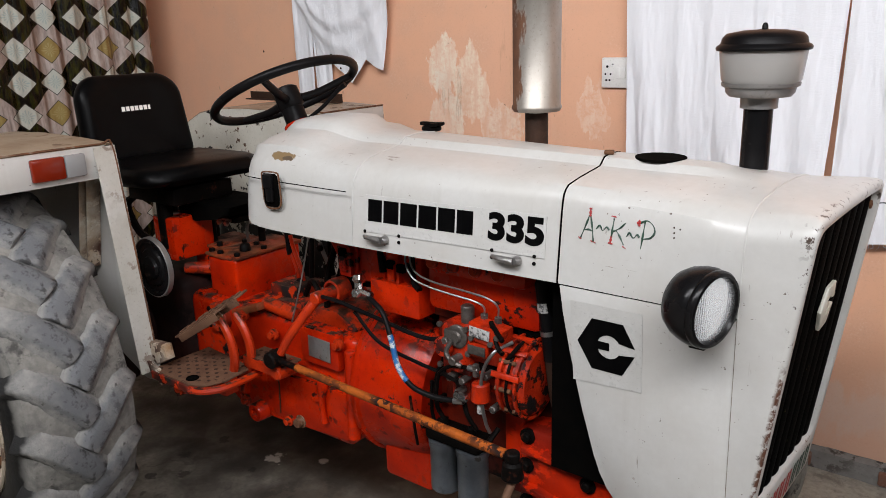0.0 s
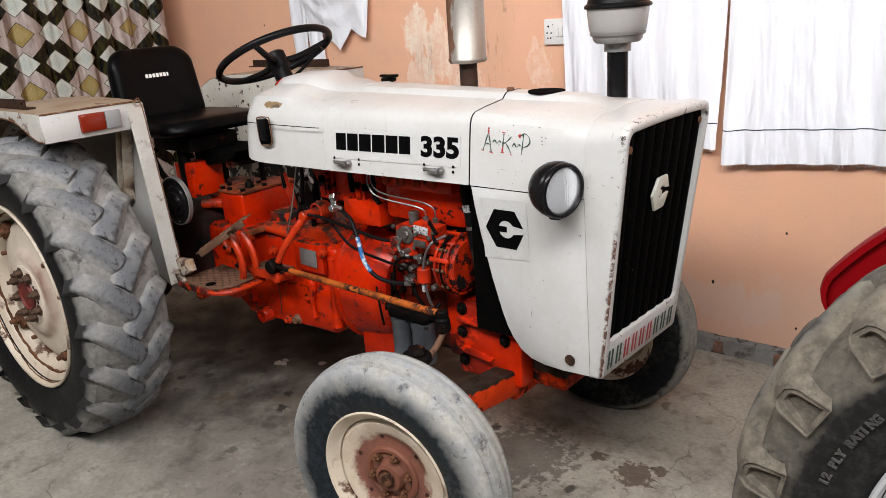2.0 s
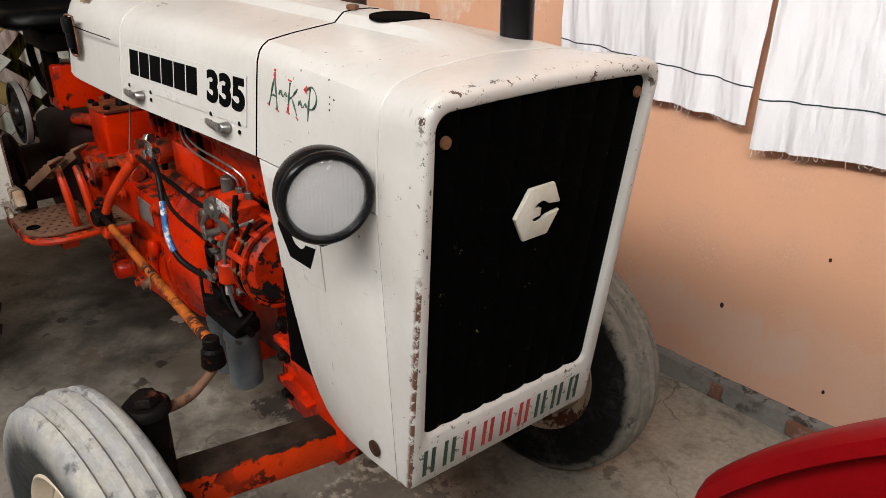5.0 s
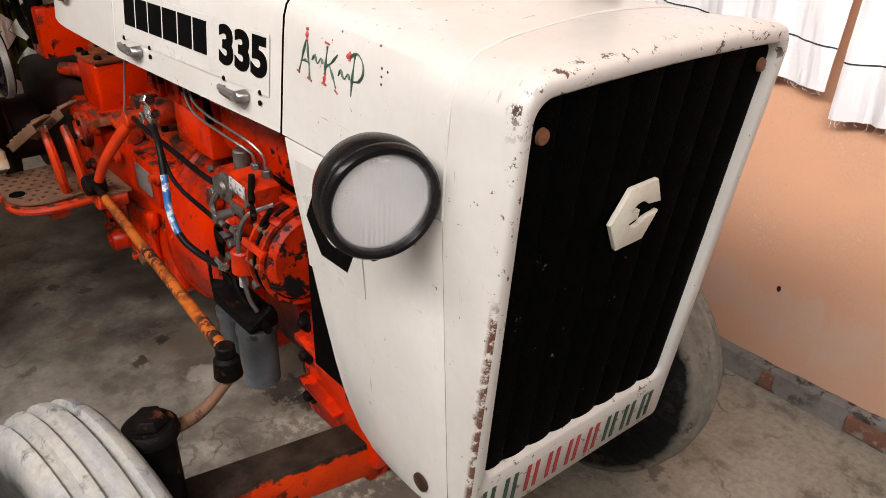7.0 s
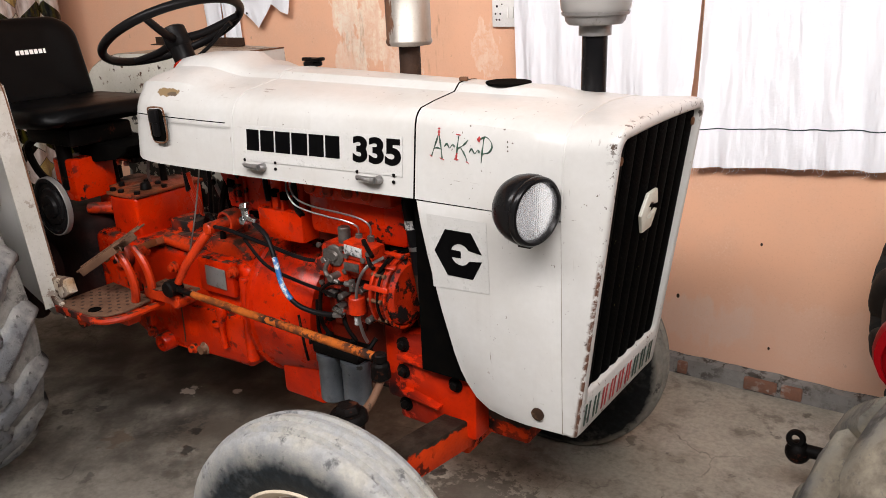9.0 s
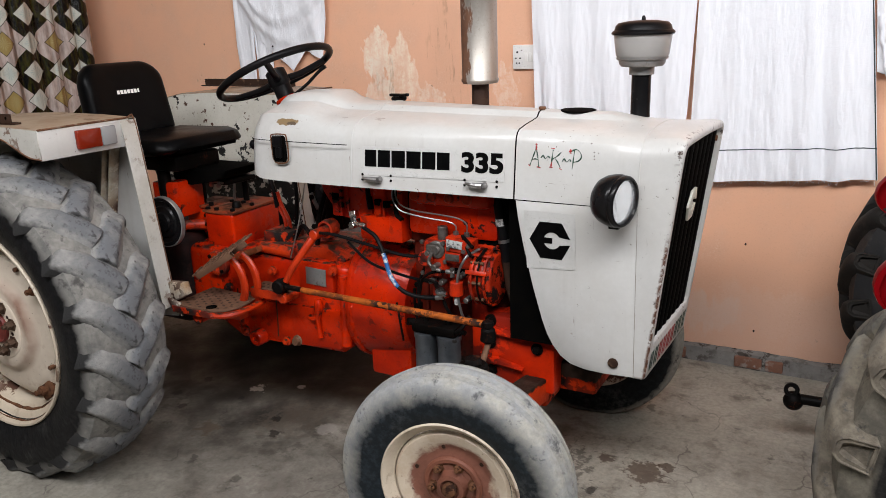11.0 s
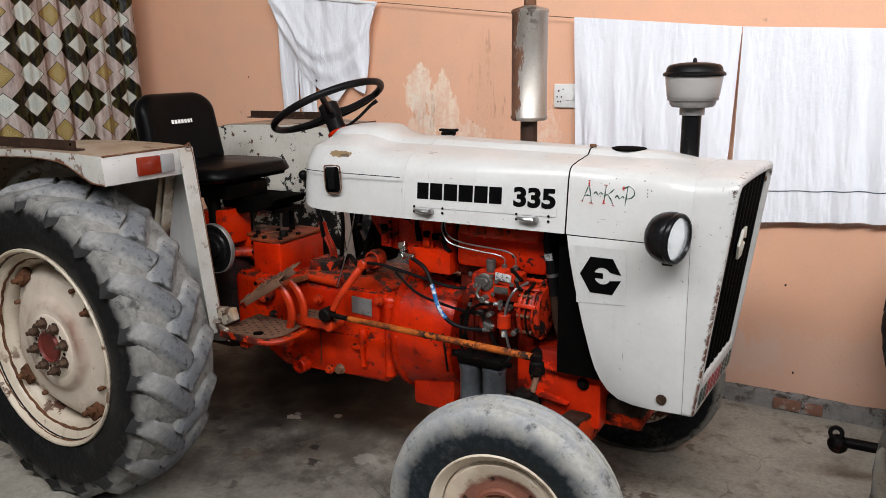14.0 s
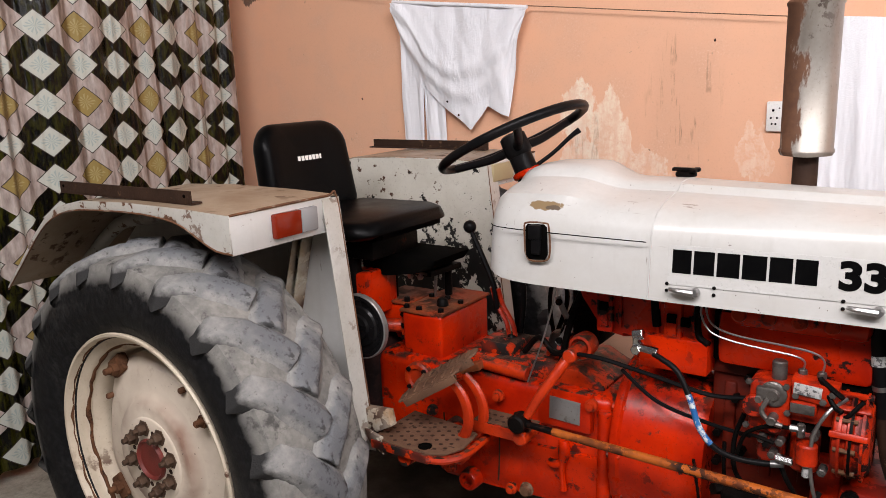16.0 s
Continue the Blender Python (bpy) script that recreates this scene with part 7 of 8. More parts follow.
for dx in (0.0, 0.022):
    bm = tube(bmn(), [(0.635 + dx, 0.0, 0.965), (0.650 + dx, 0.0, 0.915), (0.690 + dx, -0.012, 0.865), (0.706 + dx, -0.018, 0.815)], 0.0075, 8)
    part("control_lever", bm, PUMP_PAINT, T, "thin red control lever")
bm = tube(bmn(), [(0.655, -0.005, 0.90), (0.640, 0.0, 0.975), (0.60, 0.01, 1.05), (0.565, 0.018, 1.11), (0.547, 0.02, 1.14)], lambda t: 0.010 - 0.003 * t, 8)
lever = part("control_lever", bm, BLACK_PLASTIC, T, "black lever with a knob beside the seat")
bm = bmn()
bmesh.ops.create_uvsphere(bm, u_segments=16, v_segments=10, radius=0.021, matrix=Matrix.Translation((0.545, 0.02, 1.148)))
part("knob", bm, BLACK_PLASTIC, lever)
bm = bmn()
tube(bm, [(0.910, -0.10, 1.00), (0.925, -0.10, 0.965), (0.942, -0.10, 0.930), (0.935, -0.10, 0.895), (0.908, -0.10, 0.858)], 0.010, 8)
for v in bm.verts:
    v.co.y = -0.10 + (v.co.y + 0.10) * 0.3
part("strap", bm, PLATE_GREY, T, "bent grey steel strap under the cowl")
for z, x in ((0.985, 0.917), (0.930, 0.942), (0.872, 0.917)):
    part("strap_bolt", lathe(bmn(), [(0.010, 0), (0.010, 0.008), (0.001, 0.010)], Matrix.Translation((x, -0.103, z)) @ Matrix.Rotation(radians(90), 4, "X"), 6), GREASE, T)
bm = bmn()
lathe(bm, [(0.034, 0), (0.036, 0.03), (0.033, 0.050), (0.026, 0.052), (0.024, 0.040), (0.001, 0.038)], Matrix.Translation((1.0, -0.10, 0.878)) @ Matrix.Rotation(radians(90), 4, "X"), 28)
part("steering_boss", bm, ORANGE_OLD, T, "orange steering box boss")
bm = box(bmn(), (0.975, -0.1925, 0.706), (0.092, 0.003, 0.066), 0.001, Matrix.Rotation(radians(2), 4, "Y"))
part("rating_plate", bm, PLATE_GREY, T, "blank grey metal rating plate")
bm = span(bmn(), (0.372, -0.130, 0.738), (0.526, 0.150, 0.886), 0.012, 3)
lift_box = part("hydraulic_box", bm, ORANGE, T, "orange cast hydraulic box with an oily lid")
part("box_back", span(bmn(), (0.195, -0.062, 0.760), (0.372, 0.110, 0.882), 0.012, 2), ORANGE, lift_box)
part("box_flange", span(bmn(), (0.350, -0.108, 0.768), (0.373, 0.105, 0.888), 0.006), ORANGE_OLD, lift_box, "bolted flange")
part("box_foot", span(bmn(), (0.345, -0.152, 0.722), (0.556, 0.160, 0.742), 0.006), ORANGE_OLD, lift_box, "flange under the box")
part("box_lid", prism(bmn(), [(0.368, -0.134), (0.470, -0.136), (0.492, -0.120), (0.530, -0.128), (0.530, 0.155), (0.368, 0.155)], 0.012, Matrix.Translation((0, 0, 0.885)), 0.003), OILY_LID, lift_box, "oily brown lid with worn orange paint")
part("box_lid", span(bmn(), (0.200, -0.066, 0.882), (0.352, 0.112, 0.892), 0.003), OILY_LID, lift_box, "oily brown rear lid")
for x, y in ((0.385, -0.118), (0.435, -0.120), (0.512, -0.110), (0.514, 0.0), (0.450, 0.02), (0.385, 0.02), (0.215, -0.05), (0.335, -0.05)):
    part("lid_bolt", rod(bmn(), (x, y, 0.890), (x, y, 0.908), 0.0105, None, 6, 0.002), GREASE, lift_box)
for z in (0.790, 0.830, 0.868):
    part("flange_bolt", rod(bmn(), (0.3615, -0.108, z), (0.3615, -0.118, z), 0.0085, None, 6, 0.002), GREASE, lift_box)
part("filler_plug", rod(bmn(), (0.478, -0.05, 0.895), (0.478, -0.05, 0.922), 0.020, 0.017, 14, 0.004), GREASE, lift_box, "greasy filler plug")
part("lift_ram", rod(bmn(), (0.352, -0.085, 0.822), (0.262, -0.150, 0.826), 0.024, 0.020, 20, 0.004), ORANGE_OLD, lift_box, "orange lift shaft end")
bm = tube(bmn(), [(0.395, 0.03, 0.89), (0.402, 0.02, 0.93), (0.398, 0.03, 0.97), (0.385, 0.04, 1.0)], 0.0055, 8)
part("lift_lever", bm, STEEL, T, "thin bright lift lever")
bm = bmn()
prism(bm, [(0.235, -0.040), (0.440, -0.055), (0.455, 0.10), (0.235, 0.115)], 0.022, Matrix.Translation((0, 0, 0.985)), 0.006)
tray = part("seat_tray", bm, GREASE, T, "black steel tray under the seat")
part("tray_edge", span(bmn(), (0.245, -0.058, 0.992), (0.425, -0.050, 1.000), 0.002), STEEL, tray, "scuffed bright edge")
for x in (0.36, 0.40):
    part("tray_bolt", rod(bmn(), (x, -0.052, 0.984), (x, -0.066, 0.984), 0.0095, None, 6, 0.002), STEEL, tray)
for x, y in ((0.26, -0.02), (0.42, 0.07)):
    part("tray_post", rod(bmn(), (x, y, 0.885), (x, y, 0.990), 0.013, None, 12), GREASE, tray)
bm = bmn()
span(bm, (0.16, -0.19, 0.86), (0.28, -0.03, 1.01), 0.008)
part("tool_box", bm, ORANGE, T, "small orange metal box under the seat")
DR = Matrix.Translation((0.375, -0.318, 0.895)) @ Matrix.Rotation(radians(90), 4, "X") @ Matrix.Scale(0.66, 4)
drum = part("brake_drum", lathe(bmn(), [(0.001, 0.0), (0.140, 0.0), (0.147, 0.004), (0.147, 0.034), (0.128, 0.036), (0.120, 0.026), (0.098, 0.026), (0.090, 0.034), (0.060, 0.036), (0.055, 0.050), (0.001, 0.052)], DR, 48), BLACK, T, "black round brake drum with a pale worn edge")
part("drum_edge", lathe(bmn(), [(0.1475, 0.008), (0.1505, 0.010), (0.1505, 0.034), (0.147, 0.037), (0.1435, 0.0365), (0.1475, 0.033)], DR, 48, True), PLATE_GREY, drum, "worn bright edge")
bm = bmn()
prism(bm, [(0.62, 0.748), (0.64, 0.785), (0.98, 0.80), (1.06, 0.76), (1.06, 0.74)], 0.24, XZ(0.12), 0.01)
box(bm, (0.70, -0.03, 0.80), (0.12, 0.12, 0.05), 0.012)
rod(bm, (0.68, -0.14, 0.775), (0.84, -0.15, 0.77), 0.022, None, 14, 0.003)
rod(bm, (0.88, 0.0, 0.78), (0.88, 0.0, 0.86), 0.055, 0.040, 24, 0.01)
parts("gear_cover", "cover_piece", bm, ORANGE_OLD, T, "oily orange gear selector cover")
bm = bmn()
tube(bm, [(0.72, 0.02, 0.80), (0.73, 0.03, 0.95), (0.70, 0.05, 1.06), (0.665, 0.06, 1.135)], 0.009, 8)
bmesh.ops.create_icosphere(bm, subdivisions=2, radius=0.020, matrix=Matrix.Translation((0.665, 0.06, 1.145)))
part("gear_lever", bm, BLACK_PLASTIC, T, "black gear lever with a ball knob")
bm = bmn()
tube(bm, [(0.80, 0.10, 0.79), (0.83, 0.13, 0.92), (0.80, 0.14, 1.02)], 0.008, 8)
tube(bm, [(0.86, -0.02, 0.80), (0.90, 0.0, 0.92), (0.96, 0.02, 1.06)], 0.006, 8)
tube(bm, [(0.85, 0.02, 0.78), (0.83, 0.01, 0.95), (0.86, 0.03, 1.10)], 0.007, 8)
tube(bm, [(0.92, -0.10, 0.80), (0.95, -0.11, 0.92), (0.99, -0.08, 1.06)], 0.010, 8)
tube(bm, [(0.78, -0.06, 0.80), (0.84, -0.08, 0.86), (0.90, -0.10, 0.83), (0.97, -0.13, 0.86)], 0.009, 8)
span(bm, (0.93, -0.06, 0.85), (1.02, 0.10, 1.10), 0.02)
parts("control_linkage", "rod", bm, GREASE, T, "greasy black rods and cables under the cowl")
bm = tube(bmn(), [(0.86, -0.19, 0.765), (0.905, -0.18, 0.90), (0.935, -0.17, 1.02), (0.945, -0.16, 1.09)], 0.0025, 6)
part("control_wire", bm, STEEL, T, "thin steel control wire")

bm = bmn()
lathe(bm, [(0.20, 0), (0.24, 0.0), (0.245, 0.006), (0.245, 0.022), (0.235, 0.028), (0.225, 0.13), (0.215, 0.215), (0.20, 0.235), (0.001, 0.235), (0.001, 0.0)], Matrix.Translation((1.108, 0, 0.60)) @ Matrix.Rotation(radians(90), 4, "Y"), 44, True)
for v in bm.verts:
    v.co.y *= 0.86
part("bell_housing", bm, ORANGE, T, "rounded orange bell housing")
bm = bmn()
for k in range(11):
    a = 2 * math.pi * (k + 0.4) / 11
    rod(bm, (1.10, 0.86 * 0.228 * math.cos(a), 0.60 + 0.228 * math.sin(a)), (1.138, 0.86 * 0.228 * math.cos(a), 0.60 + 0.228 * math.sin(a)), 0.011, None, 6, 0.002)
parts("flange_bolts", "flange_bolt", bm, ORANGE_OLD, T, "ring of flange bolts")
bm = bmn()
span(bm, (1.155, -0.13, 0.325), (1.335, 0.13, 0.46), 0.015)
part("flywheel_cover", bm, ORANGE, T, "orange lower flywheel cover")
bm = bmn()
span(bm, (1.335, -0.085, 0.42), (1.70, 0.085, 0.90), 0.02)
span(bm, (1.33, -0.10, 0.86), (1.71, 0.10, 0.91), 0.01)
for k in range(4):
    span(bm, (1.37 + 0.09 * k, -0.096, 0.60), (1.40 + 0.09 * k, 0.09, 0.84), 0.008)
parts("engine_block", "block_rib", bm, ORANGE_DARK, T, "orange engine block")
bm = bmn()
prism(bm, [(0.965, 1.115), (1.0, 1.02), (1.06, 0.935), (1.12, 0.925), (1.19, 0.945), (1.34, 0.945), (1.345, 1.115)], 0.27, XZ(0.125), 0.015)
for x in (1.075, 1.255):
    box(bm, (x, -0.152, 1.02), (0.045, 0.022, 0.16), 0.006)
    box(bm, (x, -0.162, 0.985), (0.026, 0.022, 0.05), 0.004)
for x in (1.115, 1.215):
    box(bm, (x, -0.148, 1.03), (0.008, 0.012, 0.15), 0.002)
span(bm, (1.17, -0.165, 0.865), (1.345, 0.14, 0.955), 0.008)
parts("tank_cradle", "lug", bm, ORANGE, T, "orange pressed cradle below the fuel tank")
for x, z in ((1.075, 1.012), (1.255, 1.005), (1.290, 1.0), (1.175, 1.06)):
    part("slot", span(bmn(), (x - 0.012, -0.1745, z - 0.010), (x + 0.012, -0.160, z + 0.012), 0.002), BLACK_LINE, T, "dark bracket slot")
# Black tubes laid in for the dark gaps of the pressed cradle.
bm = bmn()
tube(bm, [(1.31, -0.142, 1.10), (1.312, -0.146, 1.02), (1.318, -0.15, 0.965), (1.345, -0.16, 0.95)], 0.009, 8)
tube(bm, [(1.205, -0.142, 1.10), (1.207, -0.150, 1.03), (1.212, -0.15, 0.975)], 0.012, 8)
parts("cradle_gaps", "gap_tube", bm, GREASE, T, "black tube standing for a dark gap in the cradle")
bm = bmn()
span(bm, (1.36, -0.15, 0.90), (1.70, 0.14, 1.04), 0.02)
span(bm, (1.40, -0.195, 1.015), (1.69, 0.05, 1.075), 0.022)
parts("cylinder_head", "manifold", bm, ORANGE, T, "orange cylinder head and manifold")
bm = bmn()
tube(bm, [(1.02, -0.205, 0.882), (1.10, -0.215, 0.885), (1.22, -0.20, 0.86), (1.36, -0.18, 0.83), (1.46, -0.17, 0.84)], 0.006, 8)
tube(bm, [(1.14, -0.20, 0.86), (1.24, -0.215, 0.80), (1.36, -0.20, 0.765), (1.46, -0.19, 0.75)], 0.005, 8)
parts("wiring", "cable", bm, BLACK_PLASTIC, T, "black cables along the engine")
bm = bmn()
rod(bm, (1.190, -0.205, 0.935), (1.190, -0.245, 0.935), 0.013, None, 6, 0.002)
rod(bm, (1.188, -0.225, 0.925), (1.188, -0.225, 0.975), 0.011, None, 6, 0.002)
rod(bm, (1.178, -0.225, 0.968), (1.205, -0.225, 0.975), 0.014, None, 6, 0.002)
rod(bm, (1.195, -0.228, 0.940), (1.245, -0.236, 0.938), 0.010, None, 6, 0.002)
rod(bm, (1.528, -0.258, 0.7465), (1.566, -0.262, 0.745), 0.010, None, 6, 0.002)
parts("hose_fittings", "fitting", bm, CHROME, T, "bright hydraulic hose fittings")
hose_path = smooth_path([(1.235, -0.238, 0.932), (1.260, -0.245, 0.925), (1.300, -0.255, 0.905), (1.335, -0.268, 0.850), (1.363, -0.278, 0.785), (1.400, -0.275, 0.742), (1.445, -0.262, 0.722), (1.500, -0.252, 0.720), (1.545, -0.247, 0.727)], 8)
n = len(hose_path)
bm = tube(bmn(), hose_path, 0.0072, 12, smooth=False)
hose = part("hydraulic_hose", bm, BLACK_PLASTIC, T, "black hydraulic hose with a blue sleeve")
part("blue_sleeve", tube(bmn(), hose_path[int(n * 0.36):int(n * 0.60)], 0.0077, 10, smooth=False), BLUE, hose, "blue printed hose sleeve")
part("hose_coupling", tube(bmn(), hose_path[int(n * 0.92):], 0.0088, 10, smooth=False), STEEL, hose, "crimped steel hose coupling")

bm = bmn()
span(bm, (1.455, -0.215, 0.775), (1.545, -0.135, 0.905), 0.010)
span(bm, (1.535, -0.205, 0.815), (1.635, -0.13, 0.885), 0.012)
span(bm, (1.475, -0.205, 0.70), (1.535, -0.14, 0.79), 0.012)
rod(bm, (1.575, -0.17, 0.69), (1.575, -0.17, 0.79), 0.032, None, 18, 0.006)
rod(bm, (1.47, -0.215, 0.845), (1.47, -0.235, 0.845), 0.026, None, 18, 0.004)
rod(bm, (1.515, -0.212, 0.805), (1.515, -0.232, 0.805), 0.018, None, 14, 0.004)
span(bm, (1.545, -0.225, 0.84), (1.60, -0.20, 0.875), 0.006)
pump = parts("injection_pump", "pump_piece", bm, PUMP_PAINT, T, "oily orange fuel injection pump")
bm = bmn()
rod(bm, (1.512, -0.178, 0.90), (1.512, -0.178, 0.948), 0.017, None, 18, 0.003)
for x in (1.560, 1.600):
    rod(bm, (x, -0.175, 0.885), (x, -0.175, 0.935), 0.010, None, 6, 0.002)
for x, z in ((1.49, 0.77), (1.53, 0.77), (1.515, 0.735), (1.60, 0.80), (1.62, 0.72), (1.48, 0.865)):
    rod(bm, (x, -0.20, z), (x, -0.236, z), 0.010, None, 6, 0.002)
box(bm, (1.572, -0.228, 0.860), (0.05, 0.004, 0.022), 0.001)
span(bm, (1.472, -0.228, 0.855), (1.512, -0.212, 0.895), 0.006)
parts("pump_fittings", "fitting", bm, OILY_STEEL, pump, "bare steel unions and caps")
SIDEWAYS = Matrix.Rotation(radians(90), 4, "X")
bm = lathe(bmn(), [(0.030, 0), (0.030, 0.006), (0.024, 0.010), (0.016, 0.010), (0.012, 0.016), (0.001, 0.017)], Matrix.Translation((1.508, -0.213, 0.878)) @ SIDEWAYS, 24)
part("governor_cover", bm, OILY_STEEL, pump, "bare aluminium governor cover")
part("name_plate", box(bmn(), (1.580, -0.2265, 0.905), (0.058, 0.003, 0.026), 0.001, Matrix.Rotation(radians(4), 4, "Y")), HOSE_PAPER, pump, "blank pale maker's plate")
bm = prism(bmn(), [(1.545, 0.925), (1.640, 0.917), (1.640, 0.885), (1.620, 0.873), (1.548, 0.880)], 0.055, XZ(-0.168), 0.004)
part("pump_head", bm, PUMP_PAINT, pump, "oily orange pump head")
# Black box that stands for the shaded gap under the pump head.
part("pump_shadow_gap", span(bmn(), (1.548, -0.190, 0.755), (1.600, -0.120, 0.872), 0.006), GREASE, pump, "black box for the shaded gap under the pump")
for x, z in ((1.455, 0.900), (1.535, 0.902), (1.453, 0.792), (1.540, 0.840), (1.630, 0.905), (1.556, 0.888), (1.612, 0.884)):
    part("pump_bolt", lathe(bmn(), [(0.0075, 0), (0.0075, 0.008), (0.004, 0.009), (0.001, 0.009)], Matrix.Translation((x, -0.222 if x > 1.545 else -0.215, z)) @ SIDEWAYS, 6), OILY_STEEL, pump)
bm = bmn()
tube(bm, [(1.500, -0.230, 0.870), (1.490, -0.240, 0.842), (1.508, -0.242, 0.822), (1.535, -0.240, 0.815)], 0.006, 8)
part("throttle_arm", bm, OILY_STEEL, pump, "bare steel throttle arm")
part("arm_pivot", rod(bmn(), (1.512, -0.205, 0.824), (1.512, -0.250, 0.824), 0.011, None, 12, 0.002), OILY_STEEL, pump)
bm = tube(bmn(), [(1.435, -0.215, 0.712), (1.455, -0.225, 0.770), (1.50, -0.232, 0.803), (1.552, -0.232, 0.812)], 0.005, 8)
part("leak_pipe", bm, GREASE, pump, "thin black leak-off pipe")
part("pipe_nut", rod(bmn(), (1.550, -0.232, 0.812), (1.580, -0.232, 0.814), 0.008, None, 6, 0.001), STEEL, pump)
part("pipe_union", rod(bmn(), (1.573, -0.232, 0.795), (1.573, -0.232, 0.826), 0.009, None, 6, 0.001), OILY_STEEL, pump)
part("solenoid", rod(bmn(), (1.588, -0.235, 0.735), (1.588, -0.235, 0.785), 0.024, 0.022, 18, 0.004), PUMP_PAINT, pump, "red lift pump bowl")
part("bleed_cap", rod(bmn(), (1.590, -0.240, 0.705), (1.590, -0.240, 0.736), 0.009, 0.008, 12, 0.003), HOSE_PAPER, pump, "small pale bleed cap")
for dz in (0.0, 0.032):
    part("fuel_elbow", tube(bmn(), [(1.60, -0.205, 0.93 + dz * 0.1), (1.632, -0.225, 0.915 - dz), (1.652, -0.235, 0.905 - dz)], 0.006, 8), GREASE, pump)
for x in (1.650, 1.672, 1.694):
    bm = lathe(bmn(), [(0.0925, -0.003), (0.1005, -0.003), (0.1005, 0.003), (0.0925, 0.003)], Matrix.Translation((x, -0.155, 0.792)) @ Matrix.Rotation(radians(90), 4, "Y"), 40, True)
    part("dynamo_band", bm, GREASE if x == 1.672 else PUMP_PAINT, T, "band round the dynamo")
for a_ in (200, 235, 262):
    a = radians(a_)
    c = Vector((1.668, -0.155 + 0.100 * math.cos(a), 0.792 - 0.100 * math.sin(a)))
    part("dynamo_strap", box(bmn(), c, (0.075, 0.010, 0.014), 0.002, Matrix.Rotation(-a, 4, "X")), PUMP_PAINT, T, "oily orange dynamo strap")
bm = bmn()
tube(bm, [(1.600, -0.175, 0.930), (1.603, -0.180, 0.962), (1.58, -0.19, 0.982), (1.52, -0.195, 0.990), (1.42, -0.20, 0.998), (1.365, -0.20, 1.015), (1.345, -0.195, 1.05), (1.35, -0.19, 1.085)], 0.0025, 8)
tube(bm, [(1.560, -0.175, 0.930), (1.563, -0.182, 0.955), (1.54, -0.195, 0.970), (1.48, -0.20, 0.976), (1.41, -0.205, 0.985), (1.36, -0.205, 1.0), (1.335, -0.20, 1.04), (1.34, -0.19, 1.085)], 0.0025, 8)
parts("fuel_pipes", "fuel_pipe", bm, STEEL, T, "pair of bright steel fuel pipes")
bm = tube(bmn(), [(1.655, -0.195, 0.890), (1.625, -0.235, 0.868), (1.600, -0.245, 0.81), (1.598, -0.245, 0.74), (1.605, -0.240, 0.685), (1.61, -0.23, 0.655)], 0.0045, 8)
part("braided_pipe", bm, STEEL, T, "braided steel oil pipe")
bm = bmn()
tube(bm, [(1.44, -0.21, 0.76), (1.48, -0.235, 0.775), (1.52, -0.24, 0.77)], 0.005, 8)
tube(bm, [(1.40, -0.19, 0.72), (1.405, -0.2, 0.64), (1.42, -0.2, 0.59)], 0.005, 8)
tube(bm, [(1.53, -0.23, 0.73), (1.55, -0.24, 0.69), (1.57, -0.23, 0.65)], 0.006, 8)
parts("small_pipes", "fuel_line", bm, GREASE, T, "thin greasy fuel lines")
bm = bmn()
m = Matrix.Translation((1.632, -0.155, 0.792)) @ Matrix.Rotation(radians(90), 4, "Y")
lathe(bm, [(0.001, 0), (0.078, 0.0), (0.092, 0.005), (0.094, 0.010), (0.094, 0.016), (0.088, 0.019), (0.088, 0.030), (0.098, 0.033), (0.098, 0.042), (0.090, 0.046), (0.088, 0.066), (0.076, 0.076), (0.001, 0.078)], m, 36)
part("dynamo", bm, PUMP_PAINT, T, "ribbed orange dynamo")
bm = bmn()
for k in range(6):
    a = radians(140 + 40 * k)
    rod(bm, (1.640, -0.155 + 0.095 * math.cos(a), 0.792 + 0.095 * math.sin(a)), (1.683, -0.155 + 0.095 * math.cos(a), 0.792 + 0.095 * math.sin(a)), 0.0055, None, 8)
parts("dynamo_bolts", "dynamo_bolt", bm, RUST, T, "long clamping bolts")
bm = tube(bmn(), [(1.690, -0.135, 1.09), (1.697, -0.135, 1.03), (1.706, -0.135, 0.97), (1.716, -0.135, 0.90), (1.724, -0.135, 0.84)], 0.0185, 16)
rad_hose = part("radiator_hose", bm, BLACK_PLASTIC, T, "thick black radiator hose")
part("hose_label", rod(bmn(), (1.7035, -0.135, 0.982), (1.7070, -0.135, 0.959), 0.0190, None, 16), HOSE_PAPER, rad_hose, "grey-white paper label")
part("hose_clip", rod(bmn(), (1.7135, -0.135, 0.913), (1.7155, -0.135, 0.902), 0.0196, None, 18), STEEL, rad_hose, "steel hose clip")
bm = tube(bmn(), [(1.722, -0.135, 0.850), (1.729, -0.135, 0.80), (1.742, -0.135, 0.73), (1.765, -0.130, 0.675), (1.80, -0.12, 0.655)], 0.0165, 16)
part("water_pipe", bm, DARK_RUST, T, "dirty steel water pipe below the hose")
bm = bmn()
span(bm, (1.405, -0.235, 0.575), (1.575, -0.165, 0.612), 0.010)
rod(bm, (1.40, -0.20, 0.60), (1.385, -0.22, 0.605), 0.014, None, 8)
for x in (1.445, 1.534):
    rod(bm, (x, -0.20, 0.61), (x, -0.20, 0.632), 0.012, None, 6, 0.002)
rod(bm, (1.575, -0.20, 0.592), (1.60, -0.205, 0.592), 0.009, None, 6)
head = parts("filter_head", "union", bm, GREASE, T, "dark cast filter head")
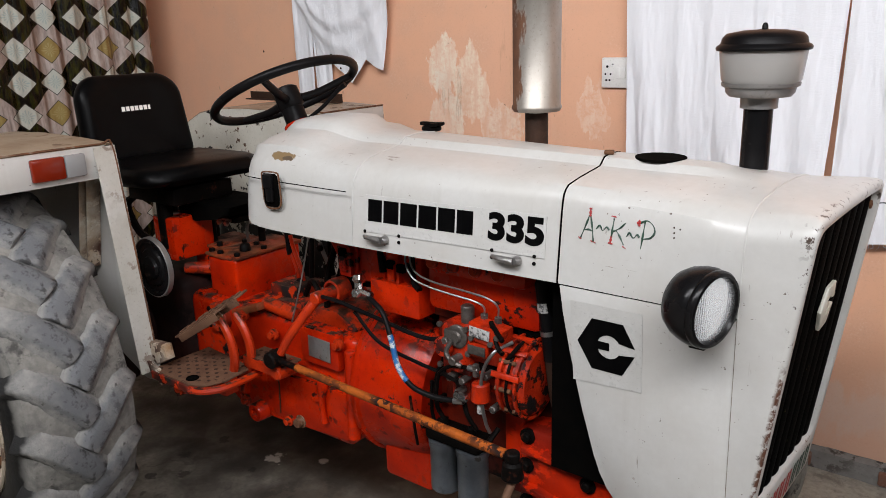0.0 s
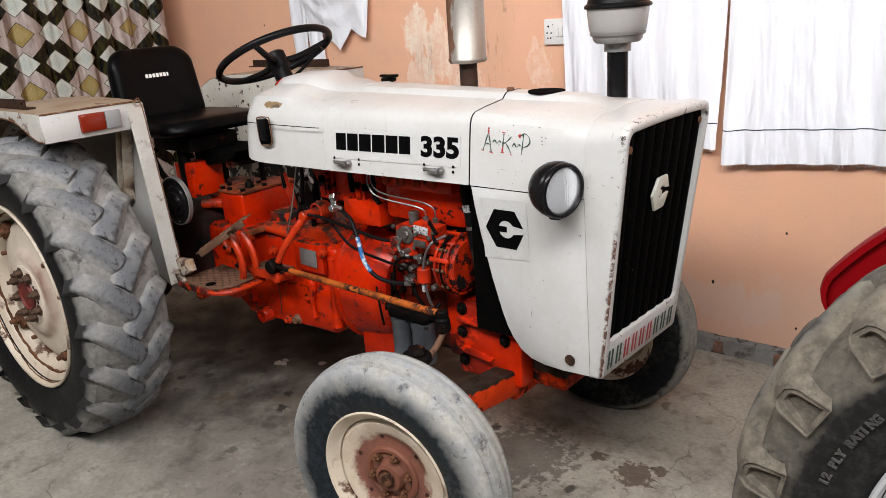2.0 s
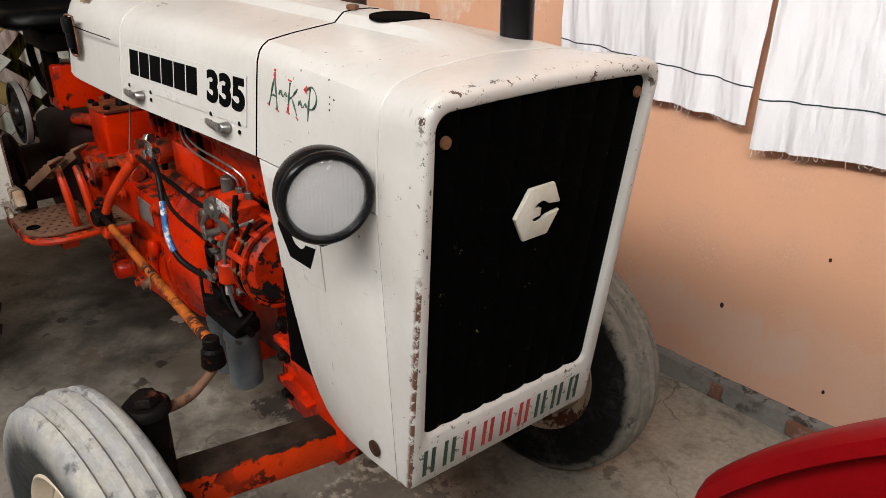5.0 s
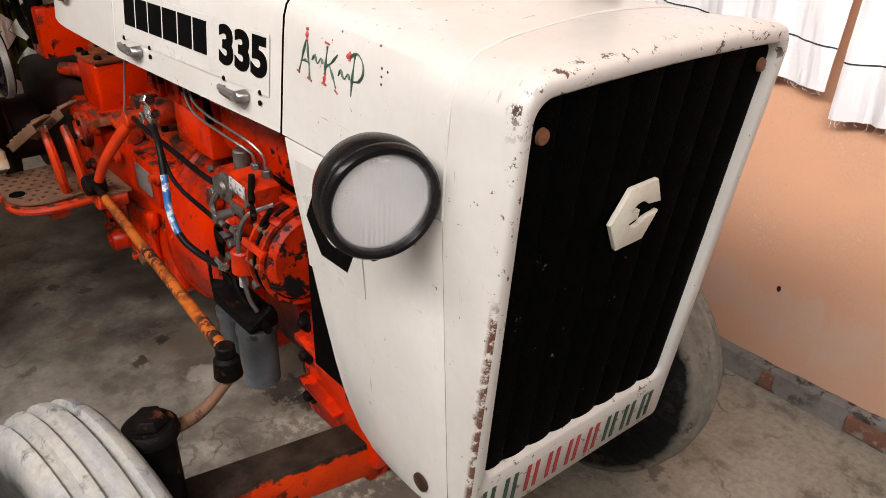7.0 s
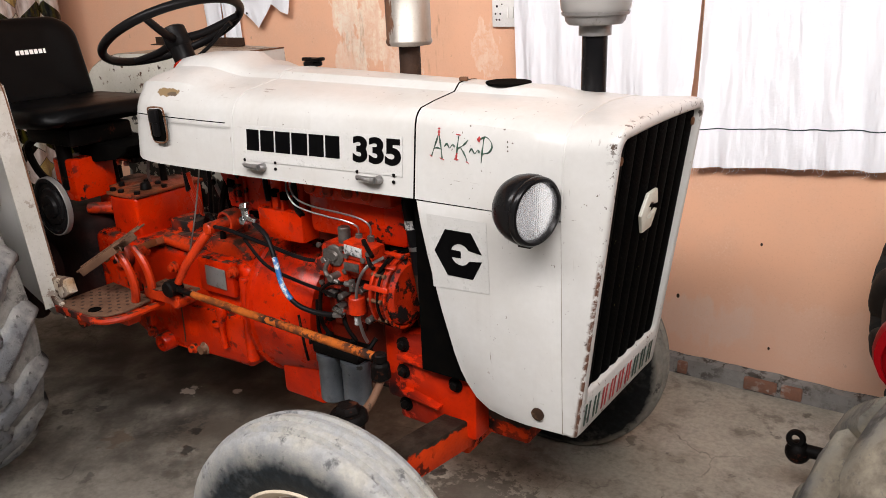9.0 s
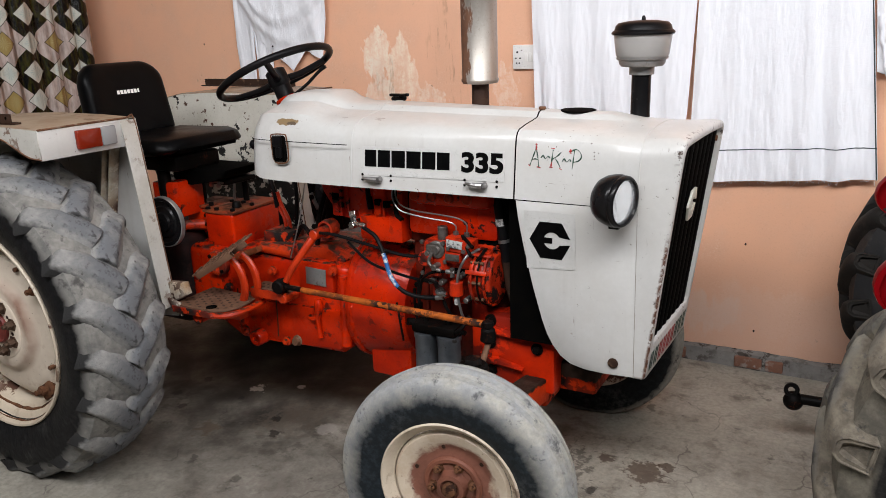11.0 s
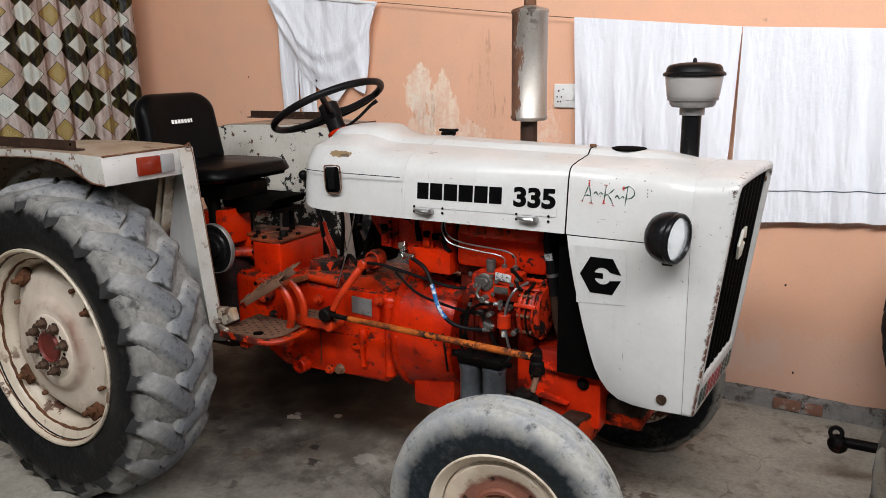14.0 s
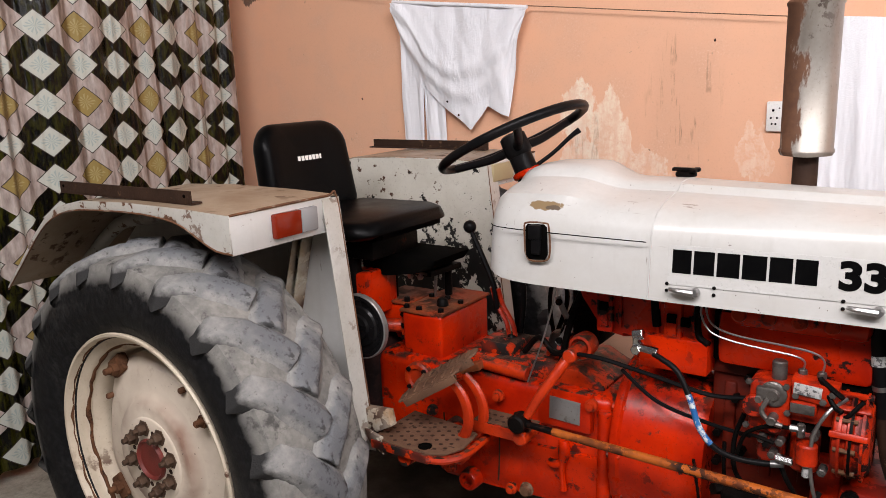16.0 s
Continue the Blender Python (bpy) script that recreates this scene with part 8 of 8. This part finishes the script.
for x in (1.445, 1.534):
    part("fuel_filter", lathe(bmn(), [(0.001, 0.425), (0.034, 0.425), (0.040, 0.432), (0.040, 0.552), (0.043, 0.556), (0.043, 0.574), (0.001, 0.576)], Matrix.Translation((x, -0.20, 0)), 28), FILTER_GREY, T, "grey fuel filter can")
# Black boxes added for the shaded gaps before and behind the engine.
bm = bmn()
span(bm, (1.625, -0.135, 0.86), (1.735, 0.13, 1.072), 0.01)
part("front_gap_fill", bm, BLACK_LINE, T, "black box filling the shaded gap ahead of the engine")
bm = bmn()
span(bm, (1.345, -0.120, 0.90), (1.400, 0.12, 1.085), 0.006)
part("rear_gap_fill", bm, BLACK_LINE, T, "black box filling the shaded gap behind the engine")
bm = bmn()
for k in range(4):
    x = 1.42 + 0.065 * k
    rod(bm, (x, -0.10, 1.03), (x, -0.205, 1.05), 0.020, 0.017, 16, 0.004)
parts("manifold_pipes", "manifold_stub", bm, ORANGE_OLD, T, "oily manifold stub")
bm = bmn()
for x, z in ((1.36, 0.70), (1.36, 0.62), (1.42, 0.66), (1.62, 0.66), (1.66, 0.60), (1.40, 0.80), (1.43, 0.86)):
    rod(bm, (x, -0.08, z), (x, -0.112, z), 0.011, None, 6, 0.002)
parts("block_bolts", "block_bolt", bm, GREASE, T, "greasy hexagon bolt")
bm = bmn()
tube(bm, [(1.615, -0.20, 0.655), (1.60, -0.23, 0.62), (1.58, -0.235, 0.60)], 0.007, 8)
tube(bm, [(1.44, -0.18, 0.80), (1.425, -0.20, 0.74), (1.43, -0.21, 0.67), (1.45, -0.205, 0.63)], 0.006, 8)
tube(bm, [(1.33, -0.20, 0.66), (1.345, -0.205, 0.58), (1.35, -0.2, 0.52)], 0.004, 8)
tube(bm, [(1.635, -0.20, 0.84), (1.66, -0.225, 0.86), (1.69, -0.22, 0.90)], 0.005, 8)
parts("oil_pipes", "oil_pipe", bm, GREASE, T, "thin black oil line")
bm = bmn()
span(bm, (1.650, -0.162, 0.405), (1.90, 0.162, 0.655), 0.012)
for z in (0.604, 0.497):
    prism(bm, [(1.668, z + 0.010), (1.70, z + 0.012), (1.795, z - 0.010), (1.795, z - 0.016), (1.70, z - 0.002), (1.668, z - 0.006)], 0.036, XZ(-0.150), 0.002)
parts("front_support", "support_rib", bm, SUPPORT_PAINT, T, "blotched orange front engine support")
for x, z in ((1.675, 0.635), (1.672, 0.555), (1.675, 0.455), (1.84, 0.56)):
    part("support_bolt", lathe(bmn(), [(0.001, 0.016), (0.010, 0.016), (0.012, 0.013), (0.012, 0.004), (0.021, 0.003), (0.021, -0.006)], Matrix.Translation((x, -0.162, z)) @ Matrix.Rotation(radians(90), 4, "X"), 12), GREASE, T)
bm = span(bmn(), (1.585, -0.135, 0.44), (1.652, 0.135, 0.70), 0.016)
part("timing_cover", bm, SUPPORT_PAINT, T, "oil-soaked orange timing cover")

# ---- the red tractor parked in front ----
red = thing("red_tractor", "red tractor seen from behind with muddy rear tyres", "tractor", at=(3.9, 0.25, 0))
rear_wheel(red, pose(3.30, 0.945, 0.590, 0, 0, 180), RED_TYRE.copy(), [(me_.copy(), m_) for me_, m_ in RED_LUGS], SILVER_RIM, BLACK, (RUBBER, RUBBER, DARK_LUG))
rear_wheel(red, pose(3.30, -0.445, 0.590), RED_TYRE, RED_LUGS, SILVER_RIM, BLACK, (RED_SKIN, RED_SKIN, RED_LUG))
for s in (-1, 1):
    yc = 0.25 + s * 0.535
    arc = [(3.318 + r * math.sin(radians(a)), 0.60 + r * math.cos(radians(a))) for a, r in [(-61.5, 0.56), (-61.3, 0.60), (-60.6, 0.625), (-59.4, 0.645), (-58, 0.659)] + [(-56.5, 0.667)] + [(a, 0.672) for a in range(-55, 81, 2)]]
    inner = [(3.318 + 0.44 * math.sin(radians(a)), 0.60 + 0.44 * math.cos(radians(a))) for a in range(78, -60, -12)]
    plate = part("mudguard", prism(bmn(), arc + inner, 0.004, XZ(yc + 0.002), 0.001), RED_PAINT, red, "upright glossy red mudguard plate with a rolled edge")
    bm = bmn()
    rows = []
    for k, (x, z) in enumerate(arc):
        d = Vector((x - 3.318, 0, z - 0.60)).normalized()
        w = 0.035 * min(1.0, k / 6 + 0.15)
        p = Vector((x, yc, z))
        rows.append([p + Vector((0, s * 0.012, 0)) - d * 0.012, p + Vector((0, s * 0.012, 0)), p + d * 0.004, p - Vector((0, s * w * 0.5, 0)) + d * 0.004, p - Vector((0, s * w, 0)) - d * 0.004])
    sheet(bm, rows)
    solid(part("rolled_edge", bm, RED_PAINT, plate), 0.004, 0)
    part("bracket", box(bmn(), (3.14, yc - 0.02, 1.20), (0.07, 0.03, 0.09), 0.006, Matrix.Rotation(radians(14), 4, "Y")), RED_PAINT, plate)
bm = bmn()
span(bm, (2.98, -0.05, 0.42), (4.9, 0.55, 0.88), 0.06, 3)
rod(bm, (3.30, -0.30, 0.59), (3.30, 0.80, 0.59), 0.10, None, 28, 0.01)
part("body", bm, GREASE, red, "dark greasy rear axle and gearbox")
def arc_text(words, size, radius, angles, y, centre, mat, parent):
    for ch, a in zip(words, angles):
        if ch == " ":
            continue
        m = Matrix.Translation((centre[0], y, centre[1])) @ Matrix.Rotation(radians(a), 4, "Y") @ Matrix.Translation((-size * 0.3, 0, radius)) @ Matrix.Rotation(radians(90), 4, "X")
        text_part(ch, size, m, mat, parent, "figure", "", 1.0, 0.001, 0.003)


arc_text("12.4", 0.070, 0.416, (-37.4, -31.2, -27.0, -23.6), -0.611, (3.30, 0.59), RUBBER_MARK, red)
arc_text("12 PLY RATING", 0.021, 0.448, [-75 + 1.75 * k for k in range(13)], -0.6125, (3.30, 0.59), RUBBER_MARK, red)
bm = bmn()
prism(bm, [(3.9, 0.95), (5.4, 0.90), (5.45, 1.2), (5.3, 1.36), (4.1, 1.40), (3.95, 1.30)], 0.5, XZ(0.50), 0.05)
part("hood", bm, RED_PAINT, red, "red engine hood")
bm = bmn()
span(bm, (3.22, 0.04, 1.02), (3.60, 0.46, 1.12), 0.04)
span(bm, (3.16, 0.05, 1.10), (3.24, 0.45, 1.42), 0.03)
part("seat", bm, VINYL, red, "black seat")
for y in (-0.32, 0.82):
    w = front_wheel(red, pose(5.15, y, 0.342, 0, 0, 0 if y < 0.2 else 180))
bm = bmn()
tube(bm, [(2.60, 0.53, 0.218), (2.75, 0.525, 0.228), (2.95, 0.51, 0.28), (3.10, 0.50, 0.36)], 0.020, 10)
bmesh.ops.create_uvsphere(bm, u_segments=20, v_segments=12, radius=0.036, matrix=Matrix.Translation((2.575, 0.53, 0.207)))
lathe(bm, [(0.012, -0.012), (0.024, -0.012), (0.027, -0.006), (0.027, 0.006), (0.024, 0.012), (0.012, 0.012)], Matrix.Translation((2.566, 0.527, 0.250)) @ Matrix.Rotation(radians(72), 4, "X"), 24, True)
part("lower_link", bm, GREASE, red, "black lower hitch link with ball eye")

# ---- clothes line, wall fittings and cloth ----
def line_z(x):
    return float(np.interp(x, (0.2, 1.27, 2.03, 2.67, 3.3), (1.905, 1.784, 1.713, 1.682, 1.658)))

bm = tube(bmn(), [(-2.5, W_Y - 0.035, 2.32), (-0.6, W_Y - 0.045, 2.0), (0.2, W_Y - 0.045, 1.907), (1.27, W_Y - 0.045, 1.784), (2.03, W_Y - 0.045, 1.711), (2.67, W_Y - 0.045, 1.680), (3.3, W_Y - 0.045, 1.658), (4.2, W_Y - 0.045, 1.72), (6.0, W_Y - 0.02, 1.80)], 0.0019, 6)
line = tagged(part("clothes_line", bm, DUSTY_STEEL), "thin dark cord strung along the wall", "cord")


def hanging(name, x0, x1, top, drop0, drop1, label, category, seed, edge_wave=0.012, fringe=True, depth=0.040, stripe=None, lean=(0.0, 0.0), selvedge=False):
    """A cloth folded over the line; it hangs in soft pleats a little off the wall."""
    bm = bmn()
    rows = []
    nx, nz = 150, 60
    for i in range(nx + 1):
        u = i / nx
        col_ = []
        for j in range(nz + 1):
            v = j / nz
            zt = top(x0 + (x1 - x0) * u) + 0.004
            bottom = drop0 + (drop1 - drop0) * u + edge_wave * noise.noise((u * 7 + seed, 1, 0))
            z = zt + (bottom - zt) * v
            x = x0 + (x1 - x0) * u + 0.008 * noise.noise((u * 3, v * 2, seed)) * v * (1 - u) * u * 4 + (lean[0] + (lean[1] - lean[0]) * u) * v
            f = 0.006 * math.sin(u * 31 + 1.3 * math.sin(v * 3 + seed) + seed) + 0.012 * noise.noise((u * 13, v * 1.6, seed + 3)) + 0.006 * noise.noise((u * 34, v * 7, seed)) + 0.003 * noise.noise((u * 70, v * 16, seed + 8))
            y = W_Y - depth - 0.012 + f * (0.25 + 0.75 * v)
            col_.append((x, min(y, W_Y - 0.004), z))
        rows.append(col_)
    sheet(bm, rows)
    ob = solid(tagged(part(name, bm, WHITE_CLOTH), label, category, "washing on the line"), 0.0015, 0)
    # back half, short, hanging behind the line
    if stripe:
        sb = bmn()
        v0 = stripe
        srows = []
        for r in rows:
            k = int(v0 * nz)
            a, b_ = Vector(r[k]), Vector(r[k + 1])
            p = a.lerp(b_, v0 * nz - k) + Vector((0, -0.0022, 0))
            srows.append([p, p + Vector((0, 0, -0.004))])
        sheet(sb, srows)
        part("stripe", sb, SELVEDGE, ob, "thin grey woven border stripe")
    if selvedge:
        eb = bmn()
        sheet(eb, [[(x - 0.007, y - 0.0024, z), (x - 0.002, y - 0.0024, z)] for x, y, z in rows[-1]])
        part("selvedge", eb, SELVEDGE, ob, "dark green woven selvedge")
    if fringe:
        fb = bmn()
        for i in range(2, nx, 2):
            if random.random() < 0.55:
                p = Vector(rows[i][-1])
                L = 0.008 + 0.018 * random.random() ** 2
                tube(fb, [p, p + Vector((random.uniform(-.006, .006), -0.002, -L * 0.6)), p + Vector((random.uniform(-.012, .012), 0, -L))], 0.0006, 4, 3)
        part("fringe", fb, WHITE_CLOTH, ob, "loose white threads")
    return ob


hanging("towel", 1.270, 2.027, line_z, 0.975, 0.928, "white cotton cloth hanging from the cord", "towel", 1.0, stripe=0.86, lean=(0.025, -0.030))
hanging("towel", 2.031, 2.672, line_z, 0.868, 0.925, "white cotton cloth with a grey border stripe", "towel", 4.0, stripe=0.83, lean=(-0.006, 0.095), selvedge=True)

# shirt thrown over the line, its tail slung across, a trouser pair behind it
def draped(name, outline_top, outline_bottom, label, category, seed, off, material_=WHITE_CLOTH, amp=0.012, slings=()):
    bm = bmn()
    rows = []
    for i in range(121):
        u = i / 120
        zb = float(np.interp(u, *zip(*outline_bottom)))
        zt, x0 = outline_top(u)
        col_ = []
        for j in range(73):
            v = j / 72
            z = zt + (zb - zt) * v
            f = amp * noise.noise((u * 8, v * 2.2, seed)) + amp * 0.3 * math.sin((u * 3 - v * 2.0) * 4 + seed) * v * (1 - v)
            for curve, deep in slings:
                k = (z - float(np.interp(x0, *zip(*curve)))) / 0.022
                f -= deep * (math.tanh(k) * 0.5 + 0.5) * (1.0 if k < 1.5 else math.exp(-(k - 1.5) / 6))
            f += 0.003 * noise.noise((u * 16 - v * 5, v * 4, seed + 2))
            col_.append((x0 + 0.01 * noise.noise((u * 4, v * 3, seed + 5)), W_Y - off + min(f, off - 0.006), z))
        rows.append(col_)
    sheet(bm, rows)
    return solid(tagged(part(name, bm, material_), label, category, "washing on the line"), 0.0015, 0)


draped("trousers", lambda u: (1.968, -0.600 + 0.262 * u), [(0, 1.05), (0.44, 1.05), (0.49, 1.45), (0.51, 1.62), (0.53, 1.45), (0.58, 1.05), (1, 1.05)], "white cotton trousers hanging behind the shirt", "trousers", 2.0, 0.030, amp=0.008)
draped("shirt", lambda u: (1.985 - 0.085 * u, -0.615 + 0.757 * u), [(0, 1.93), (0.03, 1.86), (0.05, 1.80), (0.12, 1.72), (0.22, 1.58), (0.34, 1.49), (0.46, 1.43), (0.585, 1.362), (0.66, 1.43), (0.70, 1.475), (0.80, 1.44), (0.86, 1.425), (0.88, 1.50), (0.905, 1.62), (0.93, 1.74), (1.0, 1.895)],
       "white cotton shirt thrown over the cord with its tail hanging", "shirt", 7.0, 0.050, amp=0.014,
       slings=([((-0.62, 1.95), (-0.518, 1.867), (-0.435, 1.728), (-0.332, 1.637), (-0.251, 1.613), (-0.099, 1.642), (0.067, 1.733), (0.15, 1.80)), 0.026],
               [((-0.62, 1.90), (-0.56, 1.80), (-0.46, 1.66), (-0.36, 1.57), (-0.28, 1.52), (-0.18, 1.50), (0.0, 1.60), (0.15, 1.75)), 0.018]))
washed = [o for o in scene.collection.all_objects if o.name.startswith("shirt") and o.parent is None][0]
bm = tube(bmn(), [(-0.615 + 0.757 * u, W_Y - 0.062 - 0.004 * math.sin(9 * u), 1.992 - 0.085 * u) for u in (0.0, 0.2, 0.4, 0.6, 0.8, 1.0)], 0.009, 8)
part("folded_edge", bm, WHITE_CLOTH, washed, "bunched edge of the shirt over the cord")
for x, z in ((-0.236, 1.435), (-0.30, 1.50)):
    part("button", lathe(bmn(), [(0.0055, 0), (0.0055, 0.002), (0.001, 0.0025)], Matrix.Translation((x, W_Y - 0.068, z)) @ Matrix.Rotation(radians(90), 4, "X"), 12), GREASE, washed, "small dark shirt button")
far_shirt = hanging("shirt", 2.682, 3.25, line_z, 1.350, 1.33, "white cotton shirt at the far end of the cord", "shirt", 9.0, 0.02, False, lean=(0.035, 0.0))
bm = bmn()
tube(bm, [(2.712, W_Y - 0.060, 1.56), (2.730, W_Y - 0.066, 1.43), (2.765, W_Y - 0.068, 1.315), (2.797, W_Y - 0.066, 1.275)], 0.010, 10)
tube(bm, [(2.797, W_Y - 0.066, 1.275), (2.835, W_Y - 0.068, 1.315), (2.878, W_Y - 0.066, 1.39), (2.872, W_Y - 0.062, 1.48), (2.835, W_Y - 0.058, 1.53)], 0.011, 10)
for v in bm.verts:
    v.co += Vector((0.9, 0.3, 0.6)) * 0.010 * noise.noise(v.co * 34)
part("sleeve", bm, WHITE_CLOTH, far_shirt, "twisted shirt sleeve hanging in a loop", 60)

# switch board
bm = span(bmn(), (1.160, W_Y - 0.018, 1.362), (1.345, W_Y, 1.478), 0.006)
board = tagged(part("switch_board", bm, PLASTIC_WHITE), "white plastic switch and socket board on the wall", "switch")
for k in range(5):
    bm = span(bmn(), (1.222 + 0.022 * k, W_Y - 0.023, 1.398), (1.240 + 0.022 * k, W_Y - 0.016, 1.440), 0.002)
    part("rocker", bm, PLASTIC_WHITE, board)
for x, z, r in ((1.185, 1.444, 0.005), (1.178, 1.415, 0.004), (1.200, 1.415, 0.004), (1.182, 1.392, 0.004), (1.196, 1.392, 0.004), (1.208, 1.452, 0.003)):
    part("socket_hole", rod(bmn(), (x, W_Y - 0.0175, z), (x, W_Y - 0.0190, z), r, None, 10), BLACK_LINE, board)
for k, (x, z) in enumerate(((2.285, 0.590), (1.993, 0.326), (3.0, 0.9), (0.95, 1.72), (-0.9, 1.52), (2.35, 0.18))):
    bm = bmn()
    r = 0.0065 if k == 1 else 0.0045
    lathe(bm, [(r, 0), (r * 0.9, 0.002), (0.001, 0.0025)], Matrix.Translation((x, W_Y - 0.0005, z)) @ Matrix.Rotation(radians(90), 4, "X") @ Matrix.Diagonal((1, 1.5, 1, 1)), 9)
    tagged(part("plug_hole", bm, DARK_RUST), "small dark chipped hole in the plaster", "hole", "holes in the wall", "structure")

# patterned curtain hung on a cord across the shed: soft uneven pleats, the print laid along the cloth
bm = bmn()
Y0, Y1, N = -2.35, 0.972, 360


def curtain_at(y, v):
    t = Y1 - y
    ph = t * 2 * math.pi / 0.150 + 1.3 * math.sin(t * 3.7) + 0.5 * math.sin(t * 9.0)
    a = (0.0125 + 0.005 * math.sin(t * 5 + 1)) * (0.8 + 0.2 * v)
    deep = 0.055 * math.exp(-((t - 1.275) / 0.045) ** 2)
    x = -1.42 - 0.185 * (y / 0.87) * (1 if y > 0 else 0.3) + a * (math.sin(ph) + 0.22 * math.sin(2 * ph + 0.7)) - deep + 0.012 * noise.noise((y * 3, v * 2, 0)) * (0.4 + v)
    return Vector((x, y + 0.004 * math.cos(ph) * (0.3 + 0.7 * v) + (0.022 * (1 - v) if y > 0.8 else 0) * (y - 0.8) / 0.17, 2.55 - 2.49 * v))


rows = [[curtain_at(Y0 + (Y1 - Y0) * i / N, j / 16) for j in range(17)] for i in range(N + 1)]
grid = sheet(bm, rows)
run = [0.0]
for p, q in zip(rows, rows[1:]):
    run.append(run[-1] + (q[8].xy - p[8].xy).length)
along = lambda y: float(np.interp(y, [Y0 + (Y1 - Y0) * i / N for i in range(N + 1)], run))
pitch = (along(0.70) - along(-0.03)) / 4
uv = bm.loops.layers.uv.new("UVMap")
index = {v: (i, j) for i, r in enumerate(grid) for j, v in enumerate(r)}
for f in bm.faces:
    for lp in f.loops:
        i, j = index[lp.vert]
        lp[uv].uv = (3 + (run[i] - along(0.334)) / pitch, (2.55 - 2.49 * j / 16 - 1.566) / 0.160 + 9)
curtain = part("curtain", bm, CURTAIN, None, "", 60, True)
tagged(curtain, "olive and silver lozenge-print satin curtain in pleats", "curtain")
bm = tube(bmn(), [(-1.30, -2.6, 2.56), (-1.43, 0, 2.552), (-1.62, 0.95, 2.56), (-1.66, W_Y - 0.003, 2.565)], 0.004, 6)
part("cord", bm, GREASE, curtain, "thin cord that carries the curtain")
